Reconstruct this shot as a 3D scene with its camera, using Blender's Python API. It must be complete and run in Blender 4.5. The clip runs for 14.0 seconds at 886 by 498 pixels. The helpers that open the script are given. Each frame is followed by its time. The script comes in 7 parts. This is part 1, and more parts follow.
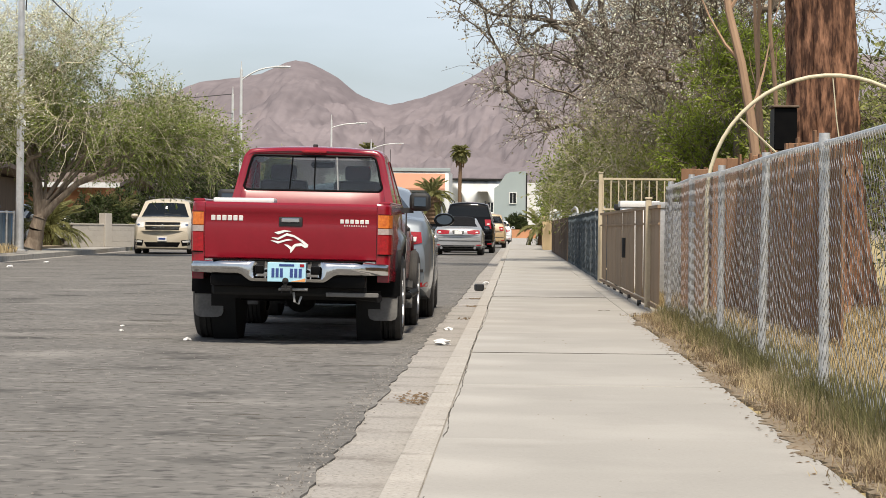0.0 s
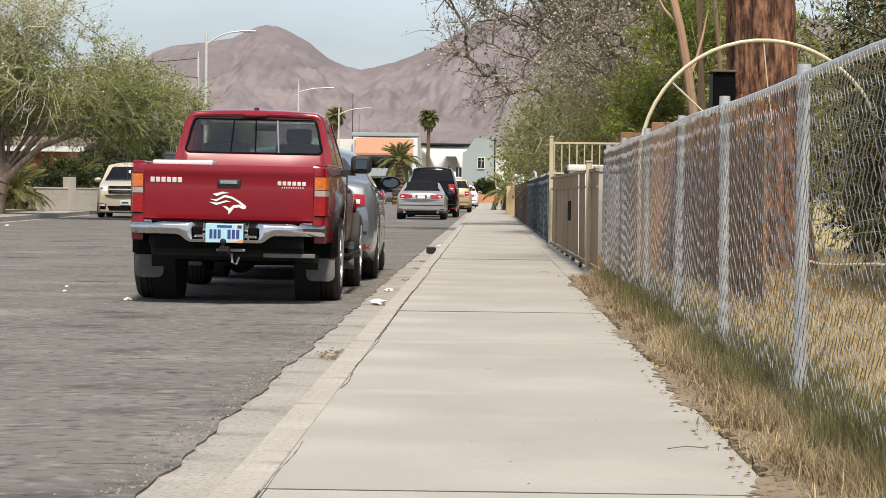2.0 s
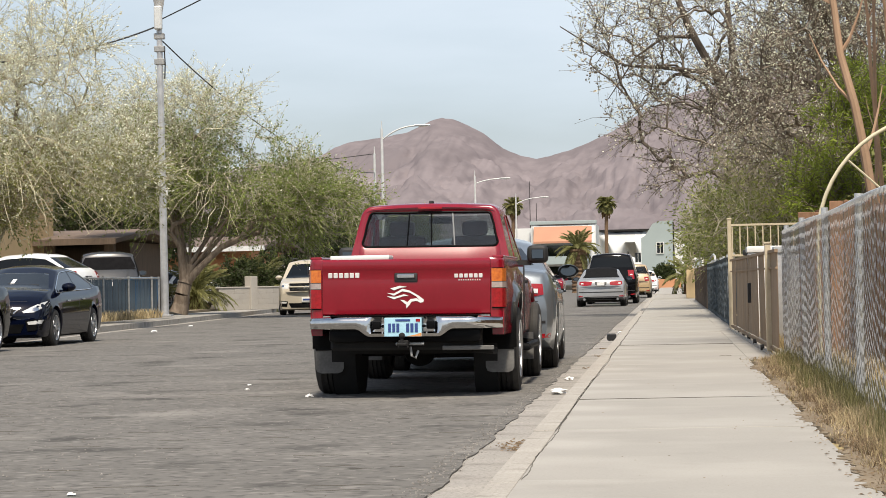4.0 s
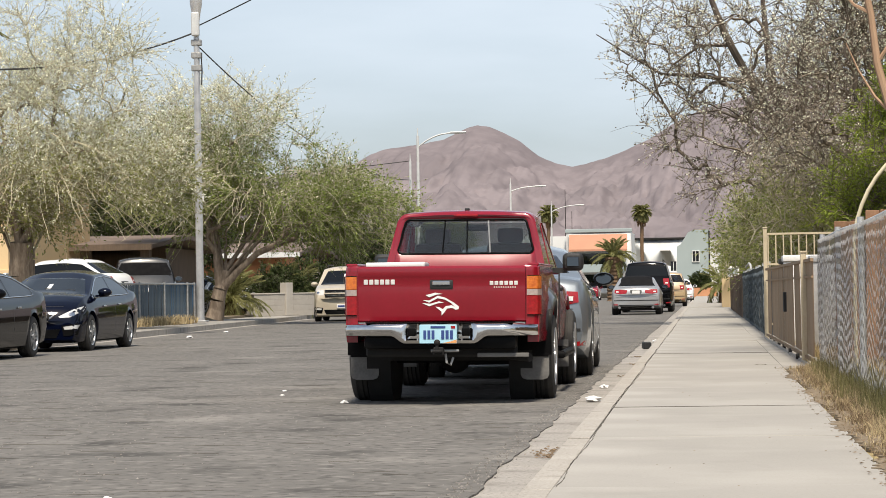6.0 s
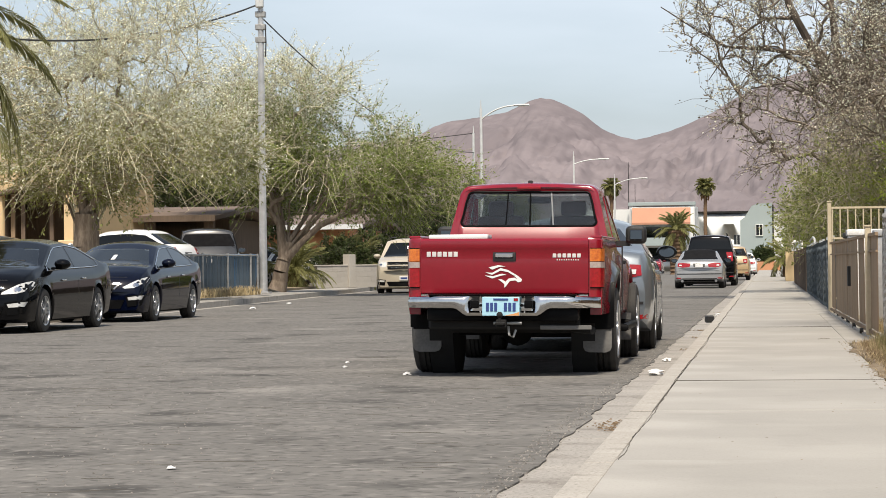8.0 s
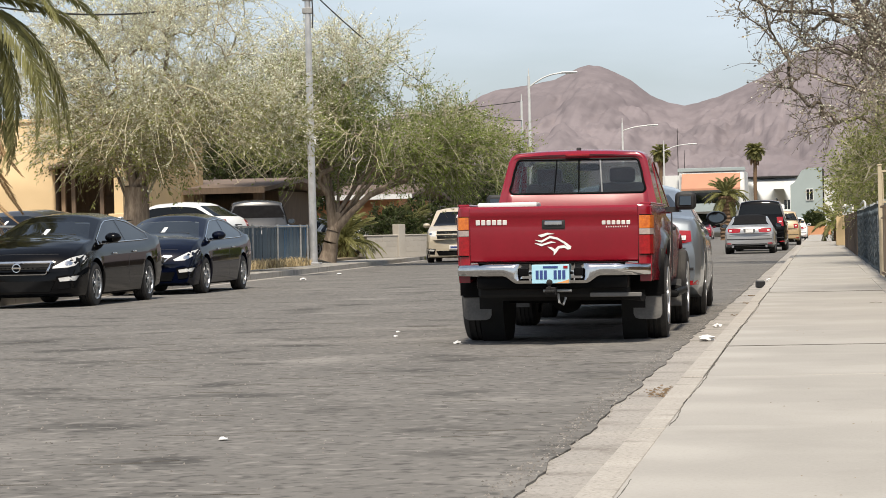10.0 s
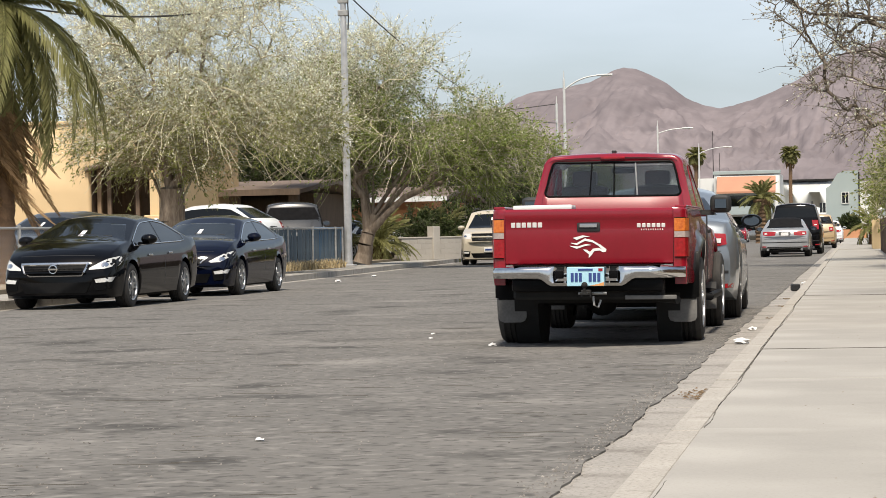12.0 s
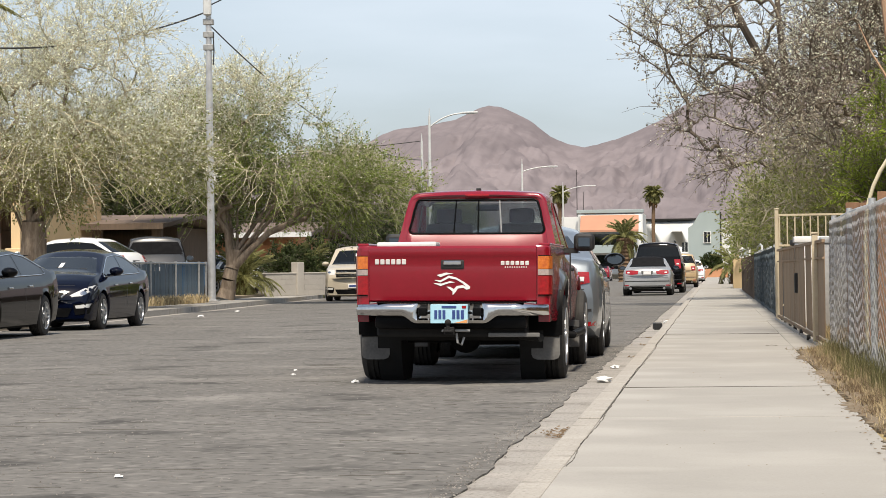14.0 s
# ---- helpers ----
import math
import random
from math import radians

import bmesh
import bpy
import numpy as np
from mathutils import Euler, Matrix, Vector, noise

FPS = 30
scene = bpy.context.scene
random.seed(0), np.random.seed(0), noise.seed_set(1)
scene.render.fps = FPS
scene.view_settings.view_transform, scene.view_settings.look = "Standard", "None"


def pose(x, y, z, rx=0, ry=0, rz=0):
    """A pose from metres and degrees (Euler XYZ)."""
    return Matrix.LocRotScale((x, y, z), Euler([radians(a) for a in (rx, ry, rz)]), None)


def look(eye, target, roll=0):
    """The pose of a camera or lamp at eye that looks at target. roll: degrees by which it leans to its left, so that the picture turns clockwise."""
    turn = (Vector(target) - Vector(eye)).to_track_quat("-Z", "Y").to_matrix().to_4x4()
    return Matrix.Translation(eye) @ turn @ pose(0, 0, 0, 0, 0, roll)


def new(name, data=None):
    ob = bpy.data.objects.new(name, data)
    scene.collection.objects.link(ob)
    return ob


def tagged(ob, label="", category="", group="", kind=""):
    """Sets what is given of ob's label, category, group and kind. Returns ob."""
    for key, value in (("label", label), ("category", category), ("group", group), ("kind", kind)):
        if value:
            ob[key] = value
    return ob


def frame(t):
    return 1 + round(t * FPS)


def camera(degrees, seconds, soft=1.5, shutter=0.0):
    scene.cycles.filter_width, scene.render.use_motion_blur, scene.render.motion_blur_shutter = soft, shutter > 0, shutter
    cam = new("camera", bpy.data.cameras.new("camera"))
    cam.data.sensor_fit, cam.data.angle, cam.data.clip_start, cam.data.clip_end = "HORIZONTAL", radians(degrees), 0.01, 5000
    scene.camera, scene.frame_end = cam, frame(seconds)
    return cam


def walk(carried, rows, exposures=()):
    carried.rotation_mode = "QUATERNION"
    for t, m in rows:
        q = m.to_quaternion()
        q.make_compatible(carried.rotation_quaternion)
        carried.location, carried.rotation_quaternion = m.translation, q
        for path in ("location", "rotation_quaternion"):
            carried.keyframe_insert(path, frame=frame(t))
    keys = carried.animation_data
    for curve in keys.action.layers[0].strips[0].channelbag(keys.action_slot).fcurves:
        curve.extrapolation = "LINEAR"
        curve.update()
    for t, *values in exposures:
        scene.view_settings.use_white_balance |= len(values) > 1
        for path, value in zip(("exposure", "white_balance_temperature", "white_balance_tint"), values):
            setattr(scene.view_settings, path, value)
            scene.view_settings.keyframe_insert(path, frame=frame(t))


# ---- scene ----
from mathutils.bvhtree import BVHTree

cam = camera(21.00, 14.0, soft=0.8)
PATH = [
    (0, (0.088, 0.876, 0.954), (-2.980, 100.825, 0.080), 0.62),
    (0.5, (0.183, 0.834, 0.942), (-0.171, 100.806, -1.381), 1.47),
    (1, (0.249, 0.657, 0.916), (0.457, 100.544, -3.831), 2.43),
    (1.5, (0.293, 0.588, 0.927), (0.196, 100.483, -3.660), 2.14),
    (2, (0.388, 0.551, 0.932), (-1.462, 100.507, -1.388), 0.70),
    (2.5, (0.422, 0.575, 0.936), (-3.771, 100.486, 0.554), -0.29),
    (3, (0.412, 0.575, 0.937), (-6.118, 100.358, 1.785), -0.96),
    (3.5, (0.412, 0.565, 0.934), (-7.789, 100.219, 2.316), -1.26),
    (3.7, (0.412, 0.574, 0.936), (-8.393, 100.176, 2.351), -1.31),
    (6, (0.412, 0.546, 0.934), (-10.404, 99.944, 2.713), -0.94),
    (6.5, (0.412, 0.533, 0.937), (-10.932, 99.870, 2.794), -0.84),
    (7, (0.413, 0.531, 0.935), (-11.546, 99.800, 2.579), -0.77),
    (7.5, (0.411, 0.542, 0.932), (-12.275, 99.727, 2.107), -0.71),
    (8, (0.410, 0.538, 0.932), (-13.025, 99.629, 1.597), -0.66),
    (8.5, (0.409, 0.563, 0.933), (-13.827, 99.544, 1.074), -0.64),
    (11, (0.418, 0.504, 0.928), (-15.692, 99.195, 0.283), -1.71),
    (11.5, (0.415, 0.490, 0.932), (-16.207, 99.097, 0.328), -1.51),
    (12, (0.417, 0.492, 0.930), (-16.527, 99.045, 0.462), -1.24),
    (12.5, (0.415, 0.505, 0.931), (-16.314, 99.095, 0.797), -1.05),
    (13, (0.415, 0.482, 0.930), (-15.559, 99.197, 1.363), -0.87),
    (13.5, (0.413, 0.508, 0.930), (-13.825, 99.484, 1.963), -0.80),
    (14, (0.414, 0.536, 0.931), (-10.886, 99.891, 1.890), -0.75),
]
walk(cam, [(t, look(eye, target, roll)) for t, eye, target, roll in PATH])

# ---- light ----
SUN_AZ, SUN_EL = 172.0, 60.0
world = bpy.data.worlds.new("world")
scene.world = world
world.use_nodes = True
wn, wl = world.node_tree.nodes, world.node_tree.links
sky = wn.new("ShaderNodeTexSky")
sky.sky_type = "NISHITA"
sky.sun_disc = False
sky.sun_elevation = radians(SUN_EL)
sky.sun_rotation = radians(SUN_AZ)
sky.air_density, sky.dust_density, sky.ozone_density = 1.0, 2.5, 1.2
cloud = wn.new("ShaderNodeTexNoise")
cloud.inputs["Scale"].default_value = 3.0
cloud.inputs["Detail"].default_value = 7
squash = wn.new("ShaderNodeMapping")
squash.inputs["Scale"].default_value = (1, 1, 4.5)
coord = wn.new("ShaderNodeTexCoord")
ramp = wn.new("ShaderNodeMapRange")
ramp.inputs["From Min"].default_value, ramp.inputs["From Max"].default_value = 0.35, 0.7
ramp.inputs["To Min"].default_value, ramp.inputs["To Max"].default_value = 0.40, 0.95
veil = wn.new("ShaderNodeMix")
veil.data_type = "RGBA"
veil.inputs[7].default_value = (6.1, 6.8, 7.55, 1)
wl.new(coord.outputs["Generated"], squash.inputs["Vector"])
wl.new(squash.outputs["Vector"], cloud.inputs["Vector"])
wl.new(cloud.outputs["Fac"], ramp.inputs["Value"])
part_z = wn.new("ShaderNodeSeparateXYZ")
thin = wn.new("ShaderNodeMapRange")
thin.inputs["From Min"].default_value, thin.inputs["From Max"].default_value = 0.15, 0.75
thin.inputs["To Min"].default_value, thin.inputs["To Max"].default_value = 1.0, 0.25
haze = wn.new("ShaderNodeMath")
haze.operation = "MULTIPLY"
wl.new(coord.outputs["Generated"], part_z.inputs[0])
wl.new(part_z.outputs["Z"], thin.inputs["Value"])
wl.new(ramp.outputs["Result"], haze.inputs[0])
wl.new(thin.outputs["Result"], haze.inputs[1])
wl.new(haze.outputs[0], veil.inputs[0])
wl.new(sky.outputs["Color"], veil.inputs[6])
wl.new(veil.outputs[2], wn["Background"].inputs["Color"])
wn["Background"].inputs["Strength"].default_value = 0.079
sun = new("sun", bpy.data.lights.new("sun", "SUN"))
sun.data.energy, sun.data.angle, sun.data.color = 3.35, radians(8), (1.0, 0.90, 0.76)
az, el = radians(SUN_AZ), radians(SUN_EL)
toward = Vector((math.sin(az) * math.cos(el), math.cos(az) * math.cos(el), math.sin(el)))
sun.matrix_world = look(toward * 50, (0, 0, 0))
scene.view_settings.exposure = 0.75


# ---- materials ----
def mat(name, col, col2=None, rough=0.6, metal=0.0, scale=6.0, fine=60.0, bump=0.1, coat=0.0, rand=0.0, trans=0.0, spec=0.5, mix=0.5, stretch=(1, 1, 1), sheen=0.0, island=False, space="Object"):
    m = bpy.data.materials.new(name)
    m.use_nodes = True
    n, l = m.node_tree.nodes, m.node_tree.links
    b = n["Principled BSDF"]
    col2 = col2 or tuple(c * 0.72 for c in col)
    tc = n.new("ShaderNodeTexCoord")
    mp = n.new("ShaderNodeMapping")
    mp.inputs["Scale"].default_value = stretch
    l.new(tc.outputs[space], mp.inputs["Vector"])
    big, small = n.new("ShaderNodeTexNoise"), n.new("ShaderNodeTexNoise")
    for t, s, d in ((big, scale, 5), (small, fine, 3)):
        t.inputs["Scale"].default_value, t.inputs["Detail"].default_value = s, d
        l.new(mp.outputs["Vector"], t.inputs["Vector"])
    add = n.new("ShaderNodeMath")
    add.operation = "MULTIPLY_ADD"
    add.inputs[1].default_value = 0.5
    l.new(small.outputs["Fac"], add.inputs[0])
    l.new(big.outputs["Fac"], add.inputs[2])
    mr = n.new("ShaderNodeMapRange")
    mr.inputs["From Min"].default_value, mr.inputs["From Max"].default_value = 0.5, 1.0
    mr.inputs["To Max"].default_value = 2 * mix
    l.new(add.outputs[0], mr.inputs["Value"])
    mx = n.new("ShaderNodeMix")
    mx.data_type = "RGBA"
    mx.inputs[6].default_value, mx.inputs[7].default_value = (*col, 1), (*col2, 1)
    l.new(mr.outputs["Result"], mx.inputs[0])
    out = mx.outputs[2]
    if rand:
        if island:
            src = n.new("ShaderNodeNewGeometry").outputs["Random Per Island"]
        else:
            src = n.new("ShaderNodeObjectInfo").outputs["Random"]
        hs = n.new("ShaderNodeHueSaturation")
        rr = n.new("ShaderNodeMapRange")
        rr.inputs["To Min"].default_value, rr.inputs["To Max"].default_value = 1 - rand, 1 + rand
        l.new(src, rr.inputs["Value"])
        l.new(rr.outputs["Result"], hs.inputs["Value"])
        l.new(out, hs.inputs["Color"])
        out = hs.outputs["Color"]
    l.new(out, b.inputs["Base Color"])
    b.inputs["Roughness"].default_value, b.inputs["Metallic"].default_value = rough, metal
    b.inputs["Coat Weight"].default_value = coat
    b.inputs["Coat Roughness"].default_value = 0.04
    b.inputs["Transmission Weight"].default_value = trans
    b.inputs["Specular IOR Level"].default_value = spec
    if bump:
        bp = n.new("ShaderNodeBump")
        bp.inputs["Strength"].default_value = bump
        bp.inputs["Distance"].default_value = 0.01
        l.new(add.outputs[0], bp.inputs["Height"])
        l.new(bp.outputs["Normal"], b.inputs["Normal"])
    return m


M_CRACK = mat("crack_dirt", (0.09, 0.08, 0.065), rough=1.0, bump=0.3)
M_EARTH = mat("dry_earth", (0.30, 0.25, 0.18), (0.2, 0.165, 0.115), rough=1.0, scale=1.2, fine=30, bump=0.7, spec=0.1)
# Brown rock with the purple-grey of distance haze mixed into its colour.
M_HAZEROCK = mat("mountain_rock", (0.235, 0.205, 0.212), (0.165, 0.145, 0.152), rough=1.0, scale=0.012, fine=0.07, bump=0.0, spec=0.0, mix=0.7, stretch=(1, 0.5, 1.6))
M_STEEL = mat("galvanised_steel", (0.42, 0.42, 0.41), (0.25, 0.25, 0.245), rough=0.42, metal=0.35, scale=15, fine=120, bump=0.05)
M_WIRE = mat("fence_wire", (0.38, 0.38, 0.375), (0.20, 0.20, 0.195), rough=0.6, metal=0.2, scale=15, fine=90, bump=0.0)
M_RED = mat("red_paint", (0.215, 0.003, 0.013), (0.18, 0.0025, 0.010), rough=0.22, coat=0.5, scale=3, fine=25, bump=0.006)
M_SILVERBLUE = mat("grey_blue_paint", (0.19, 0.215, 0.24), (0.175, 0.2, 0.22), rough=0.3, metal=0.5, coat=0.8, scale=3, bump=0.0)
M_SILVER = mat("silver_paint", (0.31, 0.315, 0.32), (0.28, 0.285, 0.29), rough=0.3, metal=0.3, coat=0.7, scale=3, bump=0.0)
M_BLACKP = mat("black_paint", (0.002, 0.002, 0.0025), (0.003, 0.003, 0.0035), rough=0.06, coat=0.0, scale=3, bump=0.0, spec=0.2)
M_NAVY = mat("navy_paint", (0.002, 0.0035, 0.012), (0.0015, 0.0025, 0.009), rough=0.06, coat=0.0, scale=3, bump=0.0, spec=0.28)
M_BEIGEP = mat("beige_paint", (0.46, 0.41, 0.32), (0.42, 0.37, 0.29), rough=0.35, coat=0.6, scale=3, bump=0.0)
M_WHITEP = mat("white_paint", (0.75, 0.76, 0.76), (0.7, 0.71, 0.71), rough=0.35, coat=0.6, scale=3, bump=0.0)
M_TAN = mat("tan_paint", (0.40, 0.29, 0.16), (0.36, 0.26, 0.14), rough=0.35, coat=0.5, scale=3, bump=0.0)
M_DARKP = mat("dark_grey_paint", (0.03, 0.032, 0.034), (0.025, 0.026, 0.028), rough=0.3, coat=0.8, scale=3, bump=0.0)
M_CHROME = mat("chrome", (0.66, 0.66, 0.66), (0.5, 0.5, 0.5), rough=0.1, metal=1.0, scale=4, fine=30, bump=0.01)
M_GLASS = mat("car_glass", (0.010, 0.012, 0.0125), (0.008, 0.010, 0.0105), rough=0.03, scale=2, bump=0.0, spec=0.6)
M_DARKGLASS = mat("dark_car_glass", (0.006, 0.007, 0.0075), (0.005, 0.006, 0.0065), rough=0.03, scale=2, bump=0.0, spec=0.3)
M_SOFTTOP = mat("soft_top_cloth", (0.008, 0.008, 0.009), (0.014, 0.014, 0.015), rough=0.95, scale=8, fine=120, bump=0.1, spec=0.08)
M_TRIM = mat("satin_black_trim", (0.0035, 0.0035, 0.004), (0.006, 0.006, 0.006), rough=0.45, scale=9, bump=0.0, spec=0.06)
M_MIRROR = mat("mirror_glass", (0.13, 0.15, 0.17), (0.11, 0.13, 0.15), rough=0.03, metal=1.0, scale=3, bump=0.0)
M_RUBBER = mat("rubber", (0.030, 0.029, 0.028), (0.055, 0.051, 0.046), rough=0.85, scale=9, fine=80, bump=0.3, spec=0.3)
M_PLASTIC = mat("black_plastic", (0.011, 0.011, 0.0115), (0.018, 0.018, 0.018), rough=0.55, scale=9, bump=0.05)
M_UNDER = mat("underbody", (0.006, 0.006, 0.006), (0.012, 0.011, 0.010), rough=0.9, scale=7, bump=0.2)
M_FLAP = mat("mud_flap", (0.17, 0.165, 0.155), (0.10, 0.097, 0.092), rough=0.75, scale=6, fine=50, bump=0.1)
M_ALLOY = mat("alloy", (0.55, 0.56, 0.57), (0.45, 0.46, 0.47), rough=0.3, metal=0.9, scale=8, bump=0.0)
M_AMBER = mat("amber_lens", (0.62, 0.17, 0.02), (0.42, 0.09, 0.012), rough=0.15, coat=0.6, scale=30, bump=0.0)
M_REDLENS = mat("red_lens", (0.32, 0.004, 0.010), (0.20, 0.003, 0.006), rough=0.15, coat=0.25, scale=30, bump=0.0)
M_CLEAR = mat("clear_lens", (0.62, 0.62, 0.6), (0.5, 0.5, 0.49), rough=0.12, coat=0.8, scale=25, bump=0.0)
M_WHITE = mat("white_vinyl", (0.78, 0.77, 0.75), (0.7, 0.69, 0.67), rough=0.5, bump=0.0)
M_PLATE = mat("plate_blue", (0.33, 0.58, 0.70), (0.42, 0.64, 0.73), rough=0.45, scale=5, bump=0.0)
M_PLATEINK = mat("plate_ink", (0.03, 0.06, 0.22), rough=0.5, bump=0.0)
M_ORANGE = mat("plate_orange", (0.70, 0.33, 0.12), rough=0.5, bump=0.0)


def worn(name, base, dark, pale, rough=0.92, scales=(0.25, 1.6, 60.0), bump=0.5, dark_at=(0.54, 0.66), pale_at=(0.56, 0.72), stretch=(1, 1, 1), grain=1.0):
    """Stained paving: a mottled base with darker blotches, paler scuffs, and grit."""
    m = bpy.data.materials.new(name)
    m.use_nodes = True
    n, l = m.node_tree.nodes, m.node_tree.links
    b = n["Principled BSDF"]
    tc = n.new("ShaderNodeTexCoord")
    mp = n.new("ShaderNodeMapping")
    mp.inputs["Scale"].default_value = stretch
    l.new(tc.outputs["Object"], mp.inputs["Vector"])

    def field(scale, detail, off):
        t = n.new("ShaderNodeTexNoise")
        t.inputs["Scale"].default_value, t.inputs["Detail"].default_value = scale, detail
        o = n.new("ShaderNodeVectorMath")
        o.inputs[1].default_value = (off, off * 1.7, 0)
        l.new(mp.outputs["Vector"], o.inputs[0])
        l.new(o.outputs[0], t.inputs["Vector"])
        return t.outputs["Fac"]

    def band(src, lo, hi, top):
        r = n.new("ShaderNodeMapRange")
        r.inputs["From Min"].default_value, r.inputs["From Max"].default_value, r.inputs["To Max"].default_value = lo, hi, top
        l.new(src, r.inputs["Value"])
        return r.outputs["Result"]

    def blend(fac, a, c):
        x = n.new("ShaderNodeMix")
        x.data_type = "RGBA"
        l.new(fac, x.inputs[0])
        if isinstance(a, tuple):
            x.inputs[6].default_value = (*a, 1)
        else:
            l.new(a, x.inputs[6])
        x.inputs[7].default_value = (*c, 1)
        return x.outputs[2]

    out = blend(band(field(scales[0], 6, 0), 0.35, 0.7, 0.7), base, tuple(v * 0.78 for v in base))
    out = blend(band(field(scales[1], 5, 31), *dark_at, 0.75), out, dark)
    out = blend(band(field(scales[1] * 0.6, 6, 77), *pale_at, 0.7), out, pale)
    grit = field(scales[2], 3, 5)
    out = blend(band(grit, 0.52, 0.70, 0.7 * grain), out, dark)
    out = blend(band(field(scales[2] * 0.7, 3, 11), 0.55, 0.70, 0.6 * grain), out, pale)
    l.new(out, b.inputs["Base Color"])
    b.inputs["Roughness"].default_value, b.inputs["Specular IOR Level"].default_value = rough, 0.2
    bp = n.new("ShaderNodeBump")
    bp.inputs["Strength"].default_value, bp.inputs["Distance"].default_value = bump, 0.01
    l.new(grit, bp.inputs["Height"])
    l.new(bp.outputs["Normal"], b.inputs["Normal"])
    return m


M_ASPHALT = worn("asphalt", (0.146, 0.139, 0.128), (0.042, 0.040, 0.037), (0.245, 0.233, 0.213), scales=(0.3, 1.1, 13.0), dark_at=(0.55, 0.68), pale_at=(0.56, 0.74))
M_GUTTER = worn("gutter_concrete", (0.315, 0.298, 0.272), (0.13, 0.115, 0.1), (0.38, 0.355, 0.32), scales=(0.7, 2.2, 50.0), dark_at=(0.53, 0.68))
M_WALK = worn("sidewalk_concrete", (0.325, 0.311, 0.283), (0.205, 0.193, 0.172), (0.385, 0.368, 0.336), scales=(0.6, 1.4, 70.0), bump=0.06, dark_at=(0.56, 0.78), pale_at=(0.5, 0.7), grain=0.3)
M_KERB = worn("kerb_concrete", (0.37, 0.347, 0.31), (0.2, 0.184, 0.16), (0.44, 0.412, 0.372), scales=(1.2, 4.0, 60.0), dark_at=(0.56, 0.7))


# ---- mesh tools ----
def finish(bm, smooth=35):
    bmesh.ops.remove_doubles(bm, verts=bm.verts, dist=1e-5)
    bmesh.ops.recalc_face_normals(bm, faces=bm.faces)
    if smooth:
        lim = radians(smooth)
        for f in bm.faces:
            f.smooth = True
        for e in bm.edges:
            if len(e.link_faces) == 2 and e.calc_face_angle(0) > lim:
                e.smooth = False
    return bm


def part(name, bm, material, parent=None, label="", smooth=35, at=None):
    """Links a bmesh as one mesh object."""
    me = bpy.data.meshes.new(name)
    finish(bm, smooth)
    bm.to_mesh(me)
    bm.free()
    me.materials.append(material)
    ob = new(name, me)
    if parent is not None:
        ob.parent = parent
    if at is not None:
        ob.matrix_basis = at
    if label:
        ob["label"] = label
    return ob


def arrays(name, verts, faces, material, parent=None, label="", smooth=False):
    me = bpy.data.meshes.new(name)
    me.from_pydata([tuple(v) for v in verts] if not isinstance(verts, np.ndarray) else verts.tolist(), [], faces if isinstance(faces, list) else faces.tolist())
    me.materials.append(material)
    if smooth:
        me.shade_smooth()
    ob = new(name, me)
    if parent is not None:
        ob.parent = parent
    if label:
        ob["label"] = label
    return ob


def again(ob, parent, at, label=""):
    """Another object on the same mesh."""
    o = new(ob.name.split(".")[0], ob.data)
    o.parent = parent
    o.matrix_basis = at
    if label:
        o["label"] = label
    return o


def thing(name, label, category, at=None, group="", kind=""):
    e = new(name)
    e.empty_display_size = 0.2
    if at is not None:
        e.matrix_basis = at
    return tagged(e, label, category, group, kind)


def box(bm, x0, x1, y0, y1, z0, z1, bevel=0.0, seg=1):
    r = bmesh.ops.create_cube(bm, size=1.0, matrix=Matrix.Translation(((x0 + x1) / 2, (y0 + y1) / 2, (z0 + z1) / 2)) @ Matrix.Diagonal((abs(x1 - x0), abs(y1 - y0), abs(z1 - z0), 1)))
    if bevel:
        es = list({e for v in r["verts"] for e in v.link_edges})
        bmesh.ops.bevel(bm, geom=es, offset=bevel, segments=seg, affect="EDGES", profile=0.6)
    return bm


def B(*a, **k):
    return box(bmesh.new(), *a, **k)


def cyl(bm, p0, p1, r0, r1=None, seg=12):
    p0, p1 = Vector(p0), Vector(p1)
    d = p1 - p0
    m = Matrix.Translation((p0 + p1) / 2) @ d.to_track_quat("Z", "Y").to_matrix().to_4x4()
    bmesh.ops.create_cone(bm, cap_ends=True, segments=seg, radius1=r0, radius2=r0 if r1 is None else r1, depth=d.length, matrix=m)
    return bm


def tube(bm, pts, r, seg=8):
    """A bent round bar; r may be a list."""
    pts = [Vector(p) for p in pts]
    rs = r if isinstance(r, (list, tuple)) else [r] * len(pts)
    rings = []
    side = None
    for i, p in enumerate(pts):
        d = (pts[min(i + 1, len(pts) - 1)] - pts[max(i - 1, 0)]).normalized()
        if side is None:
            side = d.orthogonal().normalized()
        side = (side - d * side.dot(d)).normalized()
        up = d.cross(side)
        rings.append([bm.verts.new(p + (side * math.cos(a) + up * math.sin(a)) * rs[i]) for a in [2 * math.pi * k / seg for k in range(seg)]])
    for a, b in zip(rings, rings[1:]):
        for k in range(seg):
            bm.faces.new((a[k], a[(k + 1) % seg], b[(k + 1) % seg], b[k]))
    bm.faces.new(rings[0][::-1])
    bm.faces.new(rings[-1])
    return bm


def loft(bm, sections, caps=True):
    rings = [[bm.verts.new(p) for p in s] for s in sections]
    n = len(rings[0])
    for a, b in zip(rings, rings[1:]):
        for k in range(n):
            bm.faces.new((a[k], a[(k + 1) % n], b[(k + 1) % n], b[k]))
    if caps:
        bm.faces.new(rings[0][::-1])
        bm.faces.new(rings[-1])
    return bm


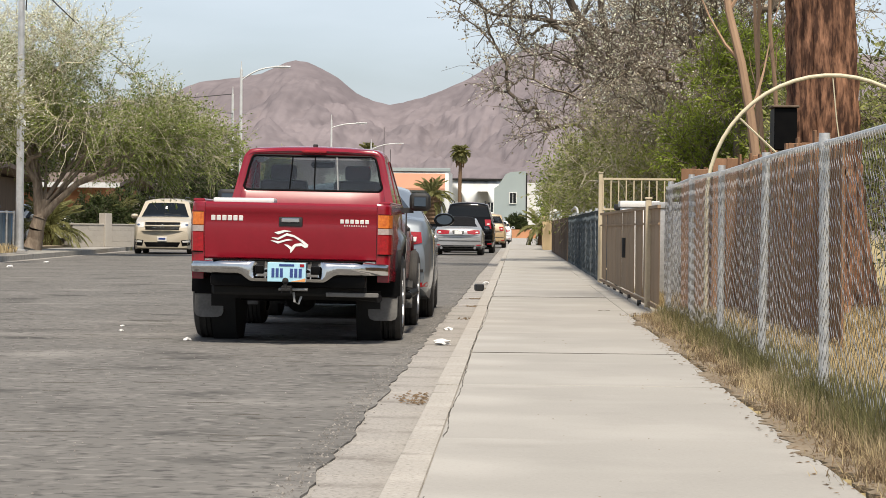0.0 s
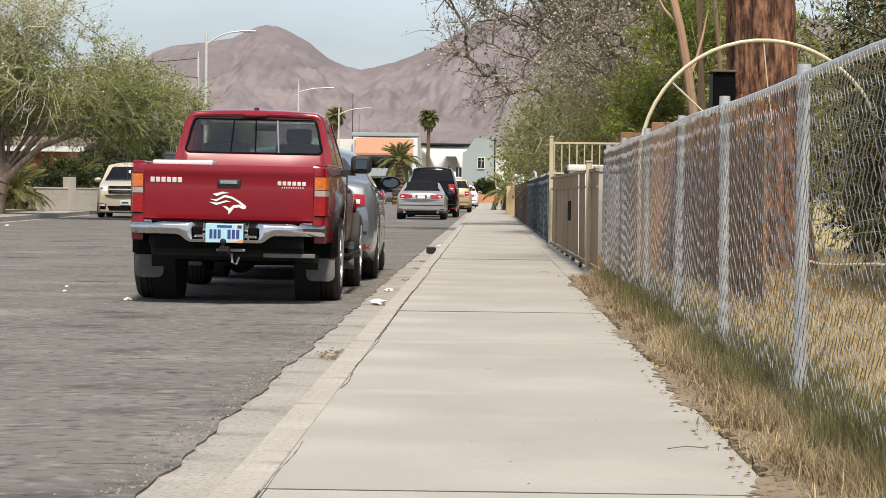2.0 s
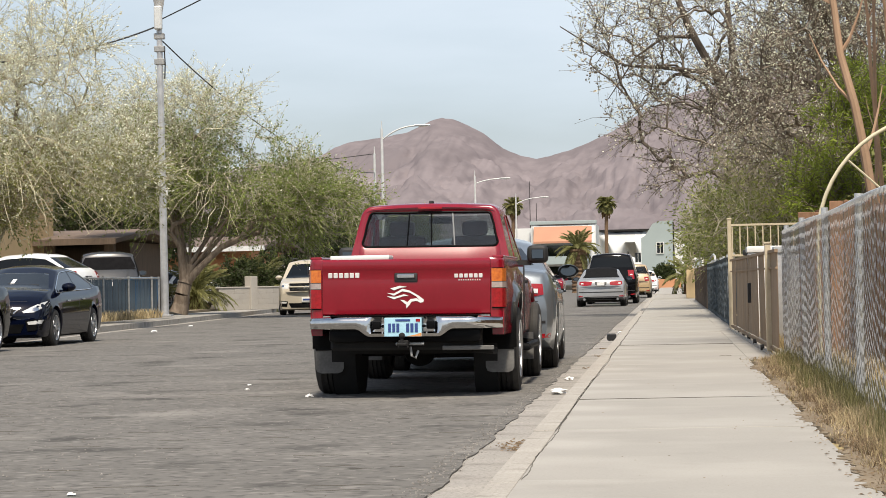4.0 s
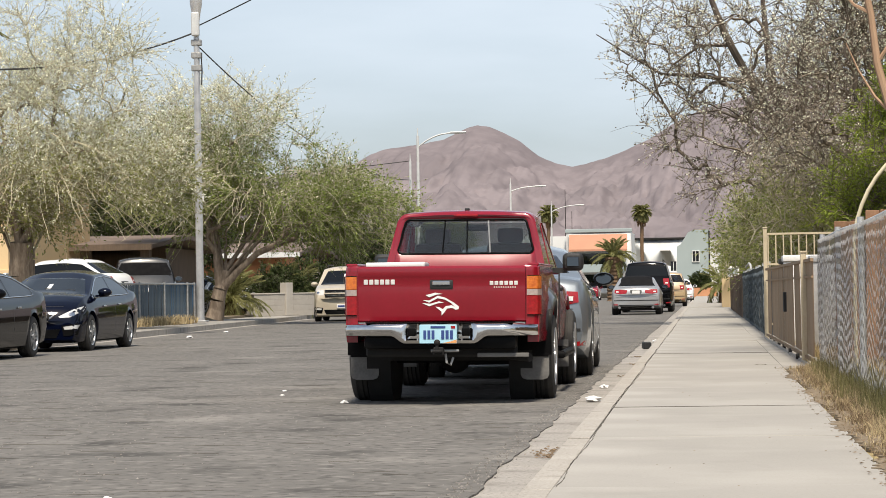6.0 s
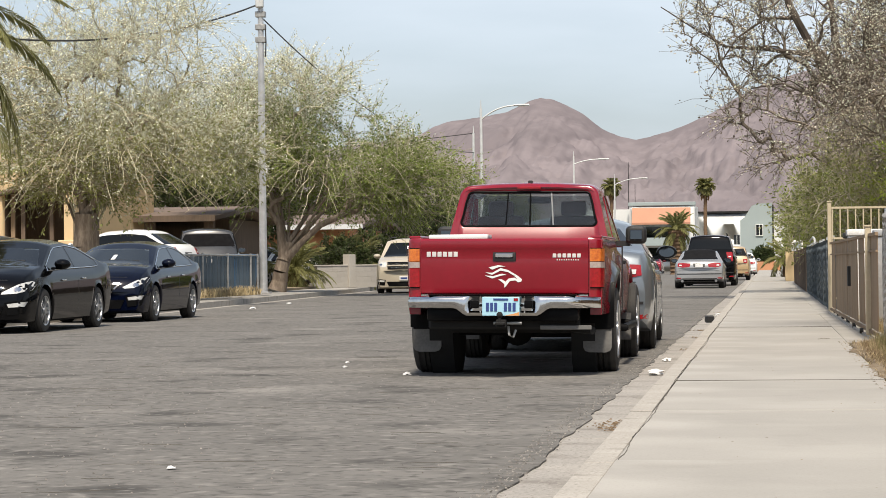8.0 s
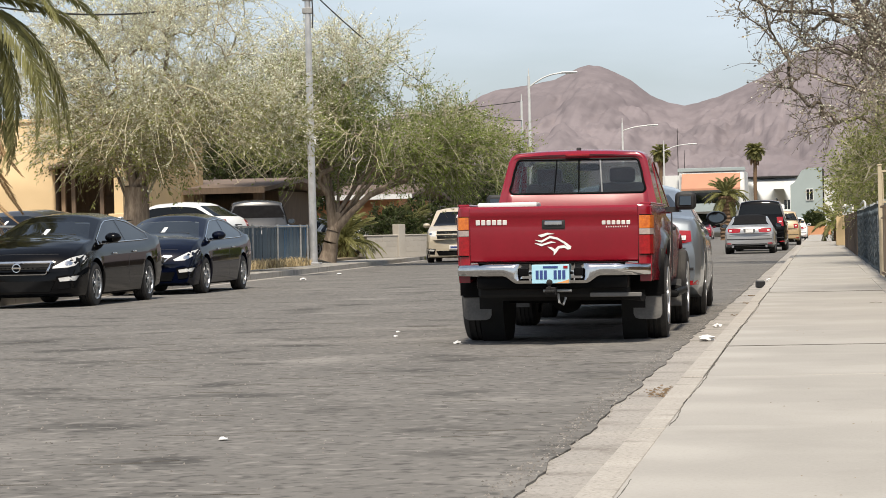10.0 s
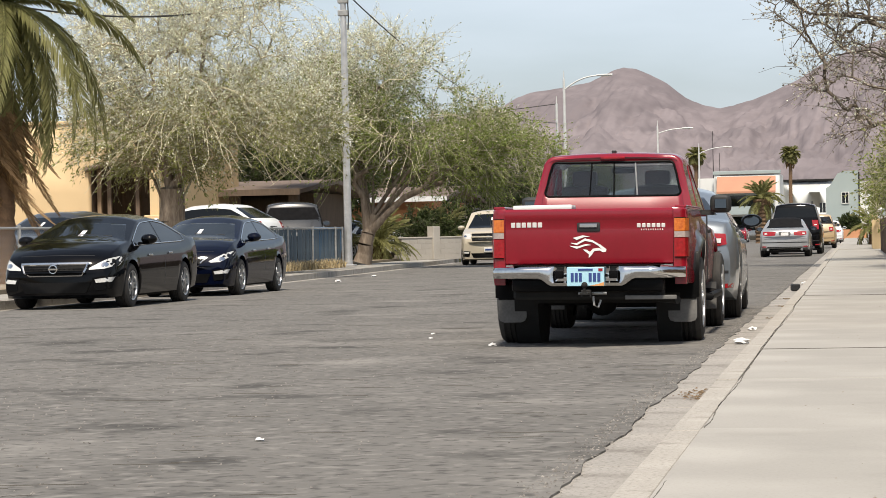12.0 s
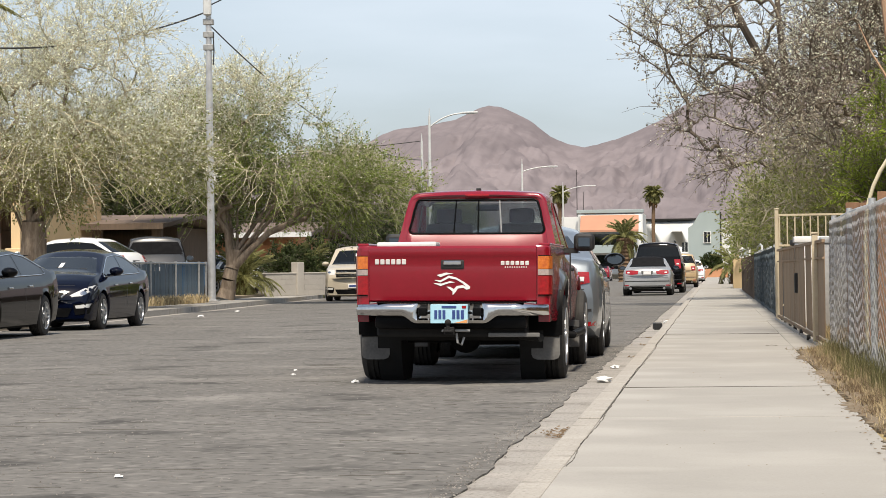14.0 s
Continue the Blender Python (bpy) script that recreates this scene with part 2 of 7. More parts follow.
def slab(bm, outline, off):
    """A flat outline (list of 3D points) thickened by the vector off."""
    a = [bm.verts.new(p) for p in outline]
    b = [bm.verts.new(Vector(p) + Vector(off)) for p in outline]
    bm.faces.new(a[::-1])
    bm.faces.new(b)
    n = len(a)
    for k in range(n):
        bm.faces.new((a[k], a[(k + 1) % n], b[(k + 1) % n], b[k]))
    return bm


def lathe_x(bm, prof, seg=28):
    """Turns (x, r) pairs about the x axis."""
    rings = [[bm.verts.new((x, r * math.cos(2 * math.pi * k / seg), r * math.sin(2 * math.pi * k / seg))) for k in range(seg)] for x, r in prof]
    for a, b in zip(rings, rings[1:]):
        for k in range(seg):
            bm.faces.new((a[k], a[(k + 1) % seg], b[(k + 1) % seg], b[k]))
    return rings


# ---- vehicles ----
def wheel_set(root, axles, half, r, w, rim_mat, spokes=5, rim_label=""):
    """Four wheels: outer face at x = +-half."""
    bm = bmesh.new()
    prof = [(-w / 2, r * 0.66), (-w / 2 - 0.006, r * 0.80), (-w / 2 + 0.008, r * 0.93), (-w / 2 + 0.035, r * 0.985)]
    for k in range(5):
        x = -w / 2 + 0.05 + (w - 0.1) * k / 4
        prof += [(x - 0.012, r), (x + 0.008, r), (x + 0.010, r * 0.972), (x + 0.020, r * 0.972)] if k < 4 else [(x, r)]
    prof += [(w / 2 - 0.035, r * 0.985), (w / 2 - 0.008, r * 0.93), (w / 2 + 0.006, r * 0.80), (w / 2, r * 0.66)]
    lathe_x(bm, prof, 36)
    tyre_bm = bm
    hub_bm = bmesh.new()
    lathe_x(hub_bm, [(-w / 2 + 0.02, 0.001), (-w / 2 + 0.02, r * 0.66), (w / 2 - 0.05, r * 0.64), (w / 2 - 0.05, 0.001)], 28)
    rim_bm = bmesh.new()
    lathe_x(rim_bm, [(w / 2 - 0.045, r * 0.60), (w / 2 - 0.002, r * 0.62), (w / 2 + 0.004, r * 0.66), (w / 2 - 0.02, r * 0.67)], 32)
    for k in range(spokes):
        a = 2 * math.pi * k / spokes
        for s in (-0.11, 0.11):
            q = [(w / 2 - 0.012, r * 0.12, s * r * 1.0), (w / 2 - 0.008, r * 0.62, s * r * 1.3), (w / 2 - 0.008, r * 0.62, s * r * 0.45), (w / 2 - 0.012, r * 0.12, s * r * 0.2)]
            m = Matrix.Rotation(a, 4, "X")
            slab(rim_bm, [m @ Vector(p) for p in q], (-0.025, 0, 0))
    cyl(rim_bm, (w / 2 - 0.045, 0, 0), (w / 2 + 0.004, 0, 0), r * 0.17, seg=16)
    first = None
    for y in axles:
        for s in (1, -1):
            at = pose(s * (half - w / 2), y, r, 0, 0, 0 if s > 0 else 180)
            if first is None:
                hub = part("wheel", hub_bm, M_UNDER, root, at=at)
                first = (hub, part("tyre", tyre_bm, M_RUBBER, hub), part("rim", rim_bm, rim_mat, hub, rim_label))
            else:
                hub = again(first[0], root, at)
                again(first[1], hub, Matrix())
                again(first[2], hub, Matrix(), rim_label)


def curve(ks, y):
    return float(np.interp(y, [k[0] for k in ks], [k[1] for k in ks]))


def soften(v, times=2):
    v = np.array(v, float)
    for _ in range(times):
        v[1:-1] = 0.25 * v[:-2] + 0.5 * v[1:-1] + 0.25 * v[2:]
    return v


def body_bm(length, tops, widths, sills, axles, arch, step=0.05, flat_top=False):
    """A car's lower body: sections along y with wheel arches cut out of the sides."""
    ys = list(np.linspace(0, length, int(length / step) + 1))
    zt, w, zs = (soften([curve(k, y) for y in ys]) for k in (tops, widths, sills))
    secs = []
    for y, t, hw, s in zip(ys, zt, w, zs):
        b = s
        for a in axles:
            d = arch * arch - (y - a) ** 2
            if d > 0:
                b = max(b, arch * 0.93 + math.sqrt(d) - arch * 0.02 - 0.0)
        b = min(b, t - 0.06)
        h = t - s
        z1, z2, z3 = max(s + 0.12 * h, b + 0.005), max(s + 0.45 * h, b + 0.01), max(s + 0.74 * h, b + 0.015)
        half = [(0, b), (hw * 0.90, b), (hw * 0.985, max(z1, b + 0.002)), (hw, z2), (hw * 0.985, z3), (hw * 0.945, t - 0.025), (hw * 0.90, t), (hw * 0.45, t + 0.012), (0, t + 0.018)]
        pts = [Vector((x, y, z)) for x, z in half] + [Vector((-x, y, z)) for x, z in half[-2:0:-1]]
        secs.append(pts)
    return loft(bmesh.new(), secs)


def pane(pts, out=0.006, thick=0.004):
    """A thin flat pane through the outline, set off outward by out."""
    p = [Vector(v) for v in pts]
    nrm = (p[1] - p[0]).cross(p[2] - p[0]).normalized()
    return slab(bmesh.new(), [v + nrm * out for v in p], nrm * thick)


def smooth_curve(ks, ys, passes=5):
    """Heights or widths through control points, rounded off."""
    return soften([curve(ks, y) for y in ys], passes)


def lay(bvh, outline, d, off=0.006, skirt=0.012, cell=0.05):
    """A thin shell over an outline, dropped along d onto a body so that it follows the body's shape."""
    d = Vector(d).normalized()
    bm = bmesh.new()
    pts = [Vector(p) for p in outline]
    bm.faces.new([bm.verts.new(p) for p in pts])
    u = d.orthogonal().normalized()
    v = d.cross(u)
    for axis in (u, v):
        lo, hi = min(p.dot(axis) for p in pts), max(p.dot(axis) for p in pts)
        n = int((hi - lo) / cell)
        for k in range(1, n + 1):
            c = lo + (hi - lo) * k / (n + 1)
            bmesh.ops.bisect_plane(bm, geom=bm.verts[:] + bm.edges[:] + bm.faces[:], plane_co=axis * c, plane_no=axis)
    for q in bm.verts:
        hit = bvh.ray_cast(q.co - d * 3, d)[0]
        if hit is None:
            hit = bvh.find_nearest(q.co)[0]
        q.co = hit - d * off
    rim = [e for e in bm.edges if len(e.link_faces) == 1]
    side = bmesh.ops.extrude_edge_only(bm, edges=rim)["geom"]
    for q in side:
        if isinstance(q, bmesh.types.BMVert):
            q.co += d * (off + skirt)
    return bm


def car_shell(L, hw, H, belt, hood, deck, cab, axles, arch):
    """A whole car body in one skin: rocker, shoulder, greenhouse and roof, with open wheel arches. Returns it with its roofline."""
    y0, y1, y2, y3 = cab
    n = int(L / 0.035)
    ys = np.linspace(0, L, n + 1)
    tall = H > 1.65
    top = [(0, deck - 0.24), (0.03, deck - 0.07), (0.10, deck + 0.005), (max(y0, 0.12), deck + 0.02)]
    top += [(y1, H - 0.045), ((y1 + y2) / 2 - 0.1, H), (y2, H - 0.04), (y3, hood + 0.06)]
    top += [(y3 + 0.35 * (L - y3), hood + 0.015), (L - 0.33, hood - 0.09), (L - 0.13, hood - 0.19), (L - 0.04, hood - 0.29), (L, hood - 0.42)]
    zr = smooth_curve(top, ys, 4)
    zs = smooth_curve([(0, deck - 0.26), (0.06, deck - 0.11), (0.2, deck - 0.06), (y0 + 0.6, belt + 0.03), (y2, belt), (y3, belt - 0.03), (L - 0.5, hood - 0.15), (L - 0.15, hood - 0.27), (L, hood - 0.46)], ys, 5)
    w = smooth_curve([(0, hw * 0.90), (0.12, hw * 0.955), (0.5, hw * 0.985), (1.2, hw), (L - 1.3, hw), (L - 0.55, hw * 0.985), (L - 0.2, hw * 0.94), (L, hw * 0.86)], ys, 3)
    sill = smooth_curve([(0, 0.33), (0.2, 0.25), (0.7, 0.20), (L - 0.7, 0.19), (L - 0.15, 0.17), (L, 0.22)], ys, 2)
    secs = []
    for y, t, b0, hwid, s in zip(ys, zr, zs, w, sill):
        bow = 0.20 * max(0.0, (y - L * 0.62) / (L * 0.38)) ** 1.5 - 0.10 * max(0.0, (L * 0.3 - y) / (L * 0.3))
        b0 = min(b0, t - 0.012)
        ye = y - bow
        b = s
        for a in axles:
            d = arch * arch - (ye - a) ** 2
            if d > 0:
                b = max(b, arch * 0.90 + math.sqrt(d))
        b = min(b, b0 - 0.05)
        f = min(1.0, max(0.0, (t - b0 - 0.06) / (H - belt - 0.06)))
        ws = hwid * (0.945 - 0.02 * f)
        wt = ws * (0.985 - (0.20 if tall else 0.27) * f)
        zt = max(t - 0.05 - 0.03 * f, b0 + 0.006)
        h = b0 - s
        half = [(0, b), (hwid * 0.86, b), (hwid * 0.955, b + 0.004)]
        for q, kx in ((0.10, 0.972), (0.24, 0.990), (0.45, 1.0), (0.62, 0.999), (0.76, 0.992), (0.84, 0.985), (0.94, 0.966)):
            half.append((hwid * kx, max(s + q * h, b + 0.006 + 0.01 * q)))
        half.append((ws, b0))
        for v in (0.3, 0.6, 0.85):
            half.append((ws + (wt - ws) * (v * 0.85 + 0.15 * v * v), b0 + (zt - b0) * v))
        half.append((wt, zt))
        for q in (0.965, 0.88, 0.7, 0.45, 0.2):
            half.append((wt * q, zt + (t - zt) * (1 - q ** 3.2)))
        half.append((0, t))
        pts = [Vector((x, y - bow * (x / hw) ** 2, z)) for x, z in half]
        pts += [Vector((-p.x, p.y, p.z)) for p in pts[-2:0:-1]]
        secs.append(pts)
    bm = loft(bmesh.new(), secs)
    return bm, lambda y: float(np.interp(y, ys, zr)), lambda y: float(np.interp(y, ys, zs))


def car(name, label, category, at, paint, L=4.8, W=1.8, H=1.45, r=0.32, rim=M_ALLOY, belt=0.93, hood=0.92, deck=1.0, cab=(0.35, 1.25, 2.7, 3.7), axles=(0.95, 3.75), spokes=5, faces="rear", lamps=None, plate=None, roof_mat=None, group="parked cars", rails=False, glass=M_DARKGLASS, grille="mesh", trim=False, one_light=False):
    """A parked car, rear bumper at y = 0, nose at y = L."""
    root = thing(name, label, category, at, group)
    hw = W / 2
    y0, y1, y2, y3 = cab
    shell, zr, zs = car_shell(L, hw, H, belt, hood, deck, cab, axles, r * 1.12)
    bmesh.ops.recalc_face_normals(shell, faces=shell.faces)
    bvh = BVHTree.FromBMesh(shell)
    part("body", shell, paint, root, smooth=50)
    part("chassis", B(-hw * 0.8, hw * 0.8, 0.3, L - 0.4, 0.16, 0.32, bevel=0.02), M_UNDER, root)
    for y in axles:
        part("wheel_housing", B(-hw * 0.83, hw * 0.83, y - r * 1.1, y + r * 1.1, 0.25, r * 2.0), M_UNDER, root)
    wheel_set(root, axles, hw - 0.015, r, 0.21, rim, spokes)
    front, rear = faces == "front", faces == "rear"
    if roof_mat:
        part("soft_top", lay(bvh, [(-hw * 0.66, y0 + 0.1, 3), (hw * 0.66, y0 + 0.1, 3), (hw * 0.62, y1, 3), (hw * 0.6, y2 + 0.05, 3), (-hw * 0.6, y2 + 0.05, 3), (-hw * 0.62, y1, 3)], (0, 0, -1), 0.012, 0.02), roof_mat, root)
    # screens follow the curve of the body
    za, zb_ = zr(y3) + 0.015, zr(y2) - 0.035
    part("windscreen", lay(bvh, [(-hw * 0.80, L, za), (hw * 0.80, L, za), (hw * 0.60, L, zb_), (hw * 0.3, L, zb_ + 0.02), (-hw * 0.3, L, zb_ + 0.02), (-hw * 0.60, L, zb_)], (0, -1, -0.05)), glass, root)
    ra, rb_ = max(zr(y0 + 0.08) + 0.03, belt + 0.05), zr(y1) - 0.03
    wide = 0.76 if H > 1.65 else 0.66
    part("rear_window", lay(bvh, [(-hw * (wide + 0.08), 0, ra), (hw * (wide + 0.08), 0, ra), (hw * wide * 0.86, 0, rb_), (-hw * wide * 0.86, 0, rb_)], (0, 1, -0.05)), glass, root)
    mid = (y1 + y2) / 2 + 0.05
    bottom = lambda y: zs(y) + 0.035
    crown = lambda y: zr(y) - 0.125

    def light_outline(a, b):
        up = [(y, crown(y)) for y in np.linspace(a, b, 14) if crown(y) > bottom(y) + 0.03]
        return [(up[0][0], bottom(up[0][0]))] + up + [(up[-1][0], bottom(up[-1][0]))]

    for s in (1, -1):
        d = (-s, 0, 0)
        lo = max(y0 + 0.18 * (y1 - y0), 0.2)
        panes = [(lo, mid - 0.05), (mid + 0.04, y3 - 0.25)]
        if H > 1.65 and y0 < 0.3:
            panes = [(lo, lo + 0.75), (lo + 0.83, mid - 0.05), (mid + 0.04, y3 - 0.3)]
        if one_light:
            panes = [(lo, y3 - 0.3)]
        for a, b in panes:
            part("side_window", lay(bvh, [(s * 2, y, z) for y, z in light_outline(a, b)], d, 0.004), glass, root)
        def skin(y, z, out=0.008):
            hit = bvh.ray_cast(Vector((s * 3, y, z)), Vector(d))[0]
            return (hit.x + s * out, y, z) if hit is not None else (s * hw * 0.9, y, z)
        ol = light_outline(panes[0][0] - 0.03, panes[-1][1] + 0.05)
        if trim:
            line = [skin(y, z + 0.012) for y, z in ol[1:-1]] + [skin(y, bottom(y) - 0.004) for y in np.linspace(ol[-1][0], ol[0][0], 14)]
            part("window_trim", tube(bmesh.new(), line + line[:1], 0.009, 5), M_CHROME, root, "bright trim round the side windows")
        part("window_seal", tube(bmesh.new(), [skin(y, bottom(y) - 0.008, 0.003) for y in np.linspace(ol[0][0], ol[-1][0], 12)], 0.007, 5), M_PLASTIC, root)
        for yd in (mid, y3 - 0.12, mid - 1.0):
            zz = [(yd + 0.006, zs(yd) - 0.01), (yd - 0.006, zs(yd) - 0.01), (yd - 0.006, 0.32), (yd + 0.006, 0.32)]
            if all(abs(yd - a) > r * 1.12 for a in axles):
                part("door_seam", lay(bvh, [(s * 2, y, z) for y, z in zz], d, 0.0015, 0.004, 0.12), M_PLASTIC, root)
        for yh in (mid - 0.20, mid + 0.86):
            p = skin(yh - 0.08, zs(yh) - 0.13)
            part("door_handle", B(p[0] - 0.02, p[0] + 0.02, yh - 0.17, yh, p[2] - 0.016, p[2] + 0.016, bevel=0.012, seg=2), M_CHROME if trim else paint, root)
        m = bmesh.new()
        bmesh.ops.create_uvsphere(m, u_segments=14, v_segments=9, radius=1, matrix=Matrix.Translation((s * (hw + 0.07), y3 - 0.50, belt + 0.10)) @ Matrix.Diagonal((0.125, 0.11, 0.078, 1)))
        bmesh.ops.bisect_plane(m, geom=m.verts[:] + m.edges[:] + m.faces[:], plane_co=(0, y3 - 0.545, 0), plane_no=(0, -1, 0), clear_outer=True)
        bmesh.ops.holes_fill(m, edges=[e for e in m.edges if e.is_boundary])
        box(m, s * hw * 0.90, s * (hw + 0.05), y3 - 0.53, y3 - 0.47, belt + 0.02, belt + 0.055)
        wm = part("wing_mirror", m, M_BLACKP if paint in (M_SILVERBLUE, M_SILVER) else paint, root)
        part("mirror_glass", slab(bmesh.new(), [(s * (hw + 0.07) + 0.09 * math.cos(a), y3 - 0.5455, belt + 0.10 + 0.055 * math.sin(a)) for a in np.linspace(0, 2 * math.pi, 17)[:-1]], (0, -0.004, 0)), M_MIRROR, wm)
        if front:
            zl = hood - (0.20 if H > 1.65 else 0.285)
            if H > 1.65:
                q = [(0.93, zl + 0.07), (0.60, zl + 0.05), (0.60, zl - 0.13), (0.93, zl - 0.11)]
            elif grille == "wide":
                q = [(0.985, zl + 0.10), (0.80, zl + 0.035), (0.58, zl - 0.075), (0.57, zl - 0.105), (0.80, zl - 0.095), (0.95, zl - 0.05)]
            else:
                q = [(0.985, zl + 0.12), (0.82, zl + 0.05), (0.56, zl - 0.07), (0.60, zl - 0.095), (0.78, zl - 0.085), (0.94, zl + 0.005)]
            hl = part("headlamp", lay(bvh, [(s * hw * x, L + 0.5, z) for x, z in q], (0, -1, 0), 0.005, 0.02, 0.05), M_CLEAR, root, "clear headlamp lens")
            cx, cz = 0.80 * hw, zl - 0.035
            ring = [(s * (cx + 0.05 * math.cos(a)), L + 0.5, cz + 0.035 * math.sin(a)) for a in np.linspace(0, 2 * math.pi, 13)[:-1]]
            part("lamp_bulb", lay(bvh, ring, (0, -1, 0), 0.009, 0.006), M_CHROME, hl)
            q = [(0.93, 0.47), (0.66, 0.44), (0.68, 0.39), (0.90, 0.40)]
            fb = part("fog_lamp_bezel", lay(bvh, [(s * hw * x, L + 0.5, z) for x, z in [(0.95, 0.50), (0.62, 0.46), (0.66, 0.28), (0.90, 0.30)]], (0, -1, 0), 0.010), M_TRIM, root)
            part("fog_lamp", lay(bvh, [(s * hw * x, L + 0.5, z) for x, z in q], (0, -1, 0), 0.018), M_CLEAR, fb)
        elif rear:
            lm = lamps or (deck - 0.10, deck - 0.24)
            q = [(0.50, lm[0] - 0.02), (0.80, lm[0]), (1.02, lm[0] - 0.01), (1.02, lm[1] + 0.04), (0.80, lm[1]), (0.52, lm[1] + 0.02)]
            if H > 1.65:
                q = [(0.78, lm[0]), (1.02, lm[0]), (1.02, lm[1]), (0.80, lm[1])]
            tl = part("tail_lamp", lay(bvh, [(s * hw * x, -0.5, z) for x, z in q], (-s * 0.25, 1, 0), 0.008, 0.02, 0.05), M_REDLENS, root, "red tail lamp")
            zc = (lm[0] + lm[1]) / 2
            part("reverse_lamp", lay(bvh, [(s * hw * x, -0.5, zc + z) for x, z in ((0.86, 0.022), (0.96, 0.022), (0.95, -0.025), (0.84, -0.02))], (-s * 0.25, 1, 0), 0.013), M_CLEAR, tl)
            part("reflector", lay(bvh, [(s * hw * x, -0.5, z) for x, z in ((0.72, 0.385), (0.93, 0.40), (0.93, 0.35), (0.72, 0.35))], (0, 1, 0), 0.006), M_REDLENS, root, "red bumper reflector")
            part("exhaust_tip", cyl(bmesh.new(), (s * hw * 0.66, -0.01, 0.27), (s * hw * 0.66, 0.25, 0.27), 0.045), M_CHROME, root)
    if front:
        zl = hood - (0.20 if H > 1.65 else 0.285)
        if grille == "wide":
            gq = [(-0.56, zl - 0.015), (0.56, zl - 0.015), (0.50, zl - 0.14), (0.44, zl - 0.185), (-0.44, zl - 0.185), (-0.50, zl - 0.14)]
        elif H > 1.65:
            gq = [(-0.58, zl + 0.05), (0.58, zl + 0.05), (0.56, zl - 0.20), (-0.56, zl - 0.20)]
        else:
            gq = [(-0.52, zl - 0.03), (0.52, zl - 0.03), (0.22, zl - 0.235), (-0.22, zl - 0.235)]
        gr = part("grille", lay(bvh, [(hw * x, L + 0.5, z) for x, z in gq], (0, -1, 0), 0.010), M_TRIM, root)
        fx_ = lambda x, z, out=0.012: (lambda h: Vector((x, h.y + out, z)) if h is not None else Vector((x, L, z)))(bvh.ray_cast(Vector((x, L + 2, z)), Vector((0, -1, 0)))[0])
        z_hi, z_lo = gq[0][1], gq[-1][1]
        for k in range(1, 4):
            z = z_lo + (z_hi - z_lo) * k / 4
            wz = hw * (abs(gq[-1][0]) + (gq[1][0] - abs(gq[-1][0])) * k / 4) * 0.97
            part("grille_slat", tube(bmesh.new(), [fx_(x, z, 0.008) for x in np.linspace(-wz, wz, 9)], 0.007, 5), M_CHROME if H > 1.65 else M_UNDER, gr)
        edge = []
        for (xa, za_), (xb, zb2) in zip(gq, gq[1:] + gq[:1]):
            edge += [fx_(hw * (xa + (xb - xa) * f), za_ + (zb2 - za_) * f) for f in np.linspace(0, 1, 6)[:-1]]
        if grille == "wide":
            part("grille_trim", tube(bmesh.new(), edge + edge[:1], [0.026 if q.z > z_hi - 0.03 else 0.017 for q in edge + edge[:1]], 7), M_CHROME, gr, "broad chrome grille surround")
        elif H > 1.65:
            part("grille_trim", tube(bmesh.new(), [fx_(x, zl - 0.075, 0.02) for x in np.linspace(-hw * 0.58, hw * 0.58, 9)], 0.03, 7), M_BEIGEP, gr, "body-coloured bar across the grille")
        else:
            for s in (1, -1):
                part("grille_trim", tube(bmesh.new(), [fx_(s * hw * x, z, 0.012) for x, z in ((0.50, zl - 0.03), (0.44, zl - 0.07), (0.34, zl - 0.15), (0.22, zl - 0.235), (0.05, zl - 0.24))], [0.014, 0.018, 0.018, 0.015, 0.010], 7), M_CHROME, gr, "chrome blade of the grille")
        c = fx_(0, zl - 0.09, 0.02)
        bd = tube(bmesh.new(), [c + Vector((0.058 * math.cos(a), 0, 0.058 * math.sin(a))) for a in np.linspace(0, 2 * math.pi, 21)], 0.011, 6)
        box(bd, c.x - 0.072, c.x + 0.072, c.y - 0.01, c.y + 0.012, c.z - 0.012, c.z + 0.012, bevel=0.004)
        part("badge", bd, M_CHROME, gr, "plain round badge with a bar")
        part("air_intake", lay(bvh, [(hw * x, L + 0.5, z) for x, z in ((-0.60, 0.40), (0.60, 0.40), (0.52, 0.25), (-0.52, 0.25))], (0, -1, 0), 0.010), M_TRIM, root)
        part("bonnet_seam", tube(bmesh.new(), [fx_(hw * x, hood - 0.20 + 0.02 * (1 - x * x), 0.001) for x in np.linspace(-0.62, 0.62, 11)], 0.005, 5), M_PLASTIC, root)
        part("wiper", tube(bmesh.new(), [fx_(-0.5, za + 0.015), fx_(0.05, za + 0.05)], 0.008, 6), M_PLASTIC, root)
        part("windscreen_tag", lay(bvh, [(x, L, z) for x, z in ((-0.05, zb_ - 0.10), (0.02, zb_ - 0.10), (0.02, zb_ - 0.20), (-0.05, zb_ - 0.20))], (0, -1, -0.05), 0.007), M_WHITE, root, "white paper tag behind the windscreen")
        if H > 1.65:
            pf = part("number_plate", B(-0.15, 0.15, L - 0.02, L + 0.02, 0.44, 0.58, bevel=0.005), M_WHITE, root)
            part("plate_bar", B(-0.11, 0.11, L + 0.019, L + 0.024, 0.48, 0.54), M_PLATEINK, pf)
    elif rear:
        part("bumper_strip", lay(bvh, [(hw * x, -0.5, z) for x, z in ((-0.88, 0.53), (0.88, 0.53), (0.88, 0.50), (-0.88, 0.50))], (0, 1, 0), 0.006), M_PLASTIC, root)
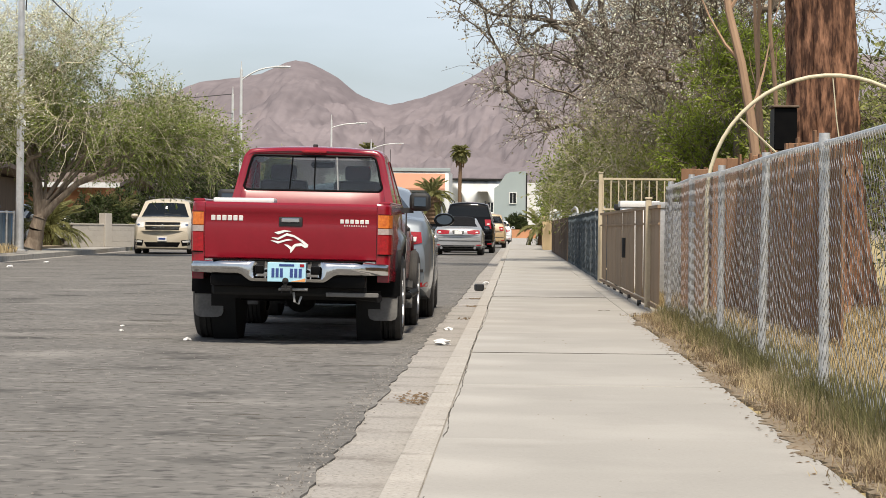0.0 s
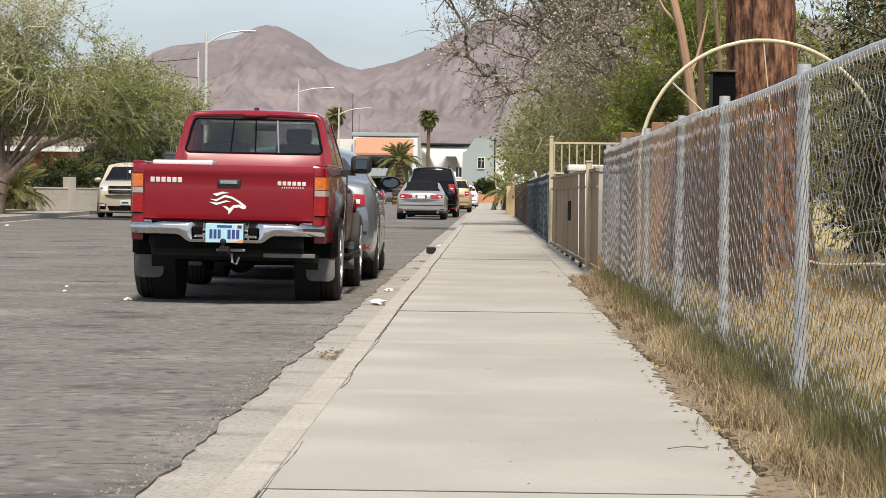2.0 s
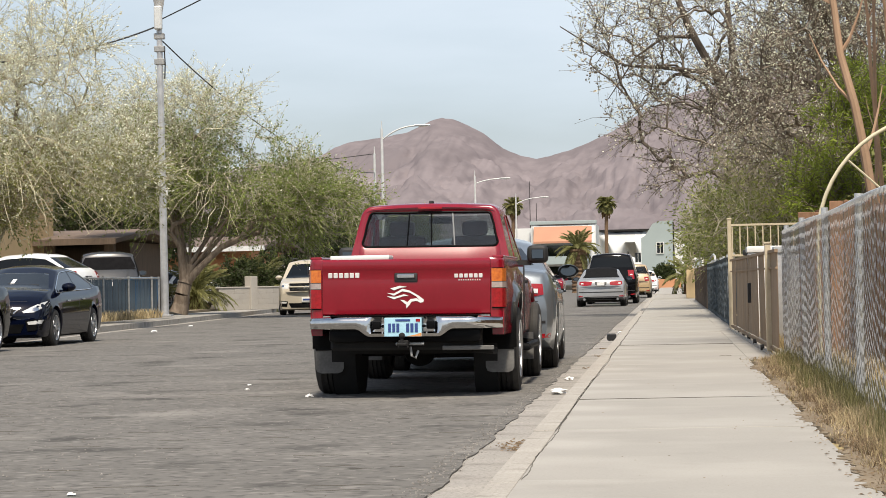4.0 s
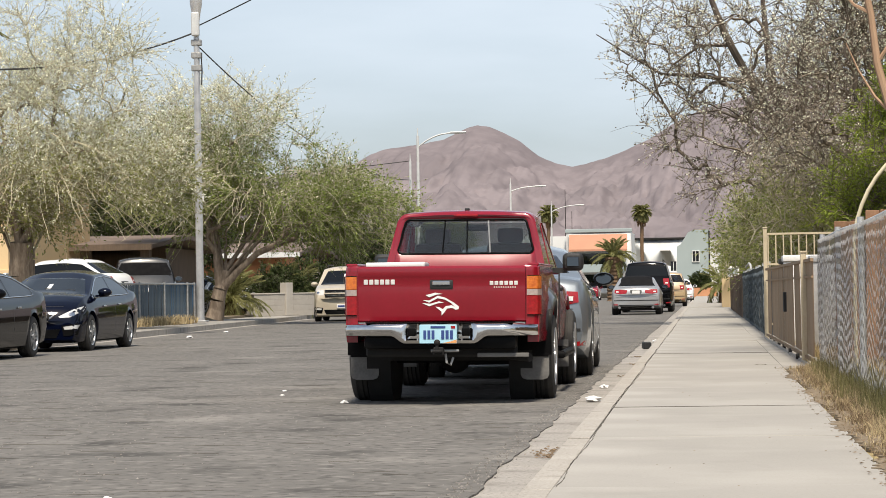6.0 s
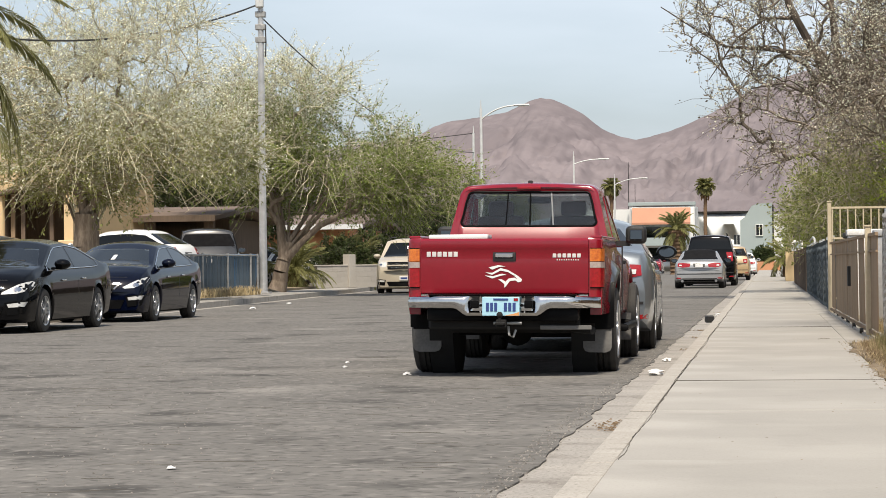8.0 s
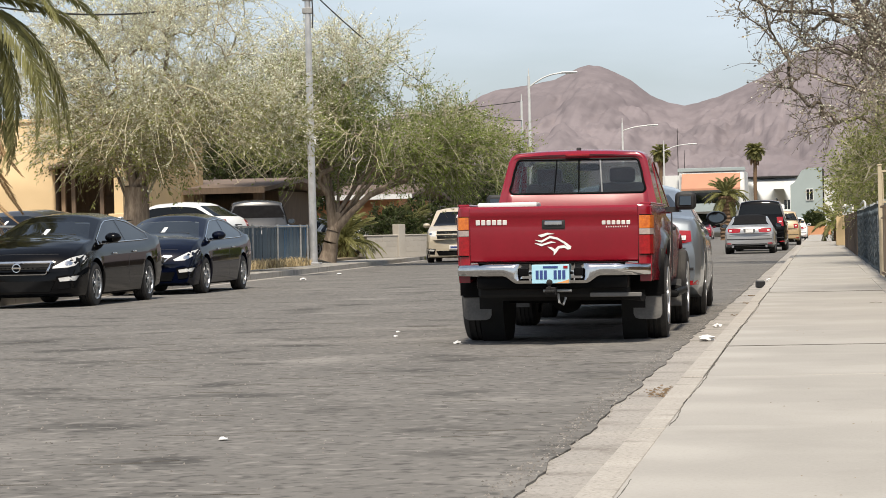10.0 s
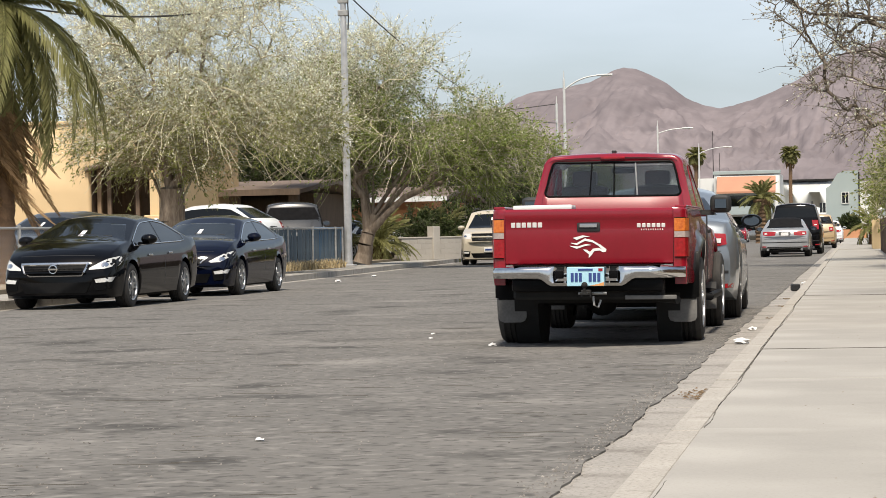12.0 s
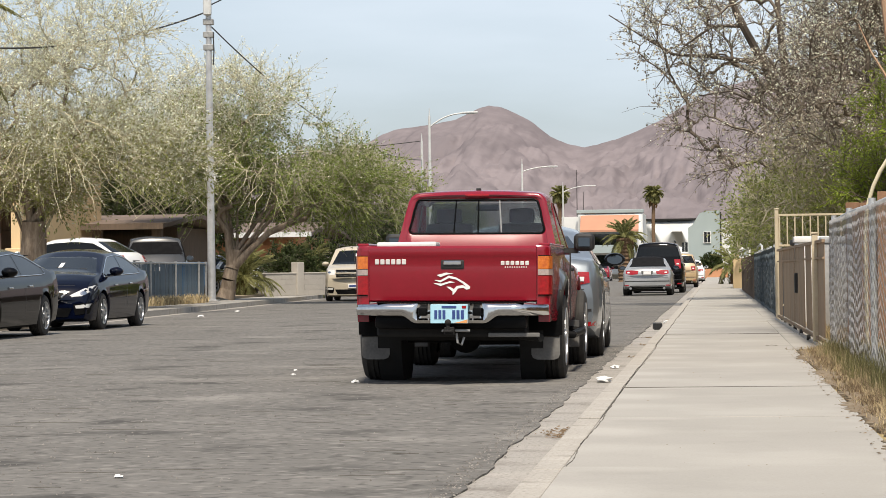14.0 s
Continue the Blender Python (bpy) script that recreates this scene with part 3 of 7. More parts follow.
        part("diffuser", lay(bvh, [(hw * x, -0.5, z) for x, z in ((-0.70, 0.36), (0.70, 0.36), (0.6, 0.22), (-0.6, 0.22))], (0, 1, 0), 0.008), M_TRIM, root)
        pz = plate if plate else deck - 0.24
        well = part("plate_well", lay(bvh, [(x, -0.5, z) for x, z in ((-0.21, pz + 0.085), (0.21, pz + 0.085), (0.19, pz - 0.085), (-0.19, pz - 0.085))], (0, 1, 0), 0.003), M_PLASTIC, root)
        hit = bvh.ray_cast(Vector((0, -2, pz)), Vector((0, 1, 0)))[0]
        py = hit.y if hit is not None else 0
        part("number_plate", B(-0.13, 0.13, py - 0.03, py - 0.004, pz - 0.055, pz + 0.055, bevel=0.006), M_WHITE, well)
        part("boot_seam", lay(bvh, [(hw * x, -0.5, z) for x, z in ((-0.80, deck - 0.335), (0.80, deck - 0.335), (0.80, deck - 0.343), (-0.80, deck - 0.343))], (0, 1, 0), 0.0015, 0.004, 0.15), M_PLASTIC, root)
    if rails:
        for s in (1, -1):
            part("roof_rail", tube(bmesh.new(), [(s * hw * 0.62, y1 + 0.15, H - 0.04), (s * hw * 0.62, y1 + 0.25, H + 0.03), (s * hw * 0.62, y2 - 0.2, H + 0.03), (s * hw * 0.62, y2 - 0.05, H - 0.05)], 0.016, 6), M_PLASTIC, root)
    return root


def pickup(at):
    """The red pickup: tailgate at y = 0, nose at y = 4.95."""
    root = thing("pickup_truck", "red extended-cab pickup truck with chrome bumper parked at the kerb", "pickup truck", at, "parked cars")
    r = 0.375
    # cab and front fenders
    ys_top = [(0, 1.10), (2.4, 1.12), (3.0, 1.06), (3.6, 1.02), (4.5, 0.98), (4.85, 0.9), (5.0, 0.7)]
    front = body_bm(3.06, [(y - 1.92, z) for y, z in ys_top], [(0, 0.79), (1.9, 0.80), (2.7, 0.80), (3.0, 0.7), (3.06, 0.64)], [(0, 0.42), (2.6, 0.42), (3.06, 0.45)], (2.18,), 0.46)
    bmesh.ops.translate(front, verts=front.verts, vec=(0, 1.92, 0))
    part("cab_body", front, M_RED, root)
    # bed sides with flared arches
    for s in (1, -1):
        secs = []
        for y in np.linspace(0.02, 1.90, 48):
            d = 0.46 ** 2 - (y - 1.0) ** 2
            b = max(0.52, (0.40 + math.sqrt(d)) if d > 0 else 0)
            fl = 0.055 * math.exp(-(((y - 1.0) / 0.5) ** 4))
            secs.append([Vector((s * x, y, z)) for x, z in ((0.70, b), (0.79 + fl, b), (0.795 + fl, b + 0.05), (0.80 + fl * 0.3, max(0.92, b + 0.08)), (0.80, 1.06), (0.79, 1.12), (0.775, 1.14), (0.72, 1.14), (0.70, 1.12))])
        part("bed_side", loft(bmesh.new(), secs), M_RED, root)
        part("bed_rail", B(s * 0.70, s * 0.795, 0.03, 1.9, 1.1405, 1.165, bevel=0.008), M_RED, root)
        part("inner_arch", cyl(bmesh.new(), (s * 0.50, 1.0, 0.40), (s * 0.70, 1.0, 0.40), 0.46, seg=24), M_UNDER, root)
    part("bed_floor", B(-0.70, 0.70, 0.02, 1.90, 0.66, 0.70), M_UNDER, root)
    part("bed_headboard", B(-0.70, 0.70, 1.86, 1.915, 0.66, 1.13), M_RED, root)
    # tailgate with a rolled top edge, a lower lip and a shallow crease
    tg = bmesh.new()
    prof = [(-0.0, 0.685), (-0.022, 0.70), (-0.030, 0.76), (-0.026, 0.97), (-0.026, 1.045), (-0.030, 1.055), (-0.036, 1.09), (-0.032, 1.125), (-0.012, 1.142), (0.035, 1.142), (0.045, 1.12), (0.045, 0.70), (0.03, 0.685)]
    loft(tg, [[Vector((x, y, z)) for y, z in prof] for x in (-0.688, -0.68, -0.4, 0, 0.4, 0.68, 0.688)])
    gate = part("tailgate", tg, M_RED, root)
    part("tailgate_trim", B(-0.685, 0.685, -0.034, -0.02, 0.672, 0.684), M_CHROME, gate, "thin bright strip")
    hb = B(-0.095, 0.095, -0.036, -0.02, 0.955, 1.03, bevel=0.012, seg=2)
    handle = part("tailgate_handle", hb, M_PLASTIC, gate, "black handle in a recess")
    part("handle_lever", B(-0.075, 0.075, -0.046, -0.03, 0.985, 1.02, bevel=0.006), M_CHROME, handle)
    # maker's lettering as plain blocks, and a horse-head decal as a plain shape
    for x0, x1, n, z0, z1 in ((-0.645, -0.378, 6, 0.992, 1.034), (0.392, 0.632, 6, 0.985, 1.018), (0.425, 0.615, 10, 0.960, 0.974)):
        w = (x1 - x0) / n
        for k in range(n):
            part("badge_block", B(x0 + k * w + 0.004, x0 + (k + 1) * w - 0.006, -0.030, -0.024, z0, z1, bevel=0.003), M_BADGE, gate)
    # swept decal
    def decal(pts):
        slab(db, [(x, -0.0305, z) for x, z in pts], (0, -0.003, 0))
    db = bmesh.new()
    decal([(-0.155, 0.865), (-0.10, 0.862), (-0.03, 0.90), (0.03, 0.885), (0.09, 0.85), (0.085, 0.835), (0.03, 0.868), (-0.03, 0.88), (-0.10, 0.845)])
    decal([(-0.13, 0.905), (-0.05, 0.925), (0.01, 0.915), (-0.04, 0.91), (-0.10, 0.888)])
    decal([(-0.16, 0.84), (-0.09, 0.835), (-0.02, 0.855), (0.02, 0.845), (-0.03, 0.838), (-0.10, 0.815)])
    decal([(0.09, 0.852), (0.145, 0.81), (0.14, 0.79), (0.115, 0.785), (0.09, 0.80), (0.045, 0.795), (0.02, 0.76), (0.0, 0.74), (0.0, 0.77), (-0.05, 0.81), (-0.02, 0.808), (0.01, 0.79), (0.035, 0.815), (0.085, 0.822), (0.11, 0.808), (0.08, 0.838)])
    part("decal", db, M_WHITE, gate, "silver-white swept horse-head decal", smooth=0)
    # corner posts with tail lamps
    for s in (1, -1):
        cp = bmesh.new()
        loft(cp, [[Vector((s * x, y, z)) for x, y in ((0.692, 0.07), (0.692, -0.018), (0.74, -0.016), (0.775, 0.0), (0.793, 0.03), (0.802, 0.07))] for z in (0.665, 0.70, 1.10, 1.13, 1.146)])
        for v in cp.verts:
            if v.co.z > 1.14:
                v.co.x -= s * 0.008
                v.co.y += 0.010 if v.co.y < 0.05 else 0
        part("corner_post", cp, M_RED, root)
        plan = [(0.700, 0.10), (0.700, -0.026), (0.742, -0.024), (0.780, -0.006), (0.800, 0.03), (0.808, 0.10)]
        lens = lambda z0, z1, k: loft(bmesh.new(), [[Vector((s * (x + (k if i > 2 else 0)), y - (k if 0 < i < 4 else 0), z)) for i, (x, y) in enumerate(plan)] for z in (z0, z0 + 0.006, (z0 + z1) / 2, z1 - 0.006, z1)])
        lamp = part("tail_lamp", lens(0.735, 1.065, 0.0), M_TRIM, root, "dark lamp housing")
        part("red_lens", lens(0.745, 0.898, 0.006), M_REDLENS, lamp, "red lower lens")
        part("reversing_lens", lens(0.903, 0.950, 0.006), M_REVERSE, lamp, "clear lens")
        part("indicator", lens(0.955, 1.058, 0.007), M_AMBER, lamp, "amber upper lens")
        # mud flaps with rounded lower corners, hung from black arch linings
        fl = [(0.60, 0.40), (0.60, 0.235), (0.615, 0.205), (0.65, 0.192), (0.79, 0.192), (0.825, 0.205), (0.84, 0.235), (0.84, 0.40)]
        flap = part("mud_flap", slab(bmesh.new(), [(s * x, 0.555, z) for x, z in fl], (0, 0.012, 0)), M_FLAP, root, "weathered grey-black mud flap")
        part("flap_bar", B(s * 0.605, s * 0.838, 0.546, 0.556, 0.385, 0.415, bevel=0.003), M_TRIM, flap)
        lining = bmesh.new()
        loft(lining, [[Vector((s * x, y, z)) for x in (0.58, 0.66, 0.76, 0.83, 0.862)] + [Vector((s * x, y + 0.03, z)) for x in (0.862, 0.58)] for y, z in ((0.548, 0.40), (0.540, 0.50), (0.545, 0.60), (0.57, 0.70), (0.62, 0.78))])
        part("arch_lining", lining, M_TRIM, root)
        # flared lip round the arch, dying out towards its ends
        fb = bmesh.new()
        secs = []
        for a in np.linspace(math.pi - 0.36, 0.36, 20):
            c, e = math.cos(a), math.sin(a)
            out = 0.078 * max(0.0, (e - 0.34) / 0.66) ** 0.45
            secs.append([Vector((s * x, 1.0 + q * c, 0.40 + q * e)) for x, q in ((0.77, 0.465), (0.802 + out, 0.462), (0.806 + out, 0.485), (0.803 + out * 0.55, 0.53), (0.80, 0.58), (0.77, 0.56))])
        # Flare coloured dark grey, not red, after the flank's dark reflections.
        part("wheel_flare", loft(fb, secs), M_DARKP, root, "dark grey flared wheel arch", smooth=60)
        part("side_step", tube(bmesh.new(), [(s * 0.62, 2.0, 0.38), (s * 0.86, 2.05, 0.36), (s * 0.86, 3.5, 0.36), (s * 0.62, 3.55, 0.38)], 0.035, 10), M_TRIM, root)
        part("front_flap", B(s * 0.64, s * 0.83, 3.60, 3.615, 0.2, 0.46, bevel=0.005), M_FLAP, root)
    # chrome bumper: two swept ends and a stepped middle
    bm = bmesh.new()
    secs = []
    for x in np.linspace(-0.79, 0.79, 61):
        a = abs(x)
        yb = -0.25 + 0.20 * max(0, (a - 0.50) / 0.29) ** 2
        dip = min(1.0, max(0.0, (0.40 - a) / 0.12))
        lo = 0.572 - 0.062 * dip * dip * (3 - 2 * dip)
        hi = 0.678 - 0.015 * max(0, (a - 0.6) / 0.2)
        inset = 0.035 * min(1.0, max(0.0, (0.285 - a) / 0.03))
        secs.append([Vector((x, y, z)) for y, z in ((yb + 0.05, lo), (yb + 0.012, lo + 0.006), (yb - 0.004, lo + 0.03), (yb - 0.006 + inset, lo + 0.045), (yb - 0.008 + inset, (lo + hi) / 2 + 0.02), (yb - 0.002 + inset, hi - 0.022), (yb + 0.018, hi - 0.004), (yb + 0.035, hi), (yb + 0.18, hi), (yb + 0.18, hi - 0.012), (yb + 0.07, hi - 0.02), (yb + 0.07, lo + 0.01))])
    loft(bm, secs)
    bumper = part("rear_bumper", bm, M_CHROME, root, "dented chrome step bumper", smooth=50)
    part("step_pad", B(-0.60, 0.60, -0.225, -0.10, 0.679, 0.686), M_TRIM, bumper)
    part("lower_valance", B(-0.62, 0.62, -0.19, -0.02, 0.47, 0.575, bevel=0.03, seg=2), M_TRIM, bumper, "black panel below the bumper")
    for s in (1, -1):
        part("plate_lamp", B(s * 0.185, s * 0.255, -0.262, -0.21, 0.575, 0.640, bevel=0.012, seg=2), M_TRIM, bumper, "black plate-lamp housing")
        part("bumper_bolt", cyl(bmesh.new(), (s * 0.165, -0.285, 0.60), (s * 0.165, -0.22, 0.60), 0.012, seg=10), M_TRIM, bumper)
    plate = part("number_plate", B(-0.152, 0.152, -0.300, -0.288, 0.515, 0.668, bevel=0.004), M_PLATE, root, "pale blue number plate with an orange corner")
    part("plate_bar", B(-0.06, 0.06, -0.304, -0.299, 0.640, 0.656), M_PLATEINK, plate)
    for x0, x1 in ((-0.125, -0.025), (0.02, 0.125)):
        for k in range(3):
            w = (x1 - x0) / 3
            part("plate_bar", B(x0 + k * w + 0.006, x0 + (k + 1) * w - 0.004, -0.304, -0.299, 0.552, 0.622), M_PLATEINK, plate)
    part("plate_sunset", pane([(0.03, -0.300, 0.518), (0.15, -0.300, 0.518), (0.15, -0.300, 0.548), (0.10, -0.300, 0.532)], 0.001, 0.002), M_ORANGE, plate)
    part("plate_sticker", B(0.105, 0.14, -0.304, -0.299, 0.636, 0.658), M_REDLENS, plate)
    # hitch
    h = bmesh.new()
    box(h, -0.04, 0.04, -0.30, 0.1, 0.42, 0.485, bevel=0.006)
    box(h, -0.035, 0.035, -0.42, -0.26, 0.445, 0.465, bevel=0.004)
    cyl(h, (0, -0.38, 0.46), (0, -0.38, 0.51), 0.014)
    bmesh.ops.create_uvsphere(h, u_segments=14, v_segments=10, radius=0.026, matrix=Matrix.Translation((0, -0.38, 0.525)))
    hitch = part("tow_hitch", h, M_UNDER, root, "rusty black tow ball and hitch")
    part("hitch_pin", cyl(bmesh.new(), (-0.07, -0.2, 0.455), (0.16, -0.2, 0.455), 0.012), M_STEEL, hitch)
    part("safety_chain", tube(bmesh.new(), [(0.05, -0.2, 0.43), (0.06, -0.22, 0.36), (0.09, -0.2, 0.34), (0.11, -0.18, 0.40)], 0.01, 6), M_STEEL, hitch)
    # underside
    part("frame_rail", B(-0.46, -0.38, 0.0, 4.7, 0.40, 0.52), M_UNDER, root)
    part("frame_rail", B(0.38, 0.46, 0.0, 4.7, 0.40, 0.52), M_UNDER, root)
    part("rear_axle", cyl(bmesh.new(), (-0.6, 1.0, 0.37), (0.6, 1.0, 0.37), 0.05), M_UNDER, root)
    d = bmesh.new()
    bmesh.ops.create_uvsphere(d, u_segments=16, v_segments=10, radius=0.14, matrix=Matrix.Translation((0.0, 1.0, 0.37)))
    part("differential", d, M_UNDER, root)
    part("spare_tyre", cyl(bmesh.new(), (0, 0.55, 0.44), (0, 0.55, 0.62), 0.34, seg=28), M_RUBBER, root)
    part("rear_crossmember", B(-0.62, 0.62, -0.09, 0.0, 0.40, 0.62, bevel=0.02), M_UNDER, root)
    # Dark plate added to close the underside and deepen the shade there.
    part("rear_valance", B(-0.58, 0.58, 0.30, 0.34, 0.36, 0.66), M_UNDER, root)
    part("fuel_tank", B(-0.36, 0.02, 1.6, 2.6, 0.34, 0.55, bevel=0.04), M_UNDER, root)
    part("engine_sump", B(-0.3, 0.3, 3.5, 4.6, 0.30, 0.6, bevel=0.05), M_UNDER, root)
    part("exhaust_pipe", tube(bmesh.new(), [(0.45, 2.0, 0.42), (0.5, 0.7, 0.46), (0.55, 0.2, 0.40), (0.72, 0.02, 0.39)], 0.032, 10), M_UNDER, root)
    part("tailpipe_shield", B(0.30, 0.72, -0.12, -0.10, 0.40, 0.435, bevel=0.005), M_FLAP, root, "bent metal bar under the bumper")
    wheel_set(root, (1.0, 4.1), 0.865, r, 0.26, M_ALLOY, 6)
    # hollow cab
    belt, zr, wb, wr = 1.12, 1.60, 0.72, 0.615
    roof = bmesh.new()
    secs = []
    for y, dz, k in ((2.035, -0.030, 0.985), (2.06, -0.006, 1.0), (2.12, 0.008, 1.0), (2.4, 0.022, 1.0), (2.8, 0.022, 0.985), (3.02, 0.0, 0.97), (3.12, -0.035, 0.97)):
        w = 0.632 * k
        out = [(w, 1.545)] + [(w - 0.115 + 0.115 * math.cos(a) - 0.012 * a, 1.555 + 0.085 * math.sin(a) + dz) for a in np.linspace(0.1, math.pi / 2, 7)] + [(w * 0.45, 1.652 + dz), (0, 1.658 + dz)]
        inn = [(0, 1.62), (w * 0.8, 1.60), (w - 0.05, 1.545)]
        secs.append([Vector((x, y, z)) for x, z in out] + [Vector((-x, y, z)) for x, z in out[-2::-1]] + [Vector((-x, y, z)) for x, z in inn[:0:-1]] + [Vector((x, y, z)) for x, z in inn])
    part("cab_roof", loft(roof, secs, caps=False), M_RED, root, smooth=50)
    # rear wall of the cab: one pressed panel with a rounded opening for the window

    def rounded(x0, x1, z0, z1, rad, n=6):
        """Half outline from bottom middle to top middle with rounded corners."""
        pts = [(0, z0), (x0 * 0.5, z0)]
        pts += [(x0 - rad + rad * math.sin(a), z0 + rad - rad * math.cos(a)) for a in np.linspace(0, math.pi / 2 - 0.15, n)]
        pts += [(x0 + (x1 - x0) * f, z0 + (z1 - z0) * f) for f in (0.35, 0.65)]
        pts += [(x1 - rad + rad * math.cos(a), z1 - rad + rad * math.sin(a)) for a in np.linspace(0.15, math.pi / 2, n)]
        return pts + [(x1 * 0.5, z1), (0, z1)]

    outer = rounded(0.728, 0.625, 1.00, 1.640, 0.10)
    inner = rounded(0.612, 0.553, 1.272, 1.582, 0.045)
    lean = lambda z: 1.925 + 0.24 * max(0.0, z - 1.12)
    wallb = bmesh.new()
    rings = []
    for dy, ol in ((0.05, outer), (0.012, outer), (0.0, [(x * 0.975, 1.32 + (z - 1.32) * 0.975) for x, z in outer]), (0.004, [(x * 1.035, 1.427 + (z - 1.427) * 1.07) for x, z in inner]), (0.016, inner), (0.05, inner)):
        rings.append([Vector((x, lean(z) + dy, z)) for x, z in ol] + [Vector((-x, lean(z) + dy, z)) for x, z in ol[-2:0:-1]])
    loft(wallb, rings, caps=False)
    part("rear_cab_panel", wallb, M_RED, root, smooth=50)
    for s in (1, -1):
        for (ya, yb, t) in ((1.955, 2.10, 0.10), (2.72, 2.76, 0.06), (3.72, 3.03, 0.07)):
            q = bmesh.new()
            loft(q, [[Vector((s * (wb + 0.015), ya - t / 2, belt - 0.03)), Vector((s * (wb + 0.015), ya + t, belt - 0.03)), Vector((s * (wb - 0.05), ya + t, belt - 0.03)), Vector((s * (wb - 0.06), ya - t / 2, belt - 0.03))],
                     [Vector((s * (wr + 0.008), yb - t / 2, zr - 0.03)), Vector((s * (wr + 0.008), yb + t, zr - 0.03)), Vector((s * (wr - 0.03), yb + t, zr - 0.03)), Vector((s * (wr - 0.035), yb - t / 2, zr - 0.03))]])
            part("pillar", q, M_RED, root)
        for a0, a1, b0, b1 in ((2.03, 2.70, 2.17, 2.74), (2.80, 3.62, 2.82, 3.04)):
            q = [(s * wb, a0, belt + 0.0), (s * wb, a1, belt + 0.0), (s * wr, b1, zr - 0.04), (s * wr, b0, zr - 0.04)]
            part("side_window", pane(q if s > 0 else q[::-1], 0.0), M_TINT, root)
        mm = bmesh.new()
        box(mm, s * 0.80, s * 1.0, 3.18, 3.30, 1.12, 1.29, bevel=0.055, seg=3)
        box(mm, s * 0.70, s * 0.84, 3.24, 3.28, 1.10, 1.15)
        wm = part("wing_mirror", mm, M_PLASTIC, root)
        part("mirror_glass", B(s * 0.845, s * 0.958, 3.172, 3.1795, 1.162, 1.248, bevel=0.003), M_MIRROR, wm)
        part("door_seam", B(s * 0.79, s * 0.803, 2.74, 2.752, 0.5, 1.1), M_PLASTIC, root)
        part("door_handle", B(s * 0.795, s * 0.825, 2.80, 2.95, 0.93, 0.965, bevel=0.008), M_PLASTIC, root)
        # front seats
        seat = bmesh.new()
        box(seat, s * 0.12, s * 0.56, 2.75, 2.90, 0.85, 1.38, bevel=0.05, seg=2)
        box(seat, s * 0.22, s * 0.46, 2.76, 2.86, 1.38, 1.52, bevel=0.04, seg=2)
        part("seat", seat, M_SEAT, root)
    # rear window: rubber seal, three panes with a sliding middle
    def rw(x, z):
        f = (z - 1.272) / 0.31
        return Vector((x * (0.612 - 0.059 * f), lean(z) + 0.022, z))

    seal = tube(bmesh.new(), [Vector((x, lean(z) + 0.012, z)) for x, z in inner] + [Vector((-x, lean(z) + 0.012, z)) for x, z in inner[-2::-1]], 0.011, 6)
    win = part("rear_window", seal, M_TRIM, root, "framed sliding rear window")
    for x0, x1 in ((-0.99, -0.345), (-0.335, 0.36), (0.37, 0.99)):
        part("pane", pane([rw(x0, 1.275), rw(x1, 1.275), rw(x1, 1.579), rw(x0, 1.579)], 0.0, 0.004), M_TINT, win)
    for x, m in ((-0.34, M_TRIM), (0.02, M_TRIM), (0.365, M_STEEL)):
        part("window_bar", tube(bmesh.new(), [rw(x, 1.275) + Vector((0, -0.008, 0)), rw(x, 1.579) + Vector((0, -0.008, 0))], 0.007, 6), m, win)
    part("windscreen", pane([(0.66, 3.70, belt + 0.02), (-0.66, 3.70, belt + 0.02), (-0.53, 3.06, zr - 0.03), (0.53, 3.06, zr - 0.03)], 0.0), M_TINT, root)
    part("interior_mirror", B(-0.11, 0.11, 3.0, 3.03, 1.50, 1.56, bevel=0.015), M_PLASTIC, root)
    # Lining kept pale to stand in for sky reflected in the rear window.
    part("headliner", B(-0.54, 0.54, 2.075, 3.02, 1.588, 1.600), M_LINER, root, "grey cloth headliner")
    part("dashboard", B(-0.66, 0.66, 3.35, 3.7, 0.9, 1.13, bevel=0.04), M_PLASTIC, root)
    part("brake_lamp", B(-0.11, 0.11, 2.02, 2.07, 1.606, 1.630, bevel=0.006), M_REDLENS, root)
    part("antenna", B(-0.02, 0.02, 2.14, 2.2, 1.655, 1.69, bevel=0.006), M_PLASTIC, root)
    for ob in list(root.children) + list(win.children):
        if ob.name.split(".")[0] in ("pane", "windscreen", "side_window"):
            ob.visible_shadow = False
    part("cab_floor", B(-0.7, 0.7, 1.97, 3.8, 0.6, 0.66), M_UNDER, root)
    return root


M_REVERSE = mat("reversing_lens", (0.40, 0.33, 0.30), (0.30, 0.24, 0.22), rough=0.15, coat=0.5, scale=30, bump=0.0)
M_LINER = mat("headliner", (0.42, 0.41, 0.39), (0.36, 0.35, 0.33), rough=0.95, scale=8, fine=90, bump=0.05)
M_BADGE = mat("badge_silver", (0.62, 0.60, 0.58), (0.52, 0.50, 0.48), rough=0.4, bump=0.0)
M_TINT = mat("tinted_glass", (0.47, 0.51, 0.50), (0.44, 0.48, 0.47), rough=0.02, trans=1.0, scale=2, bump=0.0)
M_SEAT = mat("grey_upholstery", (0.16, 0.155, 0.15), (0.12, 0.117, 0.115), rough=0.95, scale=10, fine=150, bump=0.2)

# ---- ground ----
M_DRYGRASS = mat("dry_grass_ground", (0.40, 0.32, 0.17), (0.24, 0.20, 0.10), rough=1.0, scale=1.5, fine=35, bump=0.6, spec=0.05)
KERB_X = [(-40, -11.95), (46, -11.95), (60, -12.6), (90, -14.2), (130, -14.8), (260, -15.0)]


def left_kerb(y):
    return curve(KERB_X, y)


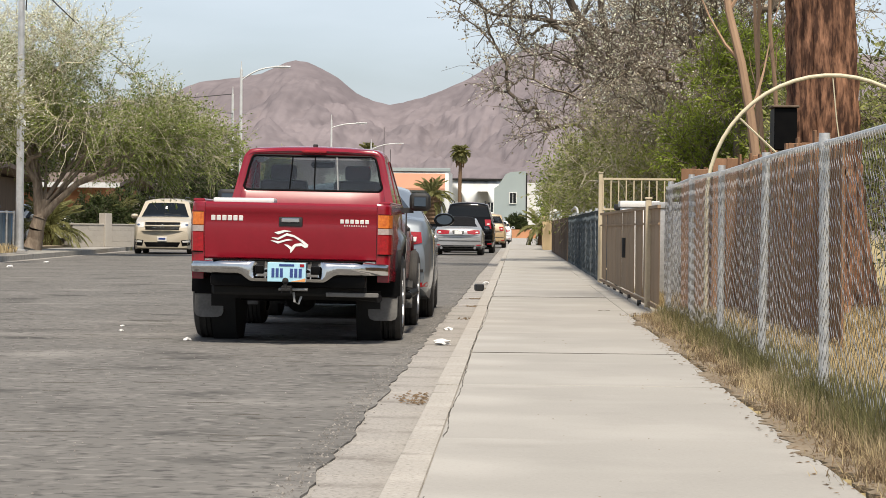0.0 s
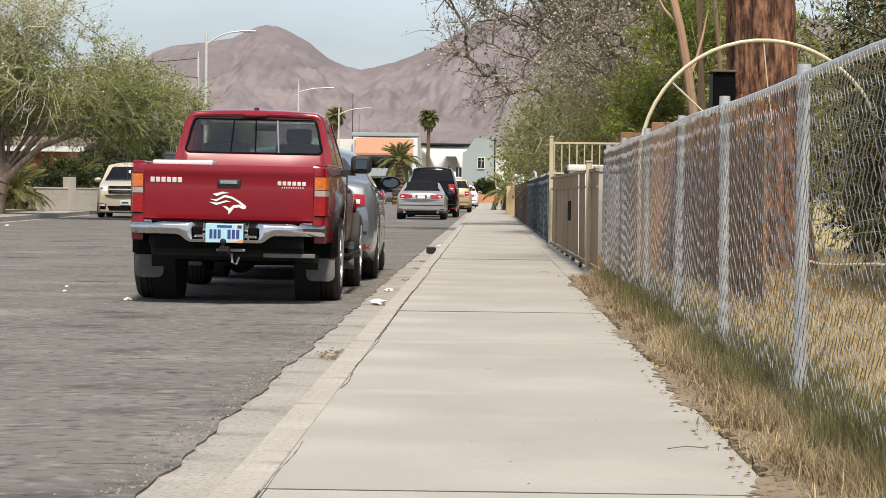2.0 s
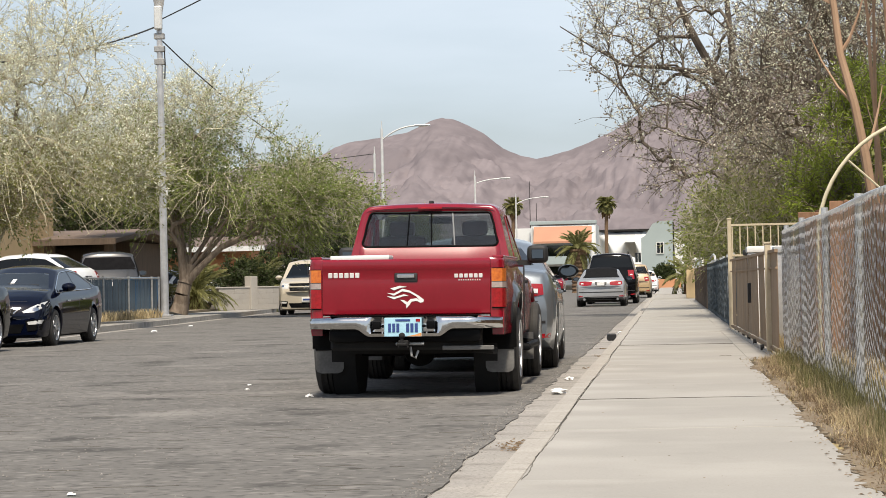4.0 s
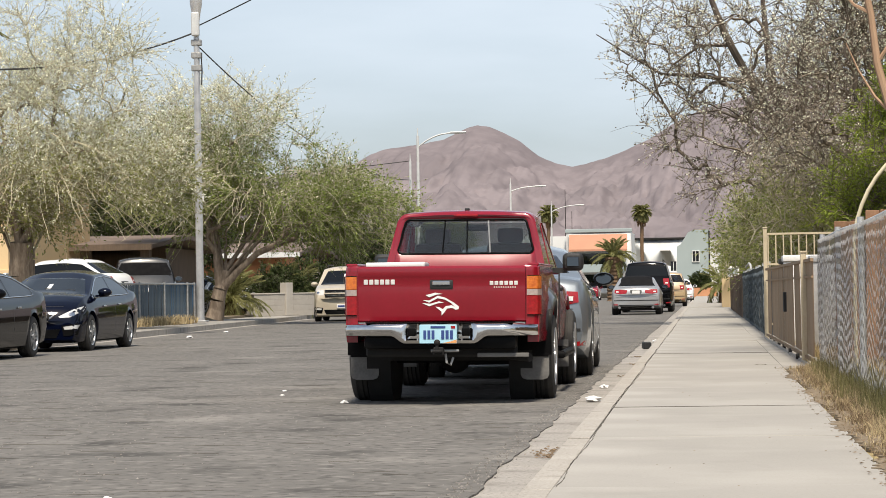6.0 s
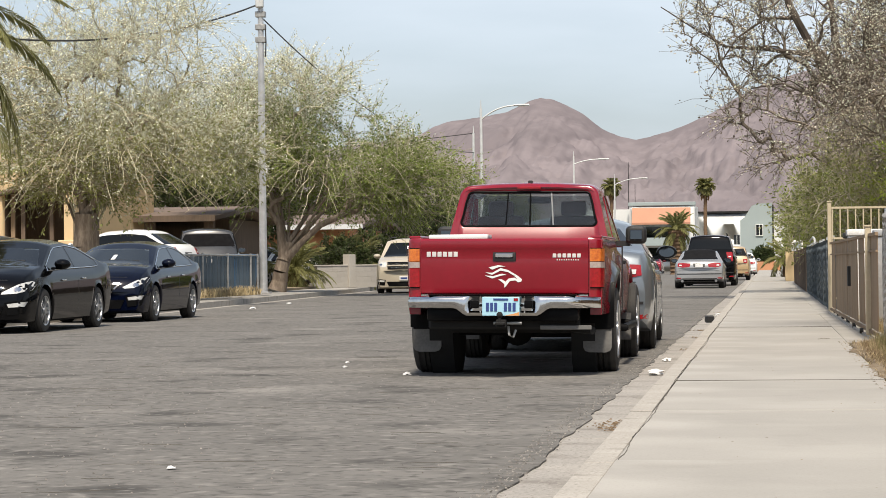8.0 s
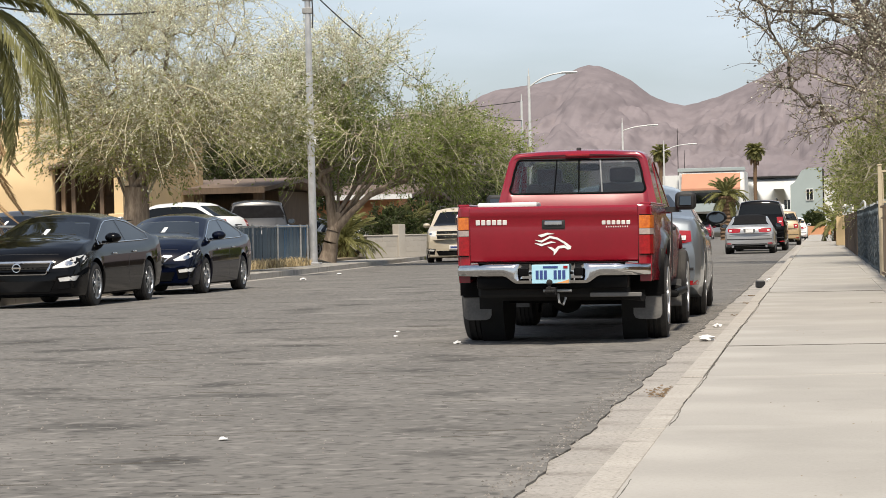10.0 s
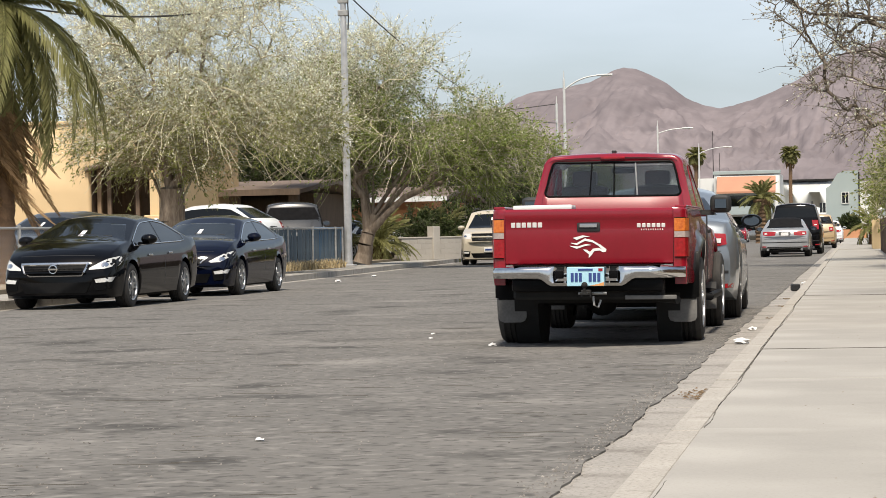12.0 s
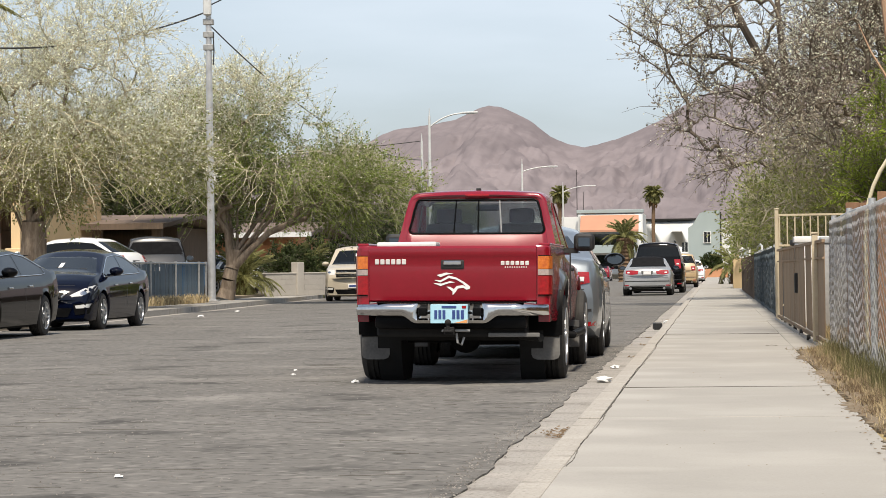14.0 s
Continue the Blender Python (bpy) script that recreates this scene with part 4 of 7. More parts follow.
g = bmesh.new()
ring = [(-6000, -2500), (6000, -2500), (6000, 6000), (-6000, 6000)]
g.faces.new([g.verts.new((x, y, -0.06)) for x, y in ring])
tagged(part("ground", g, M_EARTH), "pale dry desert ground", "ground", kind="structure")
ys = [-40, 0, 20, 46, 60, 75, 90, 110, 130, 180, 260]


def strip(name, label, material, xa, xb, z, thick, ys=ys, kind="structure", category=""):
    """A sheet between two lines x = xa(y) and x = xb(y)."""
    bm = bmesh.new()
    secs = []
    for y in ys:
        a, b = xa(y), xb(y)
        secs.append([Vector((a, y, z - thick)), Vector((b, y, z - thick)), Vector((b, y, z)), Vector((a, y, z))])
    loft(bm, secs)
    return tagged(part(name, bm, material, smooth=0), label, category or name, kind=kind)


road = strip("road", "worn grey asphalt street", M_ASPHALT, lambda y: left_kerb(y) + 0.3, lambda y: -0.655 + 0.009 * math.sin(y * 2.3) + 0.008 * math.sin(y * 6.1) + random.uniform(-0.012, 0.012), 0.012, 0.11, ys=[-40] + list(np.arange(2, 46, 0.16)) + ys[3:])
strip("gutter", "stained concrete gutter pan", M_GUTTER, lambda y: left_kerb(y), lambda y: left_kerb(y) + 0.3, 0.006, 0.1)
strip("kerb", "pale concrete kerb", M_KERB, lambda y: left_kerb(y) - 0.15, lambda y: left_kerb(y), 0.14, 0.2)
strip("pavement", "pale concrete pavement", M_WALK, lambda y: left_kerb(y) - 1.65, lambda y: left_kerb(y) - 0.155, 0.145, 0.2)
strip("yard", "dry sandy front yard", M_EARTH, lambda y: -60, lambda y: left_kerb(y) - 1.66, 0.22, 0.3)
strip("yard", "yard of dry yellow grass behind the chain-link fence", M_DRYGRASS, lambda y: 1.16, lambda y: 60, 0.13, 0.2)
cross = bmesh.new()
box(cross, -80, 80, 206, 222, -0.1, 0.012)
tagged(part("road_crossing", cross, M_ASPHALT, smooth=0), "cross street at the end of the block", "road", kind="structure")

# ---- mountains ----
RIDGE = [(-1500, 110), (-900, 118), (-600, 125), (-480, 122), (-362, 137.6), (-347, 145.3), (-332, 150.8), (-290, 156.0), (-269, 159.5), (-255, 166.1), (-245, 171.0), (-233, 173.6), (-220, 171.4), (-207, 165.8), (-189, 156.1), (-169, 140.5), (-151, 132.5), (-134, 128.6), (-119, 131.6), (-96, 137.9), (-75, 145.4), (-55, 154.5), (-31, 168.8), (2, 184.9), (120, 215), (300, 190), (700, 150), (1500, 120)]
nx, ny = 420, 130
gx = np.concatenate([np.linspace(-1500, -460, 60), np.linspace(-455, 160, 280), np.linspace(170, 1500, 80)])
gy = np.linspace(1250, 2750, ny)
verts, faces = [], []
for j, y in enumerate(gy):
    v = (y - 1250) / 1250
    for i, x in enumerate(gx):
        rz = curve(RIDGE, x * 2500 / y if y < 2500 else x)
        p = min(1.0, max(0.0, v)) ** 1.45 if v <= 1 else max(0.0, 1 - (v - 1) * 3)
        warp = 60 * noise.noise(Vector((x * 0.004, y * 0.002, 3)))
        gul = abs(noise.noise(Vector(((x + warp) * 0.016, y * 0.0035, 0)))) + 0.5 * abs(noise.noise(Vector(((x + warp) * 0.04, y * 0.009, 7)))) + 0.18 * abs(noise.noise(Vector(((x + warp) * 0.09, y * 0.02, 9)))) + 0.15 * noise.noise(Vector((x * 0.2, y * 0.06, 4)))
        z = 1.02 * rz * p + (gul - 0.4) * 44 * (p * (1 - p) * 2.6 + 0.03 * p) - 1
        verts.append((x, y, z if v <= 1 else z))
w = len(gx)
faces = [(j * w + i, j * w + i + 1, (j + 1) * w + i + 1, (j + 1) * w + i) for j in range(ny - 1) for i in range(w - 1)]
tagged(arrays("backdrop", verts, faces, M_HAZEROCK, smooth=True), "barren brown desert mountains, purple haze in their colour", "mountain", kind="structure")

# ---- pavement beside the fence ----
walk_root = tagged(new("pavement"), "pale worn concrete pavement beside the street", "pavement", kind="structure")
SLAB = 3.2
n_slabs = 66
for side_name, xa, xb, m, z in (("paving_slab", -0.194, 1.16, M_WALK, 0.15), ("kerb_section", -0.318, -0.2005, M_KERB, 0.148), ("gutter_section", -0.74, -0.320, M_GUTTER, 0.005)):
    bm = bmesh.new()
    box(bm, xa, xb, 0.002, SLAB - 0.002, -0.1, 0.0, bevel=0.003)
    first = None
    for k in range(n_slabs):
        at = pose(0, 6.8 - 5 * SLAB + k * SLAB, z + random.uniform(-0.003, 0.003), random.uniform(-0.05, 0.05), random.uniform(-0.1, 0.1), 0)
        if first is None:
            first = part(side_name, bm, m, walk_root, smooth=0, at=at)
        else:
            again(first, walk_root, at)
strip("joint_fill", "pale sandy dirt in the joints of the pavement", M_KERB, lambda y: -0.30, lambda y: 1.155, 0.137, 0.2, category="joint")


def jagged(name, label, pts, wmin, wmax, z, seed):
    """A thin ragged crack along a line of (x, y) points."""
    rng = random.Random(seed)
    bm = bmesh.new()
    secs = []
    for x, y in pts:
        wd = rng.uniform(wmin, wmax)
        secs.append([Vector((x - wd / 2, y, z - 0.01)), Vector((x + wd / 2, y, z - 0.01)), Vector((x + wd / 2, y, z)), Vector((x - wd / 2, y, z))])
    loft(bm, secs)
    return tagged(part(name, bm, M_CRACK, smooth=0), label, "crack", kind="structure")


wob = random.Random(3)
xw, line = 0.0, []
for y in np.arange(3.0, 60.0, 0.09):
    xw = max(-0.014, min(0.014, xw + wob.uniform(-0.005, 0.005)))
    line.append((-0.192 + xw, float(y)))
jagged("crack", "ragged dark crack between kerb and pavement", line, 0.001, 0.006, 0.1525, 5)

for k in (2, 5, 9):
    rngj = random.Random(40 + k)
    bmj = bmesh.new()
    yj = 6.8 - 2 * SLAB + k * SLAB
    secs = []
    off = 0.0
    for x in np.linspace(-0.192, 1.155, 40):
        off = max(-0.006, min(0.006, off + rngj.uniform(-0.002, 0.002)))
        wd = rngj.uniform(0.006, 0.016) if k == 2 else rngj.uniform(0.001, 0.004)
        secs.append([Vector((x, yj + off - wd / 2, 0.14)), Vector((x, yj + off + wd / 2, 0.14)), Vector((x, yj + off + wd / 2, 0.1525)), Vector((x, yj + off - wd / 2, 0.1525))])
    loft(bmj, secs)
    tagged(part("joint", bmj, M_CRACK, smooth=0), "dark dirt-filled joint across the pavement", "joint", kind="structure")

# short cracks across the worn asphalt
rnga = random.Random(77)
bma = bmesh.new()
for k in range(150):
    xa = rnga.uniform(-8.5, -0.9)
    ya = 6 + 20 * rnga.random() ** 1.4
    la, off = rnga.uniform(0.08, 0.5), 0.0
    secs = []
    for f in np.linspace(0, 1, 9):
        off += rnga.uniform(-0.02, 0.02)
        wd = (0.003 + rnga.uniform(0.003, 0.012) * math.sin(math.pi * f)) * ya / 12
        x, y = xa + la * f, ya + off
        secs.append([Vector((x, y - wd, 0.006)), Vector((x, y + wd, 0.006)), Vector((x, y + wd, 0.0135)), Vector((x, y - wd, 0.0135))])
    loft(bma, secs)
tagged(part("crack", bma, M_CRACK, smooth=0), "short dark cracks across the worn asphalt", "crack", kind="structure")

# ---- plants ----
def unit(v):
    return v / np.maximum(np.linalg.norm(v, axis=-1, keepdims=True), 1e-9)


def frustums(p0, p1, r0, r1, sides):
    """Tapered sticks between two arrays of points: verts and faces."""
    d = unit(p1 - p0)
    ref = np.where(np.abs(d[:, 2:3]) < 0.9, np.array([[0, 0, 1.0]]), np.array([[1.0, 0, 0]]))
    a = unit(np.cross(d, ref))
    b = np.cross(d, a)
    ang = 2 * np.pi * np.arange(sides) / sides
    off = np.cos(ang)[None, :, None] * a[:, None] + np.sin(ang)[None, :, None] * b[:, None]
    v = np.concatenate([p0[:, None] + off * r0[:, None, None], p1[:, None] + off * r1[:, None, None]], 1)
    n = len(p0)
    k = np.arange(sides)
    q = np.stack([k, (k + 1) % sides, (k + 1) % sides + sides, k + sides], 1)
    f = (np.arange(n) * 2 * sides)[:, None, None] + q[None]
    return v.reshape(-1, 3), f.reshape(-1, 4)


def leaf_quads(c, along, size, slim, rng):
    """Small pointed leaves at c, lying about along."""
    n = len(c)
    t = unit(along + rng.normal(0, 0.5, (n, 3)))
    s = unit(np.cross(t, rng.normal(0, 1, (n, 3)))) * slim
    z = (size * rng.uniform(0.6, 1.4, n))[:, None]
    v = np.stack([c, c + (t * 0.45 + s * 0.5) * z, c + t * z, c + (t * 0.45 - s * 0.5) * z], 1)
    f = np.arange(n * 4).reshape(n, 4)
    return v.reshape(-1, 3), f


def tree(name, label, base, blobs, trunk_h, limbs, bark, leaf, seed, targets=420, twigs=4, twig_len=0.7, leaves=8, leaf_size=0.07, slim=0.45, droop=0.0, trunk_r=0.25, tip_r=0.006, hollow=0.0, twig_mat=None, group="", lean=(0, 0), second=None):
    """A tree grown toward points that fill its crown: blobs are (cx, cy, cz, rx, ry, rz, weight) about the base."""
    rng = np.random.default_rng(seed)
    root = thing(name, label, "tree", Matrix.Translation(base), group)
    pos = [np.zeros(3)]
    par = [-1]
    for k in range(1, 6):
        f = k / 5
        pos.append(np.array([lean[0] * f + rng.normal(0, 0.03), lean[1] * f + rng.normal(0, 0.03), trunk_h * f]))
        par.append(k - 1)
    wts = np.array([b[6] for b in blobs], float)
    pts = []
    while len(pts) < targets:
        b = blobs[rng.choice(len(blobs), p=wts / wts.sum())]
        v = unit(rng.normal(0, 1, (1, 3)))[0] * (rng.uniform(hollow, 1) ** (1 / 2.2))
        p = np.array(b[:3]) + v * np.array(b[3:6])
        if noise.noise(Vector(p * 0.55) + Vector((seed * 3.1, 0, 0))) < -0.22 or p[2] < 0.4:
            continue
        pts.append(p)
    pts = np.array(pts)
    top = pos[5]
    pts = pts[np.argsort(np.linalg.norm(pts - top, axis=1))]
    # main limbs
    for k in range(limbs):
        t = pts[int(len(pts) * (0.25 + 0.6 * rng.random()))]
        at = 3 + int(rng.integers(0, 3))
        p = pos[at]
        prev = at
        for f in (0.2, 0.4, 0.6, 0.75):
            q = p + (t - p) * f + np.array([0, 0, 0.10 * np.sin(f * np.pi)]) * np.linalg.norm(t - p) + rng.normal(0, 0.05, 3)
            pos.append(q)
            par.append(prev)
            prev = len(pos) - 1
    ends = []
    for t in pts:
        P = np.array(pos)
        d = np.linalg.norm(P - t, axis=1) + 0.25 * np.linalg.norm(P - top, axis=1)
        d[:3] += 50
        i = int(np.argmin(d))
        p, prev = P[i], i
        dist = np.linalg.norm(t - p)
        steps = 3 if dist > 0.6 else 2
        for s in range(1, steps + 1):
            f = s / steps
            q = p + (t - p) * f + np.array([0, 0, 0.12 * np.sin(f * np.pi)]) * dist + rng.normal(0, 0.05 * dist * (f < 1), 3)
            pos.append(q)
            par.append(prev)
            prev = len(pos) - 1
        ends.append(prev)
    P, par = np.array(pos), np.array(par)
    load = np.zeros(len(P))
    load[ends] = 1
    for i in range(len(P) - 1, 0, -1):
        load[par[i]] += load[i]
    rad = tip_r * np.sqrt(np.maximum(load, 1)) * 1.25
    rad = rad * min(1.0, trunk_r / rad[1]) if rad[1] > trunk_r else rad
    rad[:6] = trunk_r * np.array([1.25, 1.05, 0.95, 0.9, 0.85, 0.8])
    ch = np.arange(1, len(P))
    big = (rad[ch] > 0.03) | (ch < 6)
    v1, f1 = frustums(P[par[ch[big]]], P[ch[big]], np.where(ch[big] < 6, rad[par[ch[big]]], rad[par[ch[big]]].clip(max=rad[ch[big]] * 1.5 + 0.01)), rad[ch[big]], 9)
    arrays("trunk", v1, f1, bark, root, smooth=True)
    sm = ~big
    s0, s1 = P[par[ch[sm]]], P[ch[sm]]
    # twigs
    E = P[np.array(ends)]
    dirs = unit(E - P[par[np.array(ends)]])
    tw0 = np.repeat(E, twigs, 0)
    td = unit(np.repeat(dirs, twigs, 0) + rng.normal(0, 0.75, (len(tw0), 3)) + np.array([0, 0, 0.25 - droop]))
    ln = twig_len * rng.uniform(0.4, 1.3, (len(tw0), 1))
    tm = tw0 + td * ln * 0.5
    te = tm + unit(td + np.array([0, 0, -droop * 1.2]) + rng.normal(0, 0.25, td.shape)) * ln * 0.5
    a0, a1 = np.concatenate([s0, tw0, tm]), np.concatenate([s1, tm, te])
    nt = len(tw0)
    ra = np.concatenate([rad[par[ch[sm]]].clip(max=0.03), np.full(nt, tip_r), np.full(nt, tip_r * 0.75)])
    rb = np.concatenate([rad[ch[sm]], np.full(nt, tip_r * 0.75), np.full(nt, tip_r * 0.45)])
    v2, f2 = frustums(a0, a1, ra, rb, 4)
    tagged(arrays("branchwork", v2, f2, twig_mat or bark, root), kind="stuff")
    if leaves:
        i = rng.integers(0, nt, int(nt * leaves))
        f = rng.uniform(0, 1, (len(i), 1))
        c = np.where(f < 0.5, tw0[i] + (tm[i] - tw0[i]) * f * 2, tm[i] + (te[i] - tm[i]) * (f * 2 - 1)) + rng.normal(0, 0.03, (len(i), 3))
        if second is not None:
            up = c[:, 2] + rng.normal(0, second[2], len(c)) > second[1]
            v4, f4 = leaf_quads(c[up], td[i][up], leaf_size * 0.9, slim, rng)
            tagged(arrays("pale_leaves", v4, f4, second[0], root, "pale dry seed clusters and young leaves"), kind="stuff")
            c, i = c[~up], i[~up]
        v3, f3 = leaf_quads(c, td[i] + np.array([0, 0, -0.3]), leaf_size, slim, rng)
        tagged(arrays("crown", v3, f3, leaf, root), kind="stuff")
    return root


def boughs(root, n, z0, z1, reach, seed, centre=(0.3, 0.0)):
    """Pale arching boughs that show through the crown."""
    rng = random.Random(seed)
    bm = bmesh.new()
    for k in range(n):
        a = rng.uniform(-3.3, 0.2)
        z = rng.uniform(z0, z1)
        ln = reach * rng.uniform(0.7, 1.15)
        rise, drop = rng.uniform(0.3, 0.9), rng.uniform(0.4, 1.5)
        bend = rng.uniform(-0.35, 0.35)
        pts = []
        for f in np.linspace(0.25, 1, 9):
            b = a + bend * f
            pts.append((centre[0] + math.cos(b) * ln * f + rng.gauss(0, 0.03), centre[1] + math.sin(b) * ln * 0.72 * f + rng.gauss(0, 0.03), z + rise * math.sin(f * 2.6) - drop * f * f + rng.gauss(0, 0.03)))
        r0 = rng.uniform(0.008, 0.016)
        tube(bm, pts, list(np.linspace(r0, 0.004, 9)), 5)
    part("bough", bm, M_BOUGH, root, "bare pale arching boughs")


def leafmat(name, a, b, rough=0.6, rand=0.35, through_light=0.45):
    m = mat(name, a, b, rough=rough, scale=1.2, fine=9, bump=0, rand=rand, island=True, spec=0.3)
    n, l = m.node_tree.nodes, m.node_tree.links
    b_ = n["Principled BSDF"]
    tr, mx = n.new("ShaderNodeBsdfTranslucent"), n.new("ShaderNodeMixShader")
    mx.inputs[0].default_value = through_light
    l.new(b_.inputs["Base Color"].links[0].from_socket, tr.inputs["Color"])
    l.new(b_.outputs[0], mx.inputs[1])
    l.new(tr.outputs[0], mx.inputs[2])
    l.new(mx.outputs[0], n["Material Output"].inputs["Surface"])
    return m


M_BARK = mat("grey_bark", (0.17, 0.14, 0.11), (0.10, 0.085, 0.07), rough=0.95, scale=5, fine=25, bump=0.8, stretch=(1, 1, 0.25), spec=0.1)
M_LIMB = mat("dark_limb_bark", (0.13, 0.11, 0.092), (0.07, 0.058, 0.048), rough=0.95, scale=5, fine=25, bump=0.8, stretch=(1, 1, 0.3), spec=0.1)
M_TRUNK = mat("grey_brown_trunk", (0.33, 0.27, 0.21), (0.17, 0.135, 0.105), rough=0.95, scale=6, fine=28, bump=1.0, stretch=(1.6, 1.6, 0.3), spec=0.1, mix=0.7)
M_PALEBARK = mat("pale_twig_bark", (0.46, 0.42, 0.30), (0.30, 0.27, 0.19), rough=0.95, scale=5, fine=25, bump=0.3, spec=0.1)
M_BOUGH = mat("bleached_bough", (0.58, 0.53, 0.39), (0.44, 0.40, 0.28), rough=0.95, scale=5, fine=25, bump=0.3, spec=0.1)
M_PINKBARK = mat("tan_bark", (0.40, 0.27, 0.18), (0.30, 0.20, 0.13), rough=0.95, scale=5, fine=25, bump=0.4, stretch=(1, 1, 0.3), spec=0.1)
M_LEAF = leafmat("green_leaf", (0.33, 0.345, 0.12), (0.20, 0.22, 0.07))
# Whitish leaves, their colour lifted near white to offset shade within the crowns.
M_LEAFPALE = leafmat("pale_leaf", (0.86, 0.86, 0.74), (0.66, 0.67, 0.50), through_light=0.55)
M_LEAFBRIGHT = leafmat("bright_leaf", (0.24, 0.29, 0.04), (0.15, 0.20, 0.03))
M_BUD = leafmat("dry_seed", (0.52, 0.46, 0.38), (0.15, 0.12, 0.09))
M_LEAFGREEN = leafmat("fresh_green_leaf", (0.28, 0.345, 0.085), (0.12, 0.158, 0.036))
M_LEAFDARK = leafmat("dark_leaf", (0.06, 0.08, 0.025), (0.04, 0.055, 0.018))

# ---- chain-link fence ----
M_RAIL = mat("bright_galvanised_post", (0.60, 0.61, 0.61), (0.38, 0.39, 0.39), rough=0.4, metal=0.5, scale=12, fine=70, bump=0.06)


def chain_link(name, label, xa, y0, y1, posts, z0, h, pitch=0.072, wire=0.0017, top_r=0.016, group="chain-link fences", wire_mat=M_WIRE):
    """A chain-link fence along y at x = xa."""
    root = thing(name, label, "fence", Matrix.Translation((xa, 0, 0)), group)
    rows = int(h / (pitch * 0.58))
    cols = int((y1 - y0) / pitch)
    dz = (h - 0.02) / rows
    k = np.arange(cols)[:, None]
    j = np.arange(rows + 1)[None, :]
    y = y0 + k * pitch + np.where(j % 2 == 0, 0, pitch * 1.04)
    sway = 0.02 * np.sin(y * 1.3) * np.sin(np.pi * j / rows)
    x = np.where(j % 2 == 0, -1, 1) * wire * 0.8 + sway * 0.7 - 0.048
    z = z0 + dz * j + 0 * y + 0.005 * np.sin(y * 1.1) + 0.004 * np.sin(y * 3.3 + 1.0 * j / 9)
    jit = np.random.default_rng(17)
    slip = np.clip((y0 + k * pitch - 2.0) / 9.0, 0.12, 1.0)
    z = z + slip * jit.uniform(-dz, dz, (cols, 1)) * np.clip(4 * (1 - j / rows), 0, 1) * np.clip(j / 2, 0, 1) + jit.normal(0, 0.002, z.shape)
    y = y + jit.normal(0, 0.006, (cols, 1)) + jit.normal(0, 0.003, y.shape) + 0.012 * np.sin(j * 0.35 + k * 0.08)
    V = np.stack([x + 0 * y, y, z], -1)
    p0, p1 = V[:, :-1].reshape(-1, 3), V[:, 1:].reshape(-1, 3)
    v, f = frustums(p0, p1, np.full(len(p0), wire), np.full(len(p0), wire), 5)
    tagged(arrays("wire_mesh", v, f, wire_mat, root, "grey diamond wire mesh", smooth=True), kind="stuff")
    part("top_rail", tube(bmesh.new(), [(-0.012, yy, z0 + h - 0.015 + 0.008 * math.sin(yy)) for yy in np.linspace(y0, y1, 24)], top_r, 10), M_RAIL, root)
    bm = bmesh.new()
    cyl(bm, (0, 0, -0.1), (0, 0, h + 0.01), 0.024, seg=14)
    bm2 = bmesh.new()
    cyl(bm2, (0, 0, h - 0.03), (0, 0, h + 0.03), 0.028, 0.026, seg=14)
    firstp = None
    for yp in posts:
        at = pose(-0.012, yp, z0, random.uniform(-0.5, 0.5), random.uniform(-0.7, 0.7), 0)
        if firstp is None:
            firstp = (part("post", bm, M_RAIL, root, at=at), )
            cap = part("post_cap", bm2, M_RAIL, firstp[0])
        else:
            p = again(firstp[0], root, at)
            again(cap, p, Matrix())
    return root


FENCE_X = 1.55
FENCE = chain_link("chain_link_fence", "galvanised chain-link fence with steel posts along the pavement", FENCE_X, -4.5, 23.7, [-4.4, -2.1, 0.75, 3.6, 6.45, 9.3, 12.15, 15.0, 17.85, 20.7, 23.6], 0.17, 1.22)

# ---- vehicles in the street ----
pickup(pose(-1.73, 20.0, 0, 0, 0.6, 0))
car("sedan", "grey-blue saloon car parked ahead of the pickup", "car", pose(-1.67, 25.18, 0, 0, 0, 1.2), M_SILVERBLUE, L=4.88, W=1.84, H=1.45, r=0.335, belt=0.95, deck=1.07, hood=0.95, cab=(0.42, 1.45, 2.75, 3.8), axles=(1.08, 3.9), lamps=(0.92, 0.76))
car("convertible", "silver convertible with a black soft top parked at the kerb", "car", pose(-1.94, 84, 0), M_SILVER, L=4.49, W=1.76, H=1.38, r=0.32, belt=0.88, deck=0.97, cab=(0.85, 1.45, 2.5, 3.2), axles=(0.95, 3.68), lamps=(0.90, 0.74), plate=0.80, roof_mat=M_SOFTTOP)
car("suv", "black full-size SUV parked behind the convertible", "car", pose(-1.75, 92, 0), M_BLACKP, L=5.6, W=2.0, H=1.98, r=0.38, belt=1.2, deck=1.22, hood=1.15, cab=(0.06, 0.27, 3.3, 4.1), axles=(1.2, 4.5), lamps=(1.3, 0.95), rails=True)
car("suv", "tan compact SUV parked at the kerb", "car", pose(-1.35, 119, 0), M_TAN, L=4.5, W=1.85, H=1.72, r=0.35, belt=1.05, deck=1.1, hood=1.05, cab=(0.06, 0.33, 2.7, 3.5), axles=(0.9, 3.6), lamps=(1.05, 0.85))
car("hatchback", "white hatchback parked at the kerb", "car", pose(-1.1, 150, 0), M_WHITEP, L=4.3, W=1.78, H=1.5, cab=(0.12, 0.7, 2.6, 3.4), axles=(0.85, 3.5))
car("sedan", "red saloon car at the end of the street", "car", pose(-9.0, 196, 0), M_RED, L=4.6, W=1.8, H=1.45)
